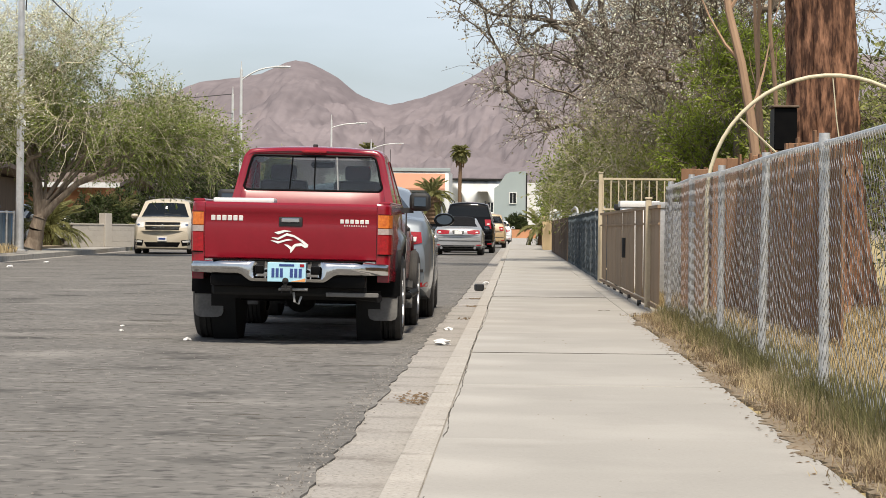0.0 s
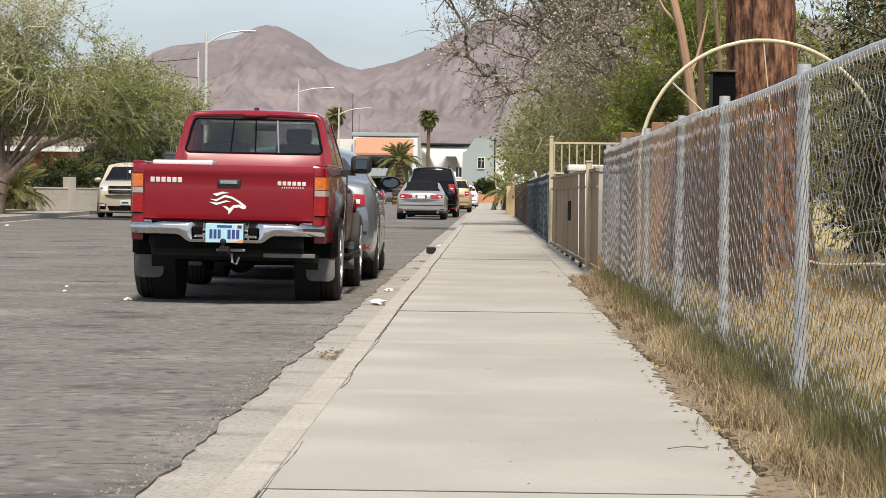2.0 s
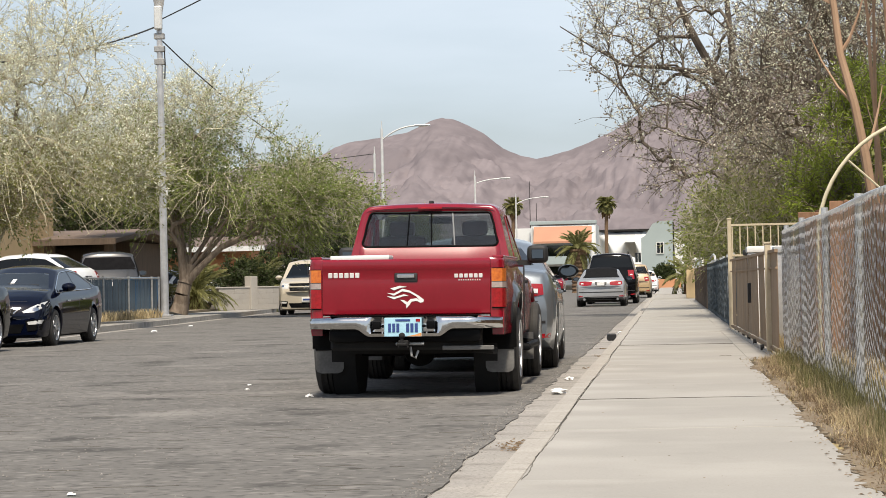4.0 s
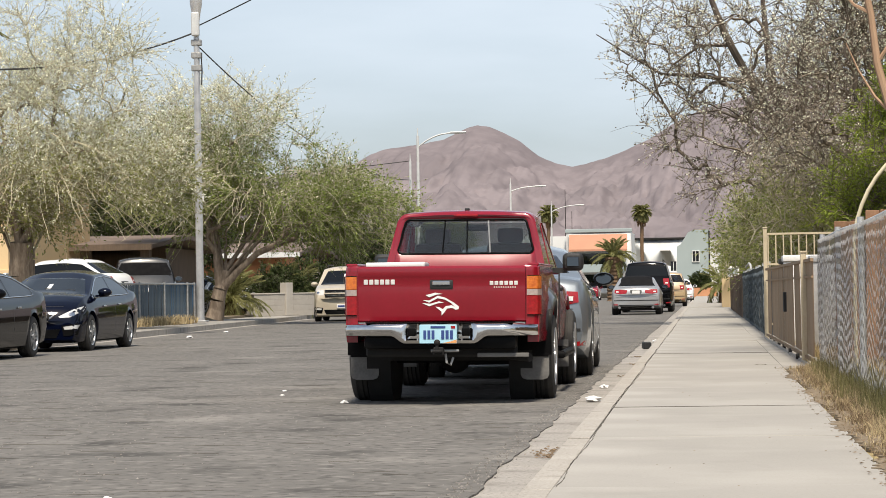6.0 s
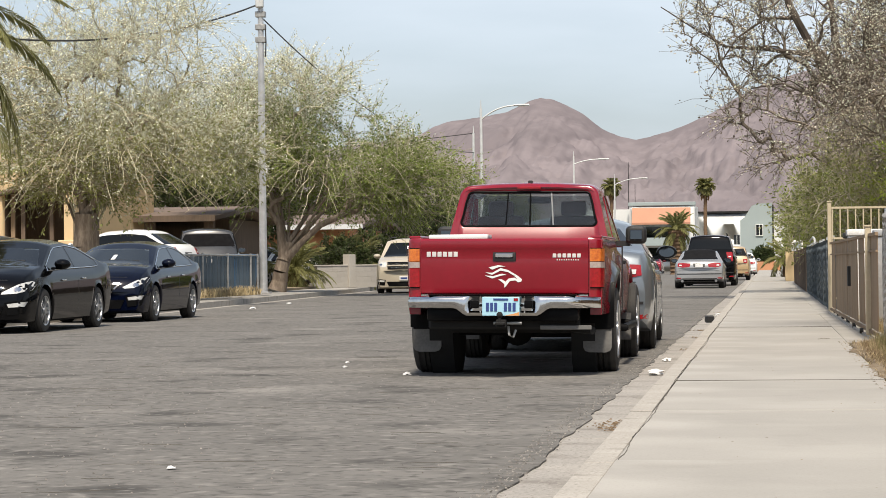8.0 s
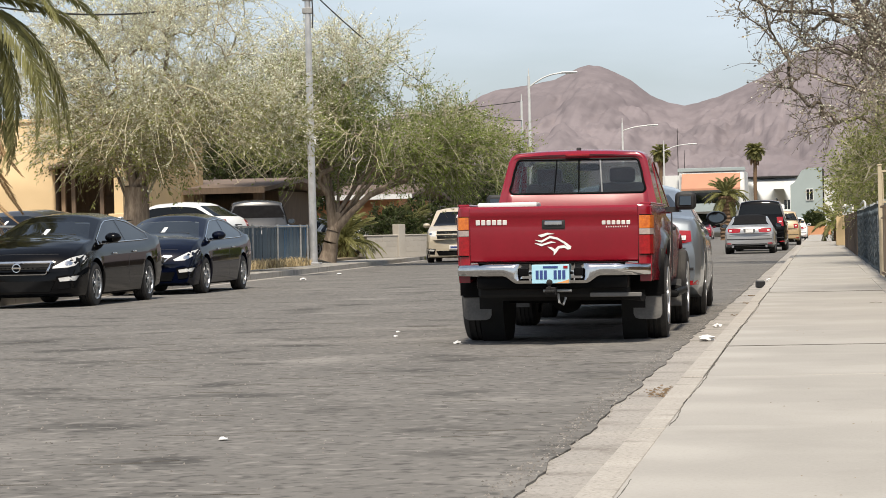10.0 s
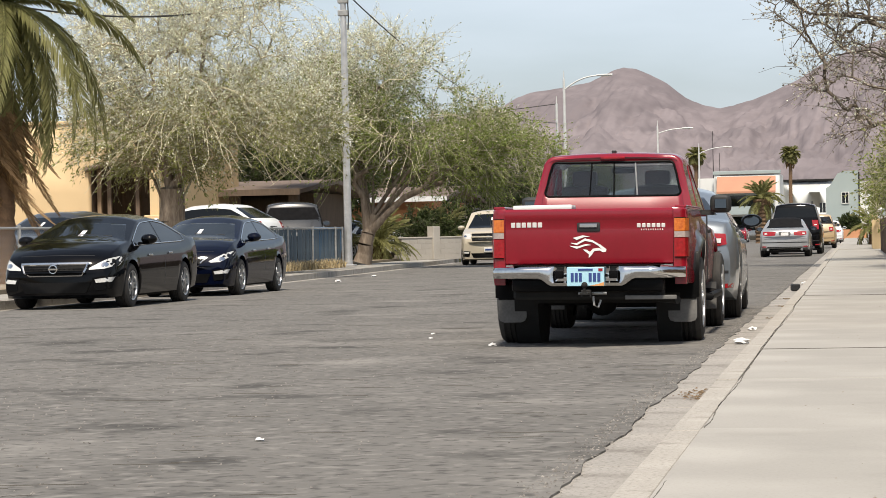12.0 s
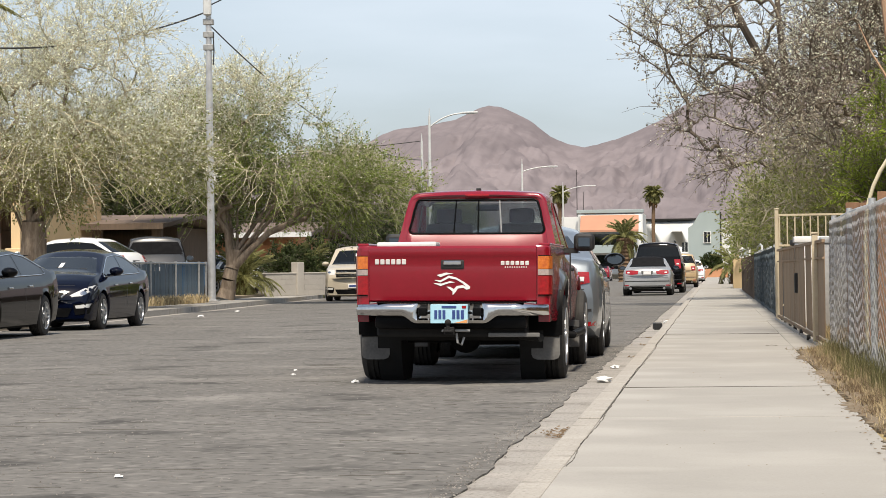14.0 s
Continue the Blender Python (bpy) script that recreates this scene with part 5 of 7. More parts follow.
car("sedan", "black saloon car facing the camera at the far kerb", "car", pose(-10.97, 33.5 + 4.86, 0, 0, 0, 180), M_BLACKP, L=4.86, W=1.79, H=1.41, r=0.33, belt=0.91, hood=0.97, deck=1.07, cab=(0.55, 1.5, 2.75, 3.75), axles=(1.05, 3.85), faces="front", grille="wide", trim=True)
car("sedan", "navy blue saloon car facing the camera at the far kerb", "car", pose(-10.98, 40.1 + 4.63, 0, 0, 0, 180), M_NAVY, L=4.63, W=1.74, H=1.43, r=0.325, belt=0.92, hood=0.97, deck=1.07, cab=(0.5, 1.4, 2.6, 3.6), axles=(0.98, 3.68), faces="front", glass=M_GLASS, trim=True)
car("suv", "beige full-size SUV facing the camera at the far kerb", "car", pose(-11.75, 78 + 5.1, 0, 0, 0, 184), M_BEIGEP, L=5.1, W=1.95, H=1.86, r=0.38, belt=1.15, hood=1.2, deck=1.2, cab=(0.08, 0.6, 3.0, 3.8), axles=(1.1, 4.1), faces="front", rails=True)
car("suv", "white compact SUV in the driveway", "car", pose(-15.15, 64, 0.24, 0, 0, 78), M_WHITEP, L=4.2, W=1.85, H=1.76, r=0.35, belt=1.22, hood=1.15, deck=1.27, cab=(0.10, 0.95, 2.3, 3.6), axles=(0.9, 3.55), lamps=(1.25, 1.02), one_light=True)
car("hatchback", "white car parked before the orange-brown house", "car", pose(-17.0, 91, 0.2, 0, 0, 150), M_WHITEP, L=4.3, W=1.78, H=1.5, cab=(0.12, 0.7, 2.6, 3.4), axles=(0.85, 3.5))
car("suv", "dark grey SUV in the driveway", "car", pose(-15.4, 67.2, 0.24, 0, 0, 14), M_DARKP, L=4.7, W=1.95, H=1.84, r=0.36, belt=1.1, hood=1.05, deck=1.12, cab=(0.06, 0.26, 2.9, 3.7), axles=(0.95, 3.8), glass=M_SOFTTOP)
car("sedan", "dark grey car behind the yard fence", "car", pose(-16.6, 54, 0.22, 0, 0, 170), M_DARKP, L=4.7, W=1.85, H=1.5, faces="front")

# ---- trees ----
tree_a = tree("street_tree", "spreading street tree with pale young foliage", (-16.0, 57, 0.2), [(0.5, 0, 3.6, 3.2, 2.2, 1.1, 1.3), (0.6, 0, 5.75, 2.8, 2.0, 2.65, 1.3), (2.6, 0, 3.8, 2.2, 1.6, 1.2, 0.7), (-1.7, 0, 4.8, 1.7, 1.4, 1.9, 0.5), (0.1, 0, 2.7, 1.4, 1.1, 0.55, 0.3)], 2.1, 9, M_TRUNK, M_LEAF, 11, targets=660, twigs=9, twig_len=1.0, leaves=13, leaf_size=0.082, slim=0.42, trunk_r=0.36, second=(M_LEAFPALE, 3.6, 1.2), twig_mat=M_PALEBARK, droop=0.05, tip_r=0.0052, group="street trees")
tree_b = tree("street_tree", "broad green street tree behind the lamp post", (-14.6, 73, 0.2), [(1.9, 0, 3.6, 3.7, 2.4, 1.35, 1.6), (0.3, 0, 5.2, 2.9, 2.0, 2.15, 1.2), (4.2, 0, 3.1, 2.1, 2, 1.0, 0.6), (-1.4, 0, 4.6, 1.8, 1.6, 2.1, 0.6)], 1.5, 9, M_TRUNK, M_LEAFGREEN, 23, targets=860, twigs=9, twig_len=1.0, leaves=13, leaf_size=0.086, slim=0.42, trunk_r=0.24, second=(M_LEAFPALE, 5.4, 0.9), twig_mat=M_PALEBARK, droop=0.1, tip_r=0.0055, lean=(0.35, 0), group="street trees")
boughs(tree_a, 60, 2.9, 4.6, 3.6, 81, (0.6, 0.0))
boughs(tree_b, 44, 2.9, 4.4, 4.0, 82, (1.4, 0.0))
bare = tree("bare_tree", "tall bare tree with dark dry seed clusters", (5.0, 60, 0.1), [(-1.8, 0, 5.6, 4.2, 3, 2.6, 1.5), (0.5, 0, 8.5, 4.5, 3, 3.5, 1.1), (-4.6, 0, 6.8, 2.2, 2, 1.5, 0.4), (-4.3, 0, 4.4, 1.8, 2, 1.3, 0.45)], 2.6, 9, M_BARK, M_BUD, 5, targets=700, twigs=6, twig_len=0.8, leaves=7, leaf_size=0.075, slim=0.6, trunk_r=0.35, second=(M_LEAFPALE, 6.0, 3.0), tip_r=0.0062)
for pts, r0, r1 in (([(0.0, -0.05), (-2.13, 3.22), (-2.36, 4.19), (-3.19, 5.61), (-3.93, 7.02), (-4.4, 8.29)], 0.19, 0.06),
        ([(-3.4, 5.89), (-4.57, 6.06), (-5.54, 6.15), (-6.37, 6.66), (-7.13, 7.17)], 0.06, 0.012),
        ([(-2.52, 4.48), (-2.88, 6.3), (-2.96, 7.27), (-3.04, 8.25)], 0.11, 0.05),
        ([(-2.25, 4.05), (-2.09, 5.86), (-1.96, 6.97), (-1.84, 8.22)], 0.13, 0.05),
        ([(-3.8, 6.81), (-4.56, 6.83), (-5.26, 6.35), (-5.97, 5.32)], 0.05, 0.01),
        ([(-2.39, 4.26), (-3.34, 4.84), (-4.17, 5.21), (-5.0, 5.09)], 0.05, 0.012)):
    part("limb", tube(bmesh.new(), [(x, random.uniform(-0.06, 0.06), z) for x, z in pts], list(np.linspace(r0, r1, len(pts))), 8), M_LIMB, bare, "dark bare limb")
tree("green_tree", "bright green shrub tree behind the gate", (3.5, 38, 0.1), [(-0.2, 0, 2.3, 1.0, 1.5, 1.2, 1), (0.0, 0, 3.3, 0.8, 1.2, 0.8, 0.6)], 1.2, 6, M_BARK, M_LEAFBRIGHT, 8, targets=300, twigs=7, twig_len=0.4, leaves=18, leaf_size=0.065, trunk_r=0.1, slim=0.3)

# ---- beside the pavement: gate, fences, yard ----
M_BROWNSHEET = mat("brown_sheet_metal", (0.33, 0.24, 0.16), (0.26, 0.19, 0.125), spec=0.12, rough=0.85, scale=1.5, fine=30, bump=0.1, rand=0.06)
M_CREAM = mat("cream_painted_steel", (0.52, 0.45, 0.32), (0.42, 0.35, 0.24), rough=0.55, scale=4, fine=40, bump=0.1)
M_BOARD = mat("weathered_board", (0.28, 0.165, 0.10), (0.18, 0.105, 0.065), spec=0.1, rough=0.9, scale=3, fine=30, bump=0.4, stretch=(6, 6, 0.6), rand=0.25)
M_DARKBOARD = mat("dark_brown_board", (0.16, 0.12, 0.09), (0.11, 0.085, 0.065), spec=0.1, rough=0.9, scale=3, fine=30, bump=0.4, stretch=(6, 6, 0.6), rand=0.15)
M_REDBARK = mat("red_brown_bark", (0.34, 0.18, 0.11), (0.06, 0.033, 0.024), rough=0.95, scale=7, fine=30, bump=1.0, stretch=(2.0, 2.0, 0.42), spec=0.1, mix=0.7)
M_SCREEN = mat("fence_screen", (0.10, 0.12, 0.13), (0.07, 0.085, 0.095), spec=0.1, rough=0.85, scale=3, fine=60, bump=0.1, rand=0.1)
M_BLUESCREEN = mat("blue_grey_slat", (0.09, 0.125, 0.15), (0.065, 0.09, 0.11), rough=0.7, scale=3, fine=60, bump=0.1, rand=0.15)
M_STUCCO = mat("beige_stucco", (0.62, 0.47, 0.28), (0.56, 0.42, 0.25), rough=0.95, scale=0.8, fine=60, bump=0.3, spec=0.1)
M_TERRA = mat("orange_stucco", (0.52, 0.27, 0.15), (0.44, 0.22, 0.12), rough=0.95, scale=0.8, fine=60, bump=0.2, spec=0.1)
M_SALMON = mat("salmon_roof", (0.46, 0.23, 0.145), (0.40, 0.20, 0.13), rough=0.9, scale=0.6, fine=20, bump=0.1)
M_PALEWALL = mat("white_stucco", (0.66, 0.67, 0.66), (0.58, 0.59, 0.58), rough=0.95, scale=0.4, fine=30, bump=0.1, spec=0.1)
M_GREYWALL = mat("grey_green_stucco", (0.33, 0.38, 0.38), (0.29, 0.34, 0.34), rough=0.95, scale=0.4, fine=30, bump=0.1, spec=0.1)
M_ROOF = mat("brown_shingle", (0.17, 0.125, 0.095), (0.11, 0.085, 0.07), rough=0.95, scale=2, fine=25, bump=0.4)
M_BLOCK = mat("concrete_block", (0.42, 0.39, 0.345), (0.34, 0.315, 0.275), rough=0.95, scale=1.5, fine=40, bump=0.3, spec=0.1, rand=0.03)
M_BIN = mat("blue_plastic", (0.03, 0.085, 0.17), (0.025, 0.07, 0.14), rough=0.5, scale=3, fine=30, bump=0.05)
M_LAMPGREY = mat("painted_lamp_steel", (0.60, 0.61, 0.60), (0.5, 0.51, 0.5), rough=0.5, metal=0.2, scale=4, fine=40, bump=0.03)
M_GALV = mat("bright_galvanised_steel", (0.60, 0.60, 0.60), (0.42, 0.42, 0.42), rough=0.36, metal=0.6, scale=5, fine=60, bump=0.03)
M_WOODPOLE = mat("grey_wood_pole", (0.36, 0.33, 0.30), (0.26, 0.24, 0.22), rough=0.95, scale=3, fine=30, bump=0.3, stretch=(3, 3, 0.3))
M_CABLE = mat("cable", (0.03, 0.03, 0.03), rough=0.7, bump=0.0)
M_PALMLEAF = leafmat("palm_leaflet", (0.27, 0.265, 0.11), (0.17, 0.17, 0.06), rand=0.3)
M_PALMDRY = leafmat("dry_palm_leaflet", (0.34, 0.22, 0.11), (0.24, 0.155, 0.08), rand=0.3)
M_PALMTRUNK = mat("palm_trunk_bark", (0.20, 0.13, 0.08), (0.11, 0.075, 0.05), rough=0.95, scale=8, fine=30, bump=1.0, spec=0.1)
M_PVC = mat("old_plastic_pipe", (0.62, 0.56, 0.40), (0.5, 0.45, 0.31), rough=0.6, scale=5, bump=0.05)
M_GRASS = leafmat("green_weed", (0.23, 0.205, 0.085), (0.14, 0.14, 0.055), rand=0.4)
M_STRAW = leafmat("dry_straw", (0.52, 0.42, 0.25), (0.36, 0.28, 0.155), rand=0.35)
M_RUSTLEAF = leafmat("fallen_leaf", (0.25, 0.175, 0.105), (0.14, 0.10, 0.06), rand=0.4)
M_PAPER = mat("litter_paper", (0.72, 0.71, 0.69), (0.55, 0.55, 0.54), rough=0.8, scale=25, bump=0.1)
M_SOIL = mat("soil_strip", (0.25, 0.205, 0.15), (0.15, 0.12, 0.085), rough=1.0, scale=3, fine=40, bump=0.6, spec=0.05)

# brown sheet-metal gate
gate = thing("sliding_gate", "brown sheet-metal sliding gate between cream posts", "gate", Matrix.Translation((1.47, 0, 0)))
first = None
n_panel = 9
for k in range(n_panel):
    ya = 23.95 + k * (36.5 - 23.95) / n_panel
    wd = (36.5 - 23.95) / n_panel
    at = pose(random.uniform(-0.008, 0.008) - 0.11 * k / n_panel, ya, 0, 0, random.uniform(-0.4, 0.4), random.uniform(-0.2, 0.2))
    if first is None:
        bm = bmesh.new()
        loft(bm, [[Vector((dx, y, 0.24)), Vector((dx + 0.004, y, 0.24)), Vector((dx + 0.004, y, 1.17)), Vector((dx, y, 1.17))] for y, dx in ((-0.02, 0), (0.03, -0.012), (wd / 2 - 0.02, -0.012), (wd / 2, 0.0), (wd / 2 + 0.02, -0.012), (wd - 0.03, -0.012), (wd + 0.02, 0))])
        first = part("sheet_panel", bm, M_BROWNSHEET, gate, smooth=0, at=at)
    else:
        again(first, gate, at)
for z in (0.21, 1.02, 1.185):
    part("gate_rail", tube(bmesh.new(), [(-0.015, 23.9, z), (-0.125, 36.6, z)], 0.022 if z != 1.02 else 0.014, 4), M_BROWNSHEET, gate)
part("latch_slot", B(-0.1, -0.055, 29.9, 30.03, 0.62, 0.86, bevel=0.005), M_PLASTIC, gate)
for y in (25.3, 36.75):
    top = 1.27 if y < 30 else 1.80
    bm = B(-0.060, 0.0, y - 0.035, y + 0.035, 0.1, top, bevel=0.006)
    box(bm, -0.068, 0.008, y - 0.043, y + 0.043, top, top + 0.02, bevel=0.004)
    part("gate_post", bm, M_CREAM, gate, at=Matrix.Translation((-0.10 * (y - 24) / 12.7, 0, 0)))
for y in (26.2, 28.4, 30.5, 32.5, 34.5, 36.2):
    part("gate_wheel", cyl(bmesh.new(), (-0.10, y, 0.185), (-0.06, y, 0.185), 0.03), M_RUBBER, gate)
part("gate_track", tube(bmesh.new(), [(-0.045, 23.9, 0.158), (-0.155, 37.0, 0.158)], 0.018, 4), M_STEEL, gate, "thin steel track on the concrete")

# cream picket screen behind the gate
pick = thing("picket_fence", "cream steel picket fence behind the sliding gate", "fence", Matrix.Translation((1.33, 37.0, 0)))
for z in (0.35, 1.25, 1.71):
    part("rail", B(0, 1.15, -0.015, 0.015, z, z + 0.03), M_CREAM, pick)
firstp = None
for k in range(10):
    at = Matrix.Translation((0.06 + 0.115 * k, 0, 0))
    if firstp is None:
        bm = B(-0.009, 0.009, -0.009, 0.009, 0.2, 1.73)
        firstp = part("picket", bm, M_CREAM, pick, at=at)
    else:
        again(firstp, pick, at)
# stored things behind the gate
for nm, lab, x, y, z0, sx, sy, sz, m in (("storage_box", "white plastic storage box behind the gate", 1.75, 33.5, 0.13, 0.5, 0.5, 1.22, M_WHITE), ("bucket", "dark plastic drum behind the gate", 1.72, 35.6, 0.13, 0.4, 0.4, 1.20, M_PLASTIC), ("cooler", "pale cool box on a pile behind the gate", 2.05, 31.0, 0.13, 0.6, 0.5, 1.18, M_PAPER)):
    bm = B(-sx / 2, sx / 2, -sy / 2, sy / 2, 0, sz * 0.93, bevel=0.03, seg=2)
    th = thing(nm, lab, nm.replace("_", " "), Matrix.Translation((x, y, z0)))
    part("body", bm, m, th)
    part("lid", B(-sx / 2 - 0.02, sx / 2 + 0.02, -sy / 2 - 0.02, sy / 2 + 0.02, sz * 0.93, sz, bevel=0.02, seg=2), m, th)

# screened chain-link and board fences further along
chain_link("chain_link_fence", "chain-link fence with dark screening further along", 1.42, 37.0, 60.5, [37.2, 40.2, 43.2, 46.2, 49.2, 52.2, 55.2, 58.2, 60.4], 0.16, 1.12, pitch=0.12, wire=0.0022, wire_mat=M_SCREEN)
scr = thing("fence_screen", "dark grey fabric screening tied to the chain-link fence", "screen", Matrix.Translation((1.45, 0, 0)))
firstp = None
for k in range(8):
    at = pose(random.uniform(0, 0.015), 37.0 + 2.93 * k, 0, 0, random.uniform(-0.5, 0.5), random.uniform(-0.3, 0.3))
    if firstp is None:
        bm = bmesh.new()
        loft(bm, [[Vector((0.015 * math.sin(y * 4), y, 0.18)), Vector((0.015 * math.sin(y * 4) + 0.004, y, 0.18)), Vector((0.004, y, 1.2 - 0.03 * math.sin(y * 2.2))), Vector((0, y, 1.2 - 0.03 * math.sin(y * 2.2)))] for y in np.linspace(0, 2.9, 14)])
        firstp = part("screen_panel", bm, M_SCREEN, scr, at=at)
    else:
        again(firstp, scr, at)


def board_fence(name, label, x, y0, y1, z0, h, wd, m, vary=0.0, group="", gap=0.006, skew=0.0):
    root = thing(name, label, "fence", Matrix.Translation((x, 0, z0)), group)
    bm = B(-0.01, 0.01, 0, wd - gap, 0, h, bevel=0.003)
    n = int((y1 - y0) / wd)
    f = None
    for k in range(n):
        at = pose(skew * k / max(n - 1, 1) + random.uniform(-0.004, 0.004), y0 + k * wd, random.uniform(-vary, 0) if vary else 0, random.uniform(-0.5, 0.5), random.uniform(-1, 1), 0)
        if f is None:
            f = part("board", bm, m, root, at=at, smooth=0)
        else:
            again(f, root, at)
    for z in (0.3, h - 0.35):
        part("rail", tube(bmesh.new(), [(0.035, y0, z), (0.035 + skew, y1, z)], 0.03, 4), m, root)
    return root


board_fence("board_fence", "dark brown board fence beside the pavement", 1.38, 61, 88, 0.14, 1.12, 0.2, M_DARKBOARD, group="board fences")
board_fence("board_fence", "reddish brown board fence near the corner", 1.34, 100, 122, 0.14, 1.15, 0.25, M_BOARD, group="board fences")
board_fence("board_fence", "weathered orange-brown board fence inside the yard", 2.35, 17.5, 30.5, 0.12, 1.60, 0.155, M_BOARD, vary=0.22, group="board fences", gap=0.02, skew=-0.15)
for y, h, m, lab in ((94, 1.25, M_STUCCO, "tan stucco gate pillar beside the pavement"), (97.5, 1.25, M_STUCCO, "tan stucco gate pillar beside the pavement"), (128, 1.15, M_PALEWALL, "white pillar beside the pavement")):
    th = thing("gate_pillar", lab, "pillar", Matrix.Translation((1.3, y, 0.13)), "gate pillars")
    part("shaft", B(-0.18, 0.18, -0.18, 0.18, 0, h, bevel=0.01), m, th)
    part("cap", B(-0.22, 0.22, -0.22, 0.22, h, h + 0.07, bevel=0.015), m, th)
rl = thing("white_gate", "curved white metal gate top beyond the screen fence", "gate", Matrix.Translation((1.5, 56, 0.13)))
part("gate_frame", tube(bmesh.new(), [(0, 0, 0), (0, 0, 1.15), (0.03, 2, 1.32), (0.03, 4, 1.38), (0, 6, 1.32), (0, 8, 1.15), (0, 8, 0)], 0.025, 6), M_LAMPGREY, rl)
f = None
for k in range(12):
    at = Matrix.Translation((0.01, 0.6 + k * 0.6, 0))
    if f is None:
        f = part("gate_bar", B(-0.01, 0.01, -0.01, 0.01, 0.1, 1.24), M_LAMPGREY, rl, at=at)
    else:
        again(f, rl, at)
for y in (80, 86):
    th = thing("letter_box", "white letter box on a post", "letter box", Matrix.Translation((1.42, y, 0.13)), "letter boxes")
    part("post", B(-0.04, 0.04, -0.04, 0.04, 0, 1.15), M_WHITE, th)
    part("box", B(-0.16, 0.16, -0.2, 0.2, 1.15, 1.48, bevel=0.04, seg=2), M_WHITE, th)
    part("box_door", B(-0.11, 0.11, -0.215, -0.2, 1.2, 1.42, bevel=0.01), M_GREYWALL, th)

bf = thing("board_fence", "row of uneven orange-brown boards across the yard", "fence", Matrix.Translation((1.72, 24.6, 0.12)), "board fences")
bmb = B(0, 0.135, -0.012, 0.012, 0, 1.66, bevel=0.004)
f = None
for k in range(9):
    at = pose(0.145 * k, random.uniform(-0.02, 0.02), -0.16 + 0.035 * k - random.uniform(0, 0.10), 0, random.uniform(-1.2, 1.2), 0)
    if f is None:
        f = part("board", bmb, M_BOARD, bf, at=at, smooth=0)
    else:
        again(f, bf, at)
for z in (0.4, 1.1):
    part("rail", B(-0.02, 1.35, 0.02, 0.06, z, z + 0.08), M_DARKBOARD, bf)

# big red-barked tree: fluted trunk
tk = thing("pine_tree", "massive tree with shaggy red-brown bark", "tree", Matrix.Translation((3.36, 26, 0.1)))
secs = []
for z in np.linspace(-0.05, 9.0, 200):
    r0 = 0.36 + 0.16 * math.exp(-z * 1.6) - 0.012 * z
    ring = []
    for k in range(110):
        a = 2 * math.pi * k / 110
        rr = r0 * (1 + 0.10 * noise.noise(Vector((math.cos(a) * 3.2, math.sin(a) * 3.2, z * 0.28))) + 0.15 * abs(noise.noise(Vector((math.cos(a) * 9, math.sin(a) * 9, z * 1.3)))) + 0.12 * abs(noise.noise(Vector((math.cos(a) * 22, math.sin(a) * 22, z * 4.2)))))
        ring.append(Vector((rr * math.cos(a) - 0.035 * z, rr * math.sin(a), z)))
    secs.append(ring)
part("trunk", loft(bmesh.new(), secs), M_REDBARK, tk, smooth=60)
for k in range(9):
    a = k * 2.4
    z = 5.5 + 0.4 * k
    p = Vector((-0.035 * z, 0, z))
    d = Vector((math.cos(a), math.sin(a), 0.25))
    part("limb", tube(bmesh.new(), [p, p + d * 0.8 + Vector((0, 0, 0.1)), p + d * 1.7, p + d * 2.6 + Vector((0, 0, -0.15))], [0.09, 0.06, 0.04, 0.015], 7), M_REDBARK, tk)
rng = np.random.default_rng(4)
nl = 9000
a = rng.uniform(0, 6.28, nl)
zz = rng.uniform(6.0, 11.0, nl)
rr = rng.uniform(0.3, 2.8, nl) * (1 - (zz - 6) / 9)
c = np.stack([rr * np.cos(a) - 0.3, rr * np.sin(a), zz], 1)
v, f4 = leaf_quads(c, rng.normal(0, 1, (nl, 3)) + np.array([0, 0, -0.4]), 0.16, 0.12, rng)
tagged(arrays("crown", v, f4, M_LEAFDARK, tk), kind="stuff")
bx = thing("nest_box", "black nest box hung on the big trunk", "box", Matrix.Translation((2.80, 25.3, 1.78)))
part("body", B(-0.115, 0.115, -0.12, 0.3, 0, 0.43, bevel=0.01), M_TRIM, bx)
part("lid", B(-0.135, 0.135, -0.15, 0.3, 0.431, 0.455, bevel=0.006), M_DARKBOARD, bx)

# slender pale stems
for x0, y0, x1, z1, r, lab in ((2.75, 25, 1.95, 4.6, 0.065, "slender tan leaning trunk"), (3.0, 27.5, 2.5, 5.5, 0.03, "thin tan sapling stem"), (2.7, 28, 2.9, 6, 0.028, "thin tan sapling stem"), (3.4, 30, 2.95, 6, 0.035, "thin tan sapling stem"), (4.3, 25, 4.35, 6, 0.04, "thin tan sapling stem"), (4.0, 30, 3.9, 6, 0.03, "thin tan sapling stem")):
    st = thing("sapling", lab, "tree", Matrix.Translation((x0, y0, 0.1)), "saplings behind the fence")
    n = 9
    pts = [((x1 - x0) * k / n + random.uniform(-0.03, 0.03), random.uniform(-0.04, 0.04), z1 * k / n) for k in range(n + 1)]
    part("stem", tube(bmesh.new(), pts, [r * (1 - 0.6 * k / n) for k in range(n + 1)], 8), M_PINKBARK, st)
    for k in range(4):
        p = Vector(pts[4 + k % 5])
        d = Vector((random.uniform(-1, 1), random.uniform(-0.6, 0.6), random.uniform(0.3, 1.0)))
        part("branch", tube(bmesh.new(), [p, p + d * 0.2, p + d * 0.4 + Vector((0, 0, 0.1)), p + d * 0.55 + Vector((0, 0, 0.25))], [r * 0.35, r * 0.25, r * 0.16, r * 0.08], 5), M_PINKBARK, st)

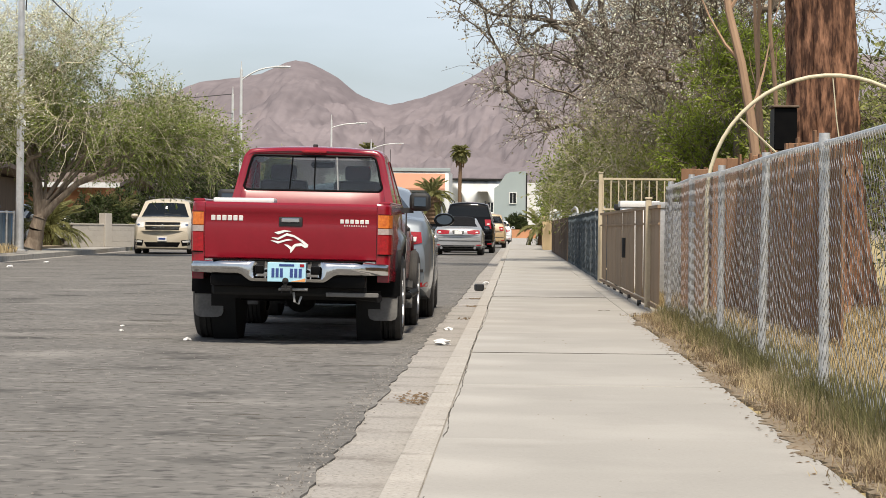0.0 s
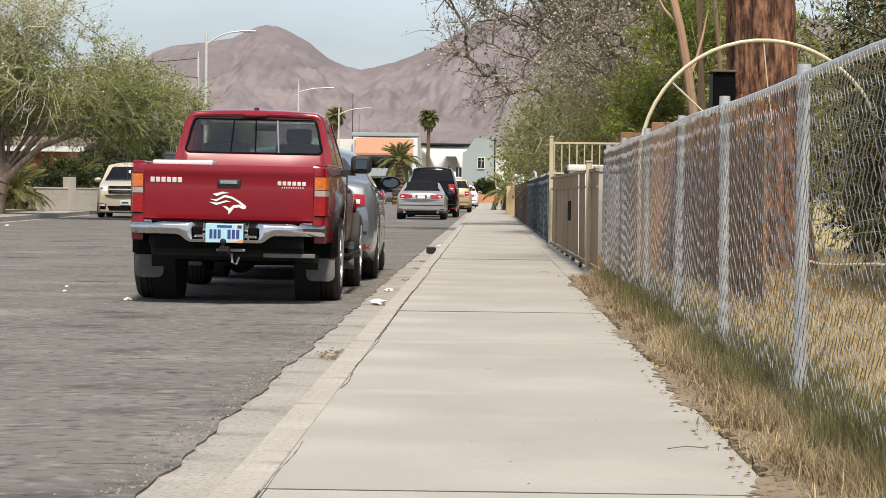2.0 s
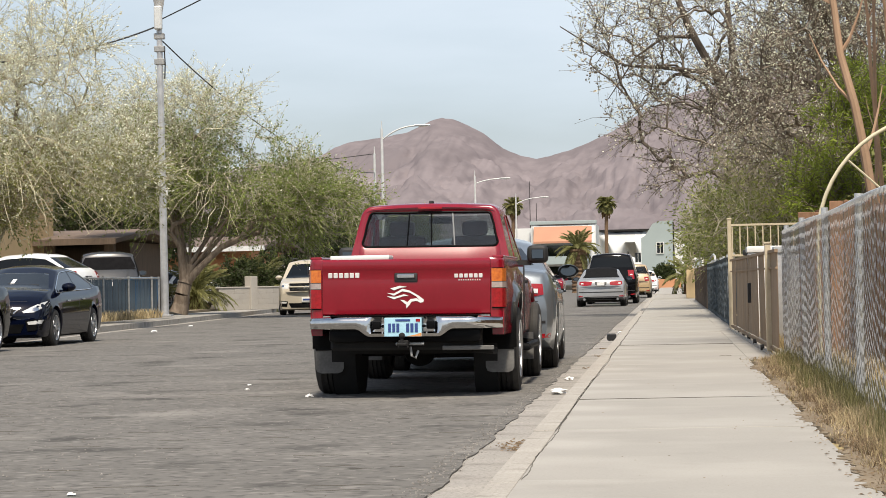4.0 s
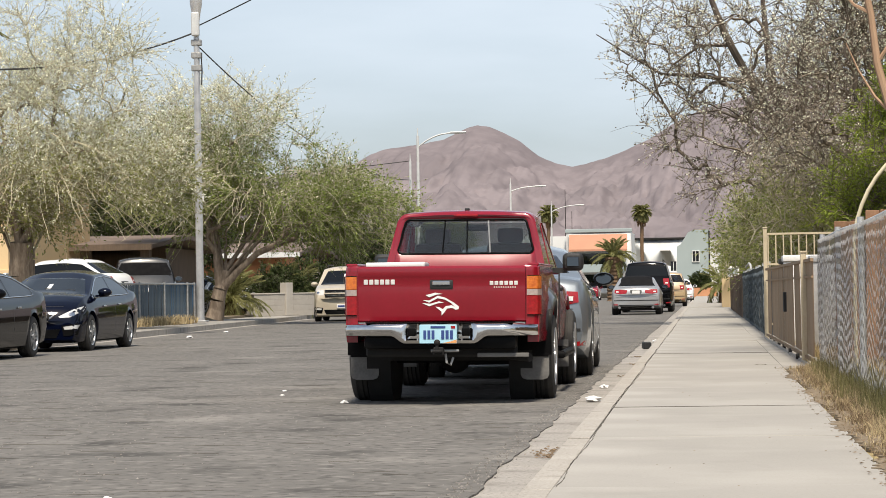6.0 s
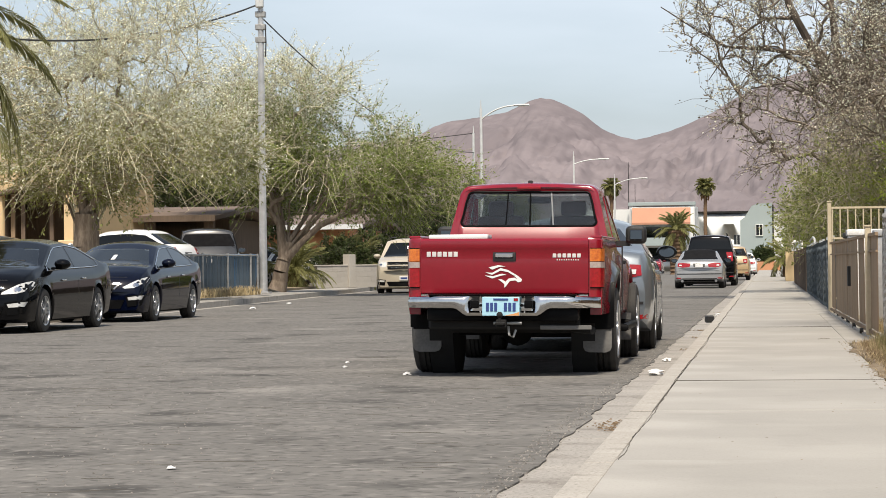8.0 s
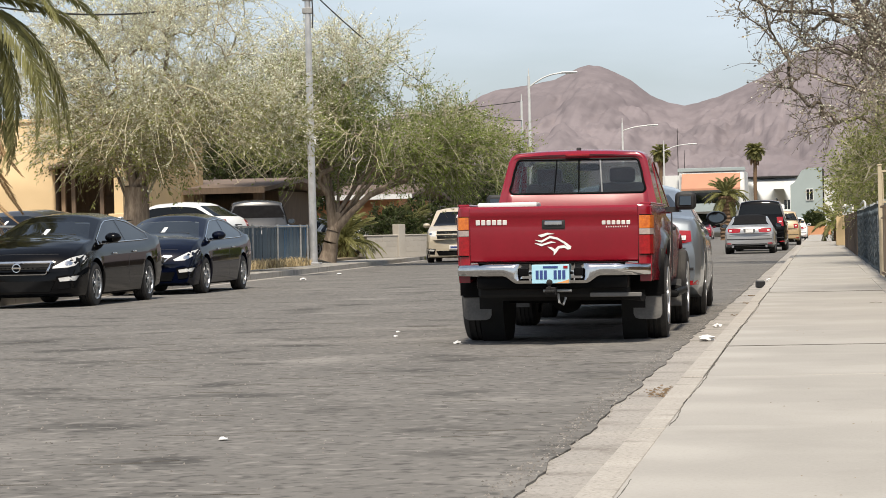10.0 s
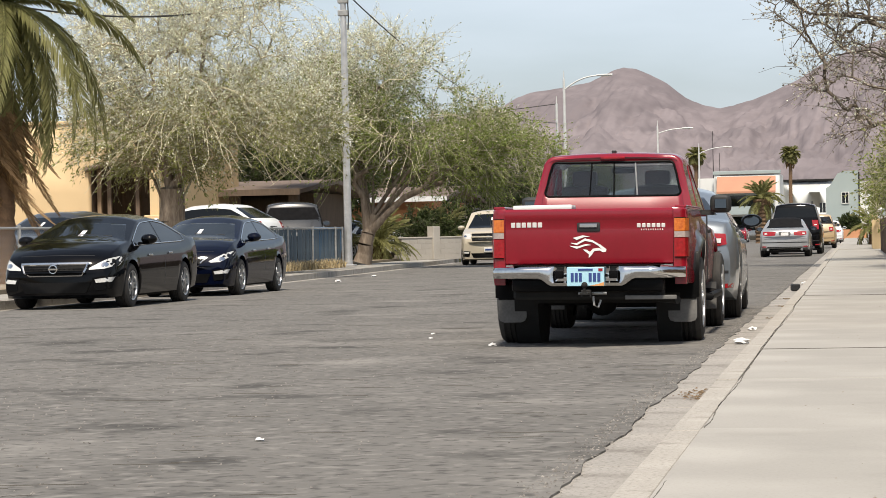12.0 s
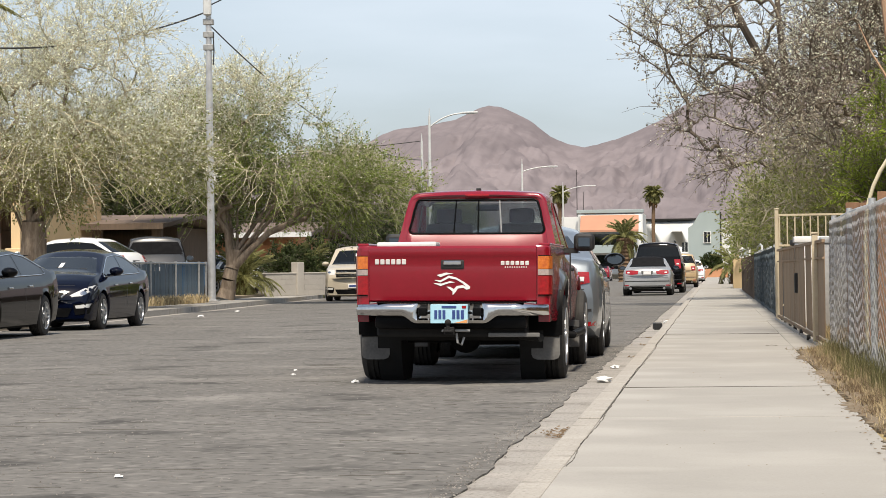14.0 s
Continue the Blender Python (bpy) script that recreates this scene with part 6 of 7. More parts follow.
# bent pipe hoop
hp = thing("hoop", "arched cream plastic pipe frame in the yard", "hoop", Matrix.Translation((2.72, 21.0, 0.1)))
arc = [(1.04 * math.cos(a), 0, 1.13 + 1.04 * math.sin(a)) for a in np.linspace(math.pi, 0, 26)]
part("pipe", tube(bmesh.new(), [(-1.04, 0, 0)] + arc + [(1.04, 0, 0)], 0.017, 10), M_PVC, hp)
part("brace", tube(bmesh.new(), [(-0.78, 0.0, 1.81), (-0.46, 0.05, 1.52)], 0.009, 6), M_PVC, hp)
part("cord", tube(bmesh.new(), [(0.0, 0, 2.17), (0.04, 0.02, 1.8), (0.09, 0.02, 1.45)], 0.006, 5), M_PVC, hp)

# greenery behind the fences
tree("shrub", "olive-green shrub behind the fences", (2.9, 50, 0.1), [(-0.2, 0, 2.2, 1.8, 4, 1.4, 1), (0.3, 3, 3.2, 1.8, 4, 1.1, 0.6)], 0.7, 7, M_BARK, M_LEAF, 31, targets=420, twigs=6, twig_len=0.6, leaves=12, leaf_size=0.08, second=(M_BUD, 3.0, 0.6), trunk_r=0.1, twig_mat=M_PALEBARK, group="shrubs")
tree("shrub", "olive-green shrub behind the fences", (2.6, 66, 0.1), [(-0.2, 0, 2.0, 1.7, 6, 1.3, 1), (0.3, 3, 2.8, 1.6, 4, 0.9, 0.5)], 0.7, 7, M_BARK, M_LEAF, 32, targets=420, twigs=6, twig_len=0.7, leaves=8, leaf_size=0.09, second=(M_LEAFGREEN, 2.3, 0.7), trunk_r=0.1, twig_mat=M_PALEBARK, group="shrubs")
tree("shrub", "bright green shrub behind the fences", (2.5, 96, 0.1), [(0, 0, 1.9, 1.4, 8, 1.4, 1)], 0.7, 7, M_BARK, M_LEAFBRIGHT, 33, targets=380, twigs=6, twig_len=0.7, leaves=12, leaf_size=0.13, trunk_r=0.1, group="shrubs")
tree("shrub", "dark shrub at the back of the dry yard", (5.6, 20, 0.1), [(0, 0, 1.6, 1.6, 6, 1.2, 1), (0.6, 4, 2.6, 1.6, 5, 1.0, 0.6)], 0.7, 7, M_BARK, M_LEAFDARK, 34, targets=520, twigs=6, twig_len=0.5, leaves=12, leaf_size=0.06, trunk_r=0.1, group="shrubs")
tree("shrub", "dark shrub at the back of the dry yard", (5.4, 33, 0.1), [(0, 0, 1.8, 2.2, 5, 1.5, 1)], 0.7, 7, M_BARK, M_LEAF, 35, targets=420, twigs=6, twig_len=0.5, leaves=12, leaf_size=0.07, trunk_r=0.1, group="shrubs")
tree("shrub", "dark overgrown shrub inside the fenced yard", (4.3, 19, 0.1), [(0, 0, 1.0, 0.9, 5, 0.9, 1), (0.3, 2, 2.2, 1.0, 5, 1.0, 0.9), (0.6, -4, 1.5, 0.9, 3, 1.2, 0.5)], 0.5, 7, M_BARK, M_LEAFDARK, 36, targets=620, twigs=7, twig_len=0.45, leaves=13, leaf_size=0.06, trunk_r=0.08, group="shrubs")
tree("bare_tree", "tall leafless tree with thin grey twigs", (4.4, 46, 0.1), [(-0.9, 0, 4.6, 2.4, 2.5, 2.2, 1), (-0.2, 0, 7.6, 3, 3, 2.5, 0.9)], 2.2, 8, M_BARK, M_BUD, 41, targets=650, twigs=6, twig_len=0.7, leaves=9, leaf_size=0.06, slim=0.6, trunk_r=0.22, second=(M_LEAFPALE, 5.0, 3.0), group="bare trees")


def blades(name, label, n, place, h, m, seed, wdt=0.008, lean=0.5):
    """Many grass blades as one mesh; place(rng, n) gives their feet."""
    rng = np.random.default_rng(seed)
    c = place(rng, n)
    hh = h * rng.uniform(0.35, 1.3, (n, 1))
    d = rng.normal(0, 1, (n, 3)) * lean
    d[:, 2] = 0
    side = unit(np.cross(d + 1e-3, np.array([0, 0, 1.0]))) * wdt * rng.uniform(0.5, 1.5, (n, 1))
    up = np.array([0, 0, 1.0])
    m1 = c + up * hh * 0.55 + d * hh * 0.35
    t1 = c + up * hh * 0.85 + d * hh * 1.0
    V = np.stack([c - side, c + side, m1 + side * 0.7, t1, m1 - side * 0.7], 1)
    b = np.arange(n)[:, None] * 5
    F = (b + np.array([[0, 1, 2, 4]])).tolist() + (b + np.array([[4, 2, 3]])).tolist()
    return tagged(arrays(name, V.reshape(-1, 3), F, m), label, "grass", kind="stuff")


def along_fence(x0, x1, y0, y1, z, clump=40, sd=0.12):
    def place(rng, n):
        cy = y0 + (y1 - y0) * rng.random(clump) ** 1.7
        cx = x0 + (x1 - x0) * rng.beta(3, 1.6, clump)
        k = rng.integers(0, clump, n)
        return np.stack([np.clip(cx[k] + rng.normal(0, sd * 0.7, n), x0 - 0.12, 9), cy[k] + rng.normal(0, sd * 1.6, n), np.full(n, z)], 1)
    return place


soil = strip("soil", "litter-strewn soil strip under the fence", M_SOIL, lambda y: 1.165 + 0.035 * math.sin(y * 1.7) + 0.02 * math.sin(y * 4.3 + 1) + random.uniform(-0.035, 0.035), lambda y: 1.75 + 0.06 * math.sin(y * 1.1), 0.1535, 0.06, ys=list(np.arange(-12, 3, 0.5)) + list(np.arange(3, 23.6, 0.05)))
strip("pavement", "concrete edging at the foot of the gate and fences", M_WALK, lambda y: 1.161, lambda y: 1.62, 0.149, 0.2, ys=[23.5, 40, 80, 130, 200])
blades("weeds", "green weeds along the foot of the fence", 38000, along_fence(1.30, 1.72, 3, 22.5, 0.13, 330, 0.06), 0.19, M_GRASS, 51, wdt=0.0016, lean=0.25)
blades("dry_weeds", "dry straw and weeds along the foot of the fence", 40000, along_fence(1.25, 1.66, 3, 23.4, 0.13, 420, 0.09), 0.12, M_STRAW, 52, wdt=0.0013, lean=0.4)
blades("fallen_leaves", "brown fallen leaf litter and stems at the edge of the pavement", 16000, along_fence(1.20, 1.44, 3, 23.4, 0.152, 380, 0.06), 0.045, M_RUSTLEAF, 56, wdt=0.002, lean=0.8)
blades("dry_weeds", "fallen straw spilling onto the pavement", 9000, along_fence(1.18, 1.44, 3, 23.4, 0.150, 300, 0.08), 0.04, M_STRAW, 53, wdt=0.002, lean=0.9)
blades("dry_grass", "yellow dry grass in the fenced yard", 90000, lambda rng, n: np.stack([rng.uniform(1.6, 6.5, n), 3 + 31 * rng.random(n) ** 1.4, np.full(n, 0.125)], 1), 0.13, M_STRAW, 54, wdt=0.003, lean=0.4)
blades("dry_grass", "yellow dry grass beside the street lamp", 2500, lambda rng, n: np.stack([rng.uniform(-13.5, -12.9, n) - 0.02, rng.uniform(48, 63, n), np.full(n, 0.2)], 1), 0.25, M_STRAW, 55, wdt=0.015)


# ---- palms ----
def frond_meshes(name, length, droop, leaflets, leaf_len, m, seed, width=0.022, fold=0.5):
    """One feather frond along +x, arching down."""
    rng = np.random.default_rng(seed)
    t = np.linspace(0, 1, leaflets)
    px = length * np.sin(t * (0.9 + droop * 0.35)) / (0.9 + droop * 0.35) * (1 - 0.12 * droop * t)
    pz = 0.35 * length * t * (1 - t) * (1.2 - droop) - droop * 0.75 * length * t ** 2
    P = np.stack([px, 0 * t, pz], 1)
    T = unit(np.gradient(P, axis=0))
    V, F = [], []
    for s in (1, -1):
        ll = leaf_len * np.clip(np.sin(np.pi * (0.12 + 0.83 * t)), 0.15, 1) * rng.uniform(0.85, 1.1, leaflets)
        out = unit(T * 1.1 + np.array([0, s, 0]) * 0.9 + np.array([0, 0, -fold]) + rng.normal(0, 0.1, (leaflets, 3)))
        tip = P + out * ll[:, None] + np.array([0, 0, -0.15]) * ll[:, None]
        mid = P + out * ll[:, None] * 0.5 + np.array([0, 0, 0.01])
        w = T * width
        base = sum(len(q) for q in V)
        q = np.stack([P - w * 0.5, mid - w, tip, mid + w], 1).reshape(-1, 3)
        V.append(q)
        F.append(np.arange(leaflets * 4).reshape(-1, 4) + base)
    v2, f2 = frustums(P[:-1], P[1:], np.linspace(0.022, 0.006, leaflets - 1), np.linspace(0.02, 0.004, leaflets - 1), 4)
    F.append(f2 + sum(len(q) for q in V))
    V.append(v2)
    me = bpy.data.meshes.new(name)
    me.from_pydata(np.concatenate(V).tolist(), [], np.concatenate(F).tolist())
    me.materials.append(m)
    return me


def palm(name, label, base, h, r, fl, leaf_len, green, dry, seed, leaflets=46, width=0.022, top_r=None, low=-30, hang=(15, 40), skirt=0.4):
    rng = random.Random(seed)
    root = thing(name, label, "palm tree", Matrix.Translation(base), "palm trees")
    bm = bmesh.new()
    pts, rs = [], []
    n = max(6, int(h / 0.14))
    for k in range(n + 1):
        z = h * k / n
        pts.append((0.03 * math.sin(z), 0.02 * math.cos(z * 1.3), z))
        rs.append((r + ((top_r or r) - r) * k / n) * (1.0 if k % 2 else 1.13))
    part("trunk", tube(bm, pts, rs, 14), M_PALMTRUNK, root)
    g = [frond_meshes("frond", fl, d, leaflets, leaf_len, M_PALMLEAF, seed + i, width, 0.3) for i, d in enumerate((0.2, 0.55, 0.95))]
    dr = [frond_meshes("dry_frond", fl * 0.8, 1.3, leaflets, leaf_len * 0.7, M_PALMDRY, seed + 9, width, 0.9)]
    for k in range(green):
        e = 75 - (75 - low) * (k / green) + rng.uniform(-8, 8)
        me = g[0] if e > 40 else (g[1] if e > 0 else g[2])
        o = new("frond", me)
        o.parent = root
        o.matrix_basis = pose(0, 0, h, 0, 0, k * 137.5 + rng.uniform(-9, 9)) @ pose(0.1, 0, 0, rng.uniform(-20, 20), -e, 0)
    for k in range(dry):
        o = new("dry_frond", dr[0])
        o.parent = root
        o["label"] = "brown dead frond"
        o.matrix_basis = pose(0, 0, h - 0.15 - skirt * rng.random(), 0, 0, k * 97 + rng.uniform(-15, 15)) @ pose(0.1, 0, 0, rng.uniform(-25, 25), rng.uniform(*hang), 0)
    return root


palm("date_palm", "large date palm with drooping green and dead brown fronds", (-15.78, 44.5, 0.2), 5.45, 0.22, 3.5, 0.50, 58, 26, 61, leaflets=84, width=0.042, low=-58, hang=(42, 66), skirt=1.7)
palm("date_palm", "squat date palm in front of the far buildings", (-6.25, 180, 0), 3.3, 0.52, 2.0, 0.5, 36, 6, 62, leaflets=26, width=0.07, top_r=0.62)
palm("fan_palm", "tall thin palm far down the street", (-5.25, 225, 0), 8.0, 0.16, 1.0, 0.5, 40, 10, 63, leaflets=16, width=0.09)
palm("fan_palm", "tall thin palm far down the street", (-14.0, 225, 0), 8.1, 0.16, 1.0, 0.5, 40, 10, 64, leaflets=16, width=0.09)
palm("palm_shrub", "bushy green palm shrub beside the low wall", (-16.1, 83, 0.2), 0.5, 0.18, 1.7, 0.4, 40, 5, 65, leaflets=30, width=0.035)
palm("palm_shrub", "bushy green palm shrub beside the low wall", (-14.9, 89, 0.2), 0.6, 0.18, 1.8, 0.4, 40, 5, 66, leaflets=30, width=0.035)
palm("palm_shrub", "low palm shrub beside the pavement", (1.3, 120, 0.1), 0.9, 0.15, 1.4, 0.4, 26, 2, 67, leaflets=24, width=0.05)


# ---- lamp posts and cables ----
def street_lamp(label, x, y, h, arm, r=0.09, z0=0.15, head=True, m=None, rise=0.5):
    m = m or M_LAMPGREY
    th = thing("street_lamp", label, "street lamp", Matrix.Translation((x, y, z0)), "street lamps")
    bm = bmesh.new()
    cyl(bm, (0, 0, 0), (0, 0, h), r, r * 0.62, seg=16)
    part("pole", bm, m, th)
    part("base_plate", B(-0.2, 0.2, -0.2, 0.2, 0, 0.05, bevel=0.01), m, th)
    part("pole_cap", cyl(bmesh.new(), (0, 0, h), (0, 0, h + 0.35), 0.03, 0.015, 8), m, th)
    if head:
        pts = [(arm * f, 0, h - 0.5 + rise * (1.0 - (1 - f) ** 2.2)) for f in np.linspace(0, 1, 10)]
        part("arm", tube(bmesh.new(), pts, 0.035, 8), m, th)
        bm = bmesh.new()
        e = pts[-1]
        loft(bm, [[Vector((e[0] + u, s * 1.0, e[2] + q)) for s, q in ((-0.08 * k, -0.03), (0.08 * k, -0.03), (0.11 * k, 0.02), (0.06 * k, 0.06), (-0.06 * k, 0.06), (-0.11 * k, 0.02))] for u, k in ((-0.1, 0.4), (0.05, 0.9), (0.35, 1.1), (0.6, 0.5))])
        lh = part("lamp_head", bm, m, th)
        part("lens", B(e[0] + 0.08, e[0] + 0.42, -0.07, 0.07, e[2] - 0.05, e[2] - 0.032, bevel=0.01), M_CLEAR, lh)
    return th


lamp = street_lamp("galvanised street lamp post with power cables", -13.32, 65, 9.8, 2.35, r=0.115, z0=0.2, m=M_GALV, head=False)
sl = bmesh.new()
tube(sl, [(0, 0, 8.22), (0, 0, 8.45), (0, 0, 8.75), (0, 0, 9.3), (0, 0, 9.75)], [0.085, 0.115, 0.17, 0.175, 0.16], 18)
part("sleeve", sl, M_GALV, lamp, "wide steel sleeve above the arm")
part("conduit", tube(bmesh.new(), [(0.13, -0.03, 6.5), (0.15, -0.03, 6.9), (0.13, -0.03, 7.4)], 0.02, 6), M_CABLE, lamp)
for z in (6.9, 7.25, 7.6):
    part("bracket", B(-0.14, 0.14, -0.1, 0.1, z, z + 0.16, bevel=0.015), M_STEEL, lamp)
part("transformer_box", B(-0.11, 0.11, -0.2, -0.06, 7.85, 8.5, bevel=0.03), M_LAMPGREY, lamp)
part("sign_plate", B(0.10, 0.14, -0.03, 0.03, 3.3, 3.55, bevel=0.005), M_WHITE, lamp)
street_lamp("pale street lamp further down the street", -12.0, 105, 7.65, 1.55, m=M_LAMPGREY, rise=0.6)
street_lamp("pale pole beside the street lamp", -13.2, 112, 6.95, 1, head=False)
street_lamp("pale street lamp far down the street", -11.93, 155, 7.7, 1.7, rise=0.3)
street_lamp("pale street lamp at the end of the street", -11.5, 190, 7.6, 2.0, z0=0.0)
mast = thing("radio_mast", "thin dark radio mast far behind the buildings", "mast", Matrix.Translation((-14.5, 262, 0)))
part("pole", cyl(bmesh.new(), (0, 0, 0), (0, 0, 11.9), 0.09, 0.03, 6), M_UNDER, mast)
part("pole", cyl(bmesh.new(), (0.7, 0, 0), (0.7, 0, 9.5), 0.06, 0.03, 6), M_UNDER, mast)


def cable(label, a, b, sag, r=0.018):
    a, b = Vector(a), Vector(b)
    pts = [a.lerp(b, f) - Vector((0, 0, sag * 4 * f * (1 - f))) for f in np.linspace(0, 1, 22)]
    return tagged(part("cable", tube(bmesh.new(), pts, r, 6), M_CABLE), label, "cable", "overhead cables")


cable("black overhead cable from the lamp post to the house", (-13.4, 65, 8.15), (-17.8, 48, 6.2), 0.72, 0.022)
cable("black overhead cable from the lamp post down the street", (-13.25, 65.05, 7.75), (-13.2, 112, 6.2), 0.9)
cable("black overhead cable from the lamp post across the street", (-13.25, 65, 8.35), (4.0, 62, 17.0), 0.4)
cable("black overhead cable crossing to the far pole", (-13.2, 112, 7.1), (-40, 116, 6.6), 0.5)

# ---- far side of the street ----
fx = thing("yard_fence", "chain-link yard fence with blue-grey slats", "fence", Matrix.Translation((-13.62, 0, 0.22)))
bm = B(-0.004, 0.004, 0, 0.075, 0.05, 1.0)
f = None
for k in range(100):
    y = 57.2 + 0.082 * k
    at = pose(random.uniform(-0.006, 0.006), y, random.uniform(-0.01, 0.01), random.uniform(-1, 1), 0, random.uniform(-12, 12))
    if f is None:
        f = part("slat", bm, M_BLUESCREEN, fx, at=at)
    else:
        again(f, fx, at)
bm = cyl(bmesh.new(), (0, 0, 0), (0, 0, 1.08), 0.03, seg=10)
f = None
for y in list(np.arange(31, 66, 2.8)) + [65.5]:
    at = Matrix.Translation((0.03, y, 0))
    if f is None:
        f = part("post", bm, M_STEEL, fx, at=at)
    else:
        again(f, fx, at)
part("top_rail", cyl(bmesh.new(), (0.02, 31, 1.03), (0.02, 65.5, 1.03), 0.022, seg=8), M_STEEL, fx)
cols = int((57 - 31) / 0.12)
k, j = np.arange(cols)[:, None], np.arange(18)[None, :]
V = np.stack([0.02 + 0 * (k + j), 31 + k * 0.12 + np.where(j % 2 == 0, 0, 0.12), 0.03 + j * 0.057 + 0 * k], -1).astype(float)
v, f = frustums(V[:, :-1].reshape(-1, 3), V[:, 1:].reshape(-1, 3), np.full(cols * 17, 0.004), np.full(cols * 17, 0.004), 3)
tagged(arrays("wire_mesh", v, f, M_WIRE, fx), kind="stuff")
for x, y in ((-14.0, 64.6), (-14.05, 66.2)):
    wb = thing("wheelie_bin", "blue wheeled bin behind the yard fence", "bin", pose(x, y, 0.22, 0, 0, 15), "wheeled bins")
    bm = bmesh.new()
    loft(bm, [[Vector((s * w, t * w * 1.1, z)) for s, t in ((-1, -1), (1, -1), (1, 1), (-1, 1))] for z, w in ((0.06, 0.22), (0.5, 0.26), (0.98, 0.30))])
    part("body", bm, M_BIN, wb)
    part("lid", B(-0.33, 0.33, -0.36, 0.36, 0.98, 1.07, bevel=0.03, seg=2), M_BIN, wb)
    for s in (1, -1):
        part("wheel", cyl(bmesh.new(), (s * 0.24, 0.28, 0.1), (s * 0.29, 0.28, 0.1), 0.1), M_RUBBER, wb)


def wall_piece(bm, x0, x1, y0, y1, z0, z1, holes=()):
    """A wall in the x direction with rectangular holes (x0, x1, z0, z1)."""
    xs = sorted({x0, x1, *[h[0] for h in holes], *[h[1] for h in holes]})
    zs = sorted({z0, z1, *[h[2] for h in holes], *[h[3] for h in holes]})
    for a, b in zip(xs, xs[1:]):
        for c, d in zip(zs, zs[1:]):
            if not any(h[0] <= a and b <= h[1] and h[2] <= c and d <= h[3] for h in holes):
                box(bm, a, b, y0, y1, c, d)
    return bm


def window(root, x0, x1, y, z0, z1, frame=M_WHITE):
    w = part("window", B(x0, x1, y + 0.06, y + 0.08, z0, z1), M_GLASS, root)
    for q in ((x0, x1, z0 - 0.05, z0), (x0, x1, z1, z1 + 0.05), (x0 - 0.05, x0, z0 - 0.05, z1 + 0.05), (x1, x1 + 0.05, z0 - 0.05, z1 + 0.05), ((x0 + x1) / 2 - 0.02, (x0 + x1) / 2 + 0.02, z0, z1)):
        part("window_frame", B(q[0], q[1], y - 0.02, y + 0.1, q[2], q[3]), frame, w)
    return w


# beige house with an arched dark porch
hs = thing("house", "beige stucco house with a dark arched porch", "house", Matrix.Translation((-19.0, 66, 0.2)), "houses")
part("wall", wall_piece(bmesh.new(), -12, -2.08, 0, 0.3, 0, 4.2, [(-8, -6, 0.9, 2.2)]), M_STUCCO, hs)
part("wall", B(-0.26, 0.0, 0, 0.3, 0, 4.2), M_STUCCO, hs)
hd = bmesh.new()
loft(hd, [[Vector((x, 0, 2.86 + 0.16 * (1 - ((x + 1.17) / 0.91) ** 2))), Vector((x, 0.3, 2.86 + 0.16 * (1 - ((x + 1.17) / 0.91) ** 2))), Vector((x, 0.3, 4.2)), Vector((x, 0, 4.2))] for x in np.linspace(-2.08, -0.26, 15)])
part("wall", hd, M_STUCCO, hs, smooth=0)
part("wall", B(-0.3, 0.0, 0.3, 9, 0, 4.2), M_STUCCO, hs)
part("wall", B(-12, -11.7, 0.3, 9, 0, 4.2), M_STUCCO, hs)
part("wall", B(-11.7, -0.3, 8.7, 9, 0, 4.2), M_STUCCO, hs)
part("roof", B(-11.7, -0.3, 0.3, 8.7, 3.7, 3.9), M_ROOF, hs)
part("parapet_cap", B(-12.06, 0.06, -0.06, 0.36, 4.2, 4.3, bevel=0.02), M_STUCCO, hs)
window(hs, -8, -6, 0.05, 0.9, 2.2)
ar = bmesh.new()
tube(ar, [(x, -0.05, 2.88 + 0.16 * (1 - ((x + 1.17) / 0.95) ** 2)) for x in np.linspace(-2.14, -0.2, 13)], 0.07, 8)
part("arch_trim", ar, M_DARKBOARD, hs, "dark wooden trim along the arch")
pc = bmesh.new()
box(pc, -2.2, -2.08, 0.3, 2.4, 0, 3.1)
box(pc, -0.26, -0.14, 0.31, 2.4, 0, 3.1)
box(pc, -2.2, -0.14, 2.4, 2.55, 0, 3.1)
box(pc, -2.2, -0.14, 0.31, 2.55, 3.1, 3.2)
part("porch_lining", pc, M_DARKBOARD, hs)
dr_ = part("door", B(-1.5, -0.62, 2.34, 2.398, 0, 2.1, bevel=0.01), M_DARKBOARD, hs)
part("door_handle", cyl(bmesh.new(), (-0.72, 2.28, 1.0), (-0.72, 2.34, 1.0), 0.03, seg=10), M_CHROME, dr_)
for x in (-1.92, -1.62, -0.78):
    part("porch_post", B(x - 0.06, x + 0.06, 0.5, 0.62, 0, 2.9, bevel=0.01), M_DARKBOARD if x > -1.7 else M_BROWNSHEET, hs)
for q in ((-0.30, 0.17, -0.22, -0.005, 0, 1.42), (-0.36, 0.23, -0.28, 0.02, 1.42, 1.55)):
    part("pilaster" if q[5] < 1.5 else "pilaster_cap", B(*q, bevel=0.015), M_STUCCO, hs)
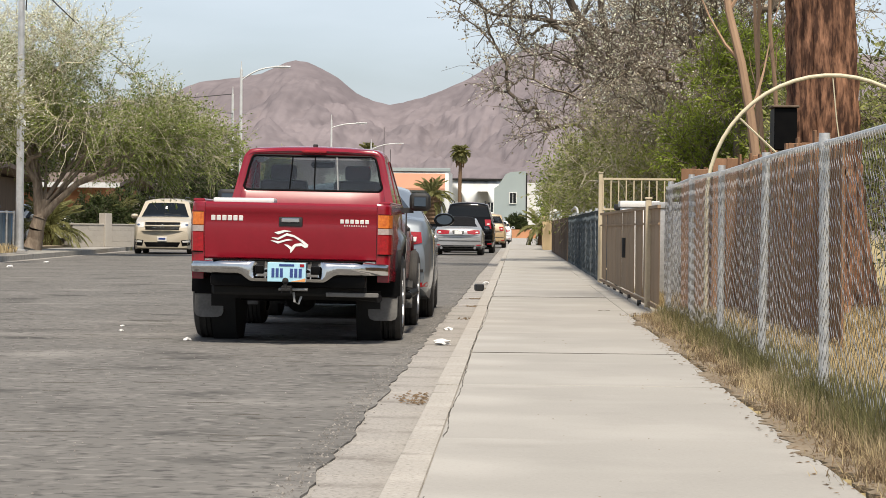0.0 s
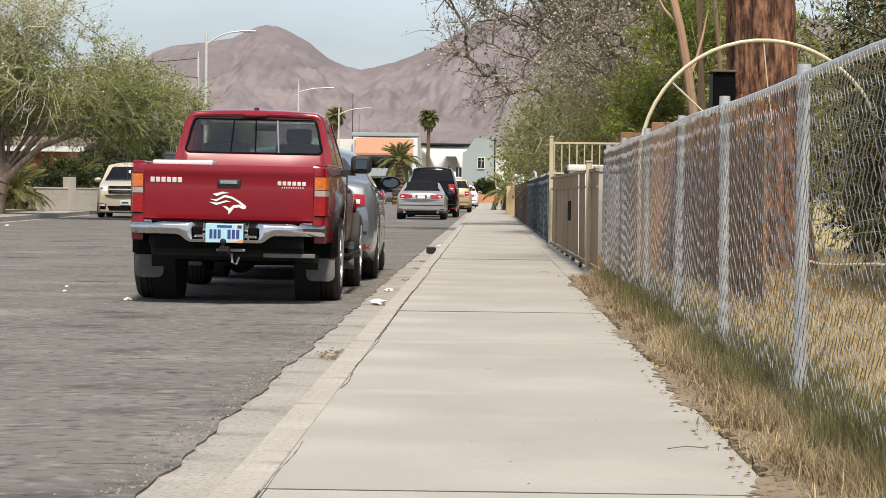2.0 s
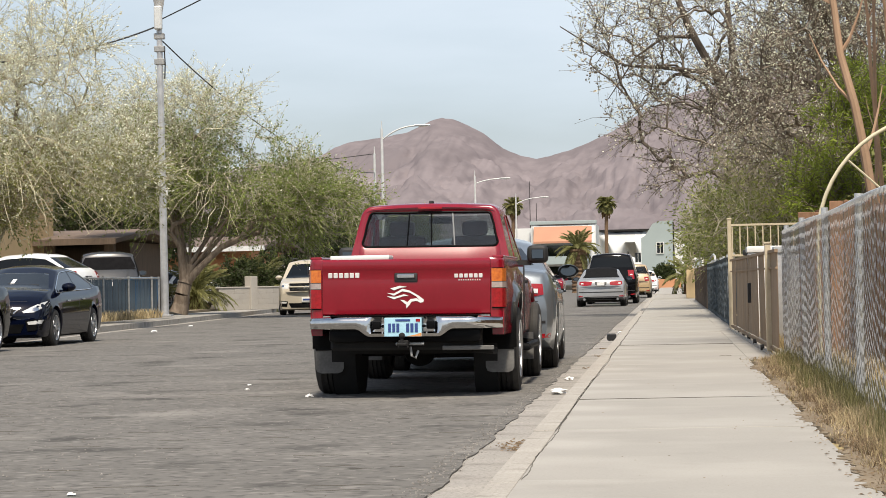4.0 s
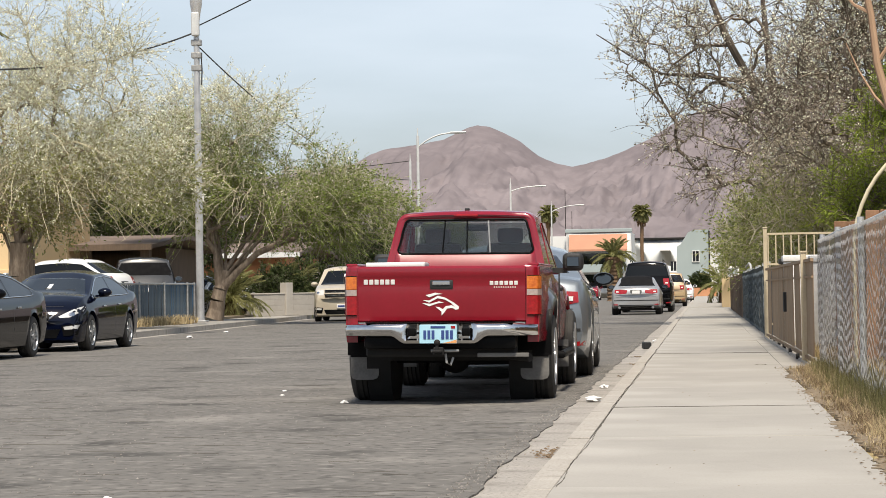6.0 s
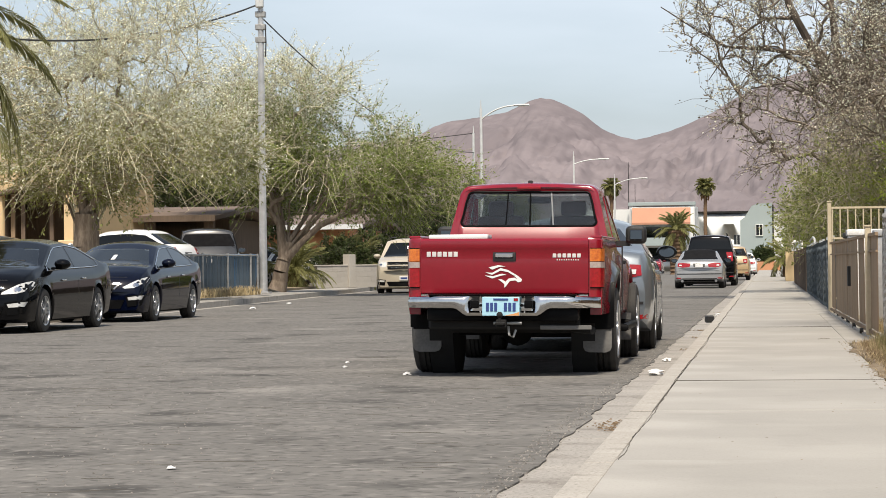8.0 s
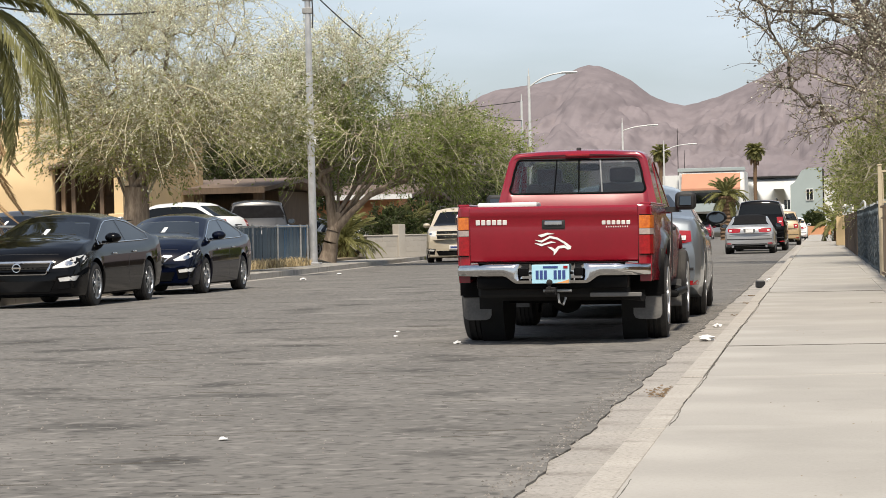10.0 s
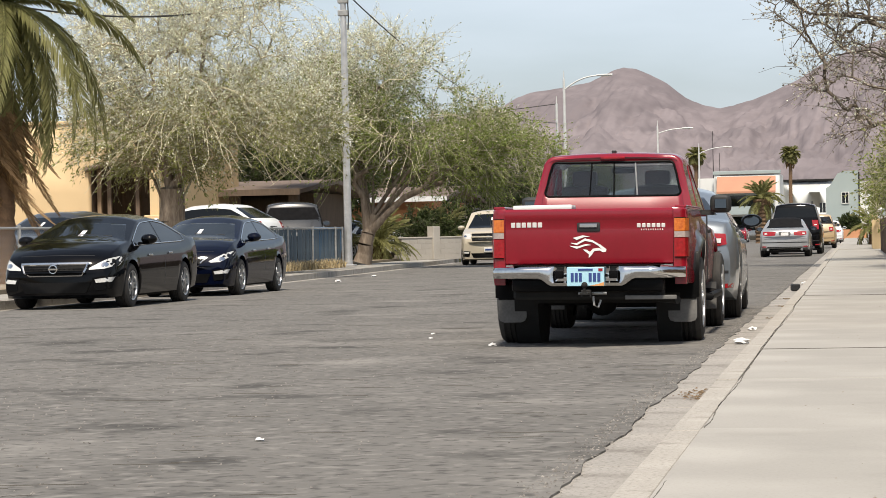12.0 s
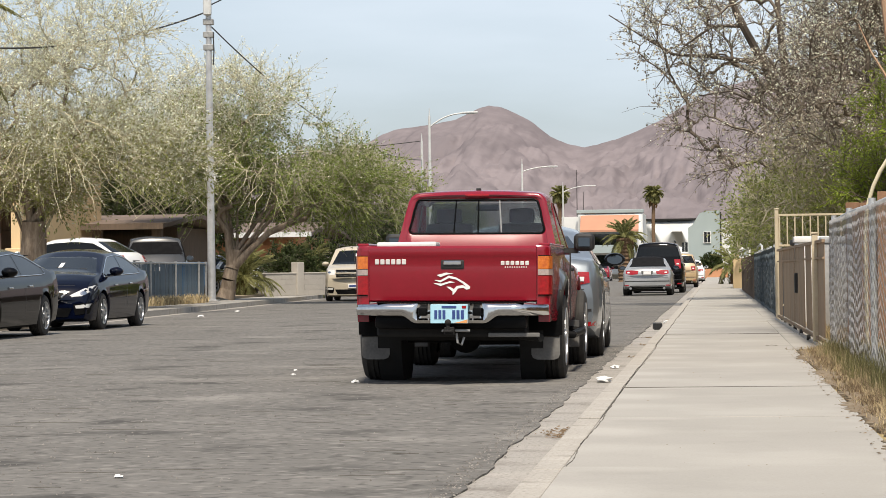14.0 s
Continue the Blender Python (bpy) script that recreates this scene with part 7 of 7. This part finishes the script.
# carport house
h2 = thing("house", "brown low house with a carport on dark posts", "house", Matrix.Translation((-17.2, 74, 0.2)), "houses")
part("wall", wall_piece(bmesh.new(), -4.2, 0.2, 3, 3.25, 0, 2.3, [(-3.2, -2.0, 0.8, 1.9)]), M_DARKBOARD, h2)
window(h2, -3.2, -2.0, 3.05, 0.8, 1.9)
part("wall", B(0.0, 0.2, 3.25, 9, 0, 2.3), M_DARKBOARD, h2)
rb = bmesh.new()
loft(rb, [[Vector((x, -1.5, 2.2)), Vector((x, 4, 2.6)), Vector((x, 9.5, 2.2)), Vector((x, 9.5, 2.33)), Vector((x, 4, 2.75)), Vector((x, -1.5, 2.33))] for x in (-4.8, 0.8)])
part("roof", rb, M_ROOF, h2, smooth=0)
part("fascia", B(-4.8, 0.8, -1.56, -1.505, 2.16, 2.35), M_DARKBOARD, h2)
for x in (-2.1, -1.4, 0.5):
    part("carport_post", B(x - 0.15, x + 0.15, -1.2, -0.9, 0, 2.2, bevel=0.01), M_DARKBOARD, h2)
# orange-brown house
h3 = thing("house", "low orange-brown house behind the trees", "house", Matrix.Translation((-16.0, 94, 0.2)), "houses")
part("wall", wall_piece(bmesh.new(), -7, 0, 0, 0.25, 0, 2.2, [(-5, -3.6, 0.8, 1.8)]), M_TERRA, h3)
window(h3, -5, -3.6, 0.05, 0.8, 1.8)
part("wall", B(-0.25, 0, 0.25, 8, 0, 2.2), M_TERRA, h3)
rb = bmesh.new()
loft(rb, [[Vector((x, -0.9, 2.2)), Vector((x, 4, 2.7)), Vector((x, 8.8, 2.2)), Vector((x, 8.8, 2.36)), Vector((x, 4, 2.86)), Vector((x, -0.9, 2.36))] for x in (-7.6, 0.7)])
part("roof", rb, M_ROOF, h3, smooth=0)
part("fascia", B(-7.6, 0.7, -0.96, -0.905, 2.18, 2.38), M_PALEWALL, h3)

# low block wall and pillars
lw = tagged(new("block_wall"), "low grey concrete block garden wall with a post", "wall", "garden walls")
lw.matrix_basis = pose(-15.75, 84.6, 0.15, 0, 0, 55)
bm = B(0, 0.393, -0.1, 0.1, 0, 0.193, bevel=0.002)
f = None
for r_ in range(4):
    for k in range(9):
        at = Matrix.Translation((0.395 * k + (0.2 if r_ % 2 else 0), random.uniform(-0.004, 0.004), 0.195 * r_))
        if f is None:
            f = part("block", bm, M_BLOCK, lw, at=at, smooth=0)
        else:
            again(f, lw, at)
part("post", B(1.75, 2.1, -0.16, 0.16, 0, 1.2, bevel=0.01), M_BLOCK, lw)
part("coping", B(-0.02, 3.7, -0.12, 0.12, 0.78, 0.83, bevel=0.01), M_BLOCK, lw)
tree("shrub", "dense dark green shrub beside the low wall", (-15.6, 88, 0.2), [(0, 0, 0.9, 1.3, 1.2, 0.8, 1), (0.9, 1.5, 1.1, 1.0, 1.0, 0.9, 0.6)], 0.4, 6, M_BARK, M_LEAFDARK, 78, targets=260, twigs=6, twig_len=0.4, leaves=16, leaf_size=0.10, trunk_r=0.08, group="shrubs")
for x in (-15.3, -14.7):
    th = thing("gate_pillar", "pale block pillar with a rounded cap", "pillar", Matrix.Translation((x, 96, 0.15)), "gate pillars")
    part("shaft", B(-0.24, 0.24, -0.24, 0.24, 0, 1.5, bevel=0.01), M_BLOCK, th)
    part("cap", B(-0.29, 0.29, -0.29, 0.29, 1.5, 1.66, bevel=0.06, seg=2), M_BLOCK, th)
tree("hedge_tree", "dark green tree mass behind the low wall", (-16.5, 104, 0.2), [(0, 0, 2.2, 4.0, 3, 1.6, 1), (3.5, 4, 2.3, 3, 3, 1.7, 0.8), (-5, 0, 2.5, 4, 3, 2.0, 0.8)], 1.0, 8, M_BARK, M_LEAFDARK, 71, targets=700, twigs=6, twig_len=0.9, leaves=12, leaf_size=0.16, trunk_r=0.2)
tree("street_tree", "green tree far down the street", (-13.6, 120, 0.2), [(0.3, 0, 2.8, 2.2, 3, 1.9, 1)], 1.0, 8, M_BARK, M_LEAF, 72, targets=380, twigs=6, twig_len=0.9, leaves=12, leaf_size=0.16, trunk_r=0.2, group="street trees")
tree("hedge_tree", "dark green trees behind the houses", (-24, 84, 0.2), [(0, 0, 3.5, 7, 3, 2.2, 1), (4, 3, 3.2, 3, 3, 1.8, 0.6)], 1.0, 8, M_BARK, M_LEAFDARK, 73, targets=700, twigs=6, twig_len=0.9, leaves=12, leaf_size=0.16, trunk_r=0.2)

# ---- buildings at the end of the street ----
b1 = thing("apartment_building", "two-storey building with a salmon tiled canopy", "building", Matrix.Translation((-13.2, 240, 0)), "far buildings")
part("wall", wall_piece(bmesh.new(), 0, 6.5, 0, 0.3, 0, 6.6, [(0.8, 5.6, 3.4, 4.5), (0.8, 5.2, 1.0, 2.4)]), M_PALEWALL, b1)
part("wall", B(6.2, 6.5, 0.3, 12, 0, 6.6), M_PALEWALL, b1)
part("parapet", B(-0.1, 6.6, -0.1, 0.35, 6.6, 6.95, bevel=0.03), M_GREYWALL, b1)
cn = bmesh.new()
loft(cn, [[Vector((x, -1.4, 4.9)), Vector((x, -0.02, 6.4)), Vector((x, -0.02, 6.2)), Vector((x, -1.4, 4.7))] for x in (0.3, 6.1)])
part("canopy", cn, M_SALMON, b1, smooth=0)
part("balcony", B(0.3, 5.7, -1.4, -0.01, 2.6, 3.4), M_GREYWALL, b1)
window(b1, 0.8, 5.6, 0.05, 3.4, 4.5)
window(b1, 0.8, 5.2, 0.05, 1.0, 2.4)
part("wall_side", B(-6, -0.02, 1, 12, 0, 6.3), M_PALEWALL, b1)
part("wall_flank", B(6.52, 7.0, -1.5, 12, 0, 3.2), M_PALEWALL, b1)
b2 = thing("apartment_building", "long white flat-roofed building", "building", Matrix.Translation((-7.0, 252, 0)), "far buildings")
part("wall", wall_piece(bmesh.new(), 0, 6.0, 0, 0.3, 0, 6.0, [(4.0, 4.6, 2.7, 3.7), (1.2, 1.9, 2.7, 3.7)]), M_PALEWALL, b2)
part("roof", B(-0.2, 6.2, -0.2, 12, 6.0, 6.2), M_UNDER, b2)
window(b2, 4.0, 4.6, 0.05, 2.7, 3.7)
window(b2, 1.2, 1.9, 0.05, 2.7, 3.7)
b3 = thing("apartment_building", "grey-green building with a stepped gable", "building", Matrix.Translation((-2.1, 230, 0)), "far buildings")
bm = bmesh.new()
slab(bm, [(0, 0, 0), (3.05, 0, 0), (3.05, 0, 6.5), (1.6, 0, 6.4), (1.1, 0, 6.2), (0.4, 0, 5.1), (0, 0, 4.85)], (0, 9, 0))
part("wall", bm, M_GREYWALL, b3, smooth=0)
part("annexe", B(3.06, 4.6, 0.6, 9, 0, 5.4), M_PALEWALL, b3)
window(b3, 1.5, 2.1, -0.09, 3.4, 4.4)
part("downpipe", cyl(bmesh.new(), (3.1, -0.05, 0), (3.1, -0.05, 6.3), 0.07), M_UNDER, b3)
tree("shrub", "dark shrub against the far grey building", (0.0, 224, 0), [(0, 0, 1.2, 0.9, 1, 1.0, 1)], 0.4, 5, M_BARK, M_LEAFDARK, 74, targets=120, twigs=5, twig_len=0.4, leaves=10, leaf_size=0.2, trunk_r=0.1, group="shrubs")
tree("street_tree", "small green tree before the far buildings", (-13.4, 205, 0), [(0, 0, 3.0, 1.2, 1, 1.6, 1)], 1.0, 5, M_BARK, M_LEAF, 75, targets=160, twigs=5, twig_len=0.5, leaves=10, leaf_size=0.2, trunk_r=0.1, group="street trees")
part_wall = B(-1.2, 3.0, 216, 216.3, 0, 0.9)
tagged(part("garden_wall", part_wall, M_TERRA), "low reddish wall at the end of the pavement", "wall", "garden walls")


# ---- litter and small things ----
def scrap(name, label, x, y, z, size, m, seed, flat=0.4):
    """A crumpled scrap."""
    rng = random.Random(seed)
    bm = bmesh.new()
    bmesh.ops.create_icosphere(bm, subdivisions=2, radius=size)
    for v in bm.verts:
        v.co *= rng.uniform(0.55, 1.2)
        v.co.z = max(v.co.z * flat, -size * flat * 0.5)
    zmin = min(v.co.z for v in bm.verts)
    return tagged(part(name, bm, m, at=pose(x, y, z - zmin, 0, 0, rng.uniform(0, 360)), smooth=0), label, "litter", "litter in the street")


for x, y, s_, m, lab in ((-0.50, 20.2, 0.075, M_PAPER, "crumpled white and blue wrapper in the gutter"), (-0.53, 22.9, 0.05, M_PAPER, "crumpled pale wrapper in the gutter"), (-2.60, 20.4, 0.04, M_PAPER, "small white paper scrap on the asphalt"), (-0.42, 41.5, 0.07, M_PAPER, "white scrap in the gutter"), (-3.55, 22.9, 0.025, M_PAPER, "small white paper scrap on the asphalt"), (-3.4, 21.9, 0.025, M_PAPER, "small white paper scrap on the asphalt"), (-2.9, 24.5, 0.03, M_PAPER, "small white paper scrap on the asphalt"), (-3.9, 9.5, 0.03, M_PAPER, "small white paper scrap on the asphalt"), (-2.3, 11.2, 0.025, M_PAPER, "small white paper scrap on the asphalt"), (-10.8, 52, 0.08, M_PAPER, "white scrap by the far kerb"), (-11.2, 58, 0.08, M_PAPER, "white scrap by the far kerb")):
    scrap("paper_scrap", lab, x, y, 0.013, s_, m, int(abs(x * 100 + y * 10)))
bk = thing("dark_block", "dark broken block lying in the gutter", "litter", pose(-0.47, 37.1, 0.008, 0, 0, 20), "litter in the street")
part("block", B(-0.065, 0.065, -0.06, 0.06, 0, 0.11, bevel=0.02), M_PLASTIC, bk)
wc = thing("cool_box", "white box standing in the pickup bed", "box", pose(-2.12, 20.16, 0.70, 0, 0, 3))
part("body", B(-0.23, 0.23, 0, 0.5, 0, 0.44, bevel=0.02, seg=2), M_WHITE, wc)
part("lid", B(-0.245, 0.245, -0.015, 0.515, 0.441, 0.482, bevel=0.012, seg=2), M_WHITE, wc)


def chips(name, label, n, x0, x1, y0, y1, z, size, m, seed, category="gravel", clump=None, rise=(0.3, 0.9)):
    rng = np.random.default_rng(seed)
    if clump:
        ck = np.array(clump)[rng.integers(0, len(clump), n)]
        c = np.stack([ck[:, 0] + rng.normal(0, 0.06, n), ck[:, 1] + rng.normal(0, 0.16, n), np.full(n, z)], 1)
    else:
        u = np.clip(rng.normal(0.5, 0.22, n), 0, 1)
        c = np.stack([x0 + (x1 - x0) * u, y0 + (y1 - y0) * rng.random(n) ** 1.5, np.full(n, z)], 1)
    s = size * rng.uniform(0.4, 1.5, (n, 1))
    a = rng.uniform(0, 6.28, n)
    V = []
    for k in range(3):
        V.append(c + s * np.stack([np.cos(a + 2.1 * k), np.sin(a + 2.1 * k), np.full(n, -0.2)], 1))
    V.append(c + s * np.stack([rng.normal(0, 0.2, n), rng.normal(0, 0.2, n), rng.uniform(*rise, n)], 1))
    V = np.stack(V, 1).reshape(-1, 3)
    b = np.arange(n)[:, None, None] * 4
    F = (b + np.array([[0, 1, 3], [1, 2, 3], [2, 0, 3]])[None]).reshape(-1, 3)
    return tagged(arrays(name, V, F, m), label, category, kind="stuff")


M_CHIP = mat("stone_chip", (0.24, 0.225, 0.205), (0.13, 0.12, 0.11), rough=0.95, scale=20, bump=0, rand=0.4, island=True, spec=0.2)
chips("gravel", "crumbled asphalt chips along the gutter edge", 2600, -0.84, -0.62, 6, 45, 0.014, 0.006, M_CHIP, 91)
chips("gravel", "scattered grit on the asphalt", 9000, -9, -0.7, 5, 40, 0.014, 0.006, M_CHIP, 92)
chips("fallen_leaves", "brown leaf litter in the gutter", 520, 0, 0, 0, 0, 0.010, 0.012, M_RUSTLEAF, 93, "leaves", clump=[(-0.42, 13.9), (-0.47, 14.3), (-0.40, 26), (-0.42, 30), (-0.45, 33), (-0.40, 38.5), (-0.42, 44)], rise=(0.1, 0.5))
chips("fallen_leaves", "brown leaf litter beside the fence", 5000, 1.08, 1.56, 3, 24, 0.156, 0.010, M_RUSTLEAF, 94, "leaves", rise=(0.02, 0.12))
chips("fallen_leaves", "sparse leaf fragments on the pavement", 60, -0.15, 1.15, 5, 26, 0.153, 0.006, M_RUSTLEAF, 95, "leaves", rise=(0.02, 0.12))
for x, y, ang, ln in ((0.95, 7.9, 15, 0.13), (1.0, 6.6, 5, 0.16), (0.9, 24.5, 8, 0.12)):
    tw = bmesh.new()
    tube(tw, [(0, 0, 0.006), (ln * 0.5, 0.01, 0.012), (ln, 0, 0.006)], 0.0017, 5)
    tagged(part("twig", tw, M_BARK, at=pose(x, y, 0.15, 0, 0, ang)), "fallen dark twig on the pavement", "twig", "fallen twigs")
ropeb = tube(bmesh.new(), [(0.012, y, 0.72 + 0.02 * math.sin(y * 1.9)) for y in np.linspace(4, 9.4, 14)], 0.005, 5)
part("tie_cord", ropeb, M_PVC, FENCE, "pale cord tied along the mesh")
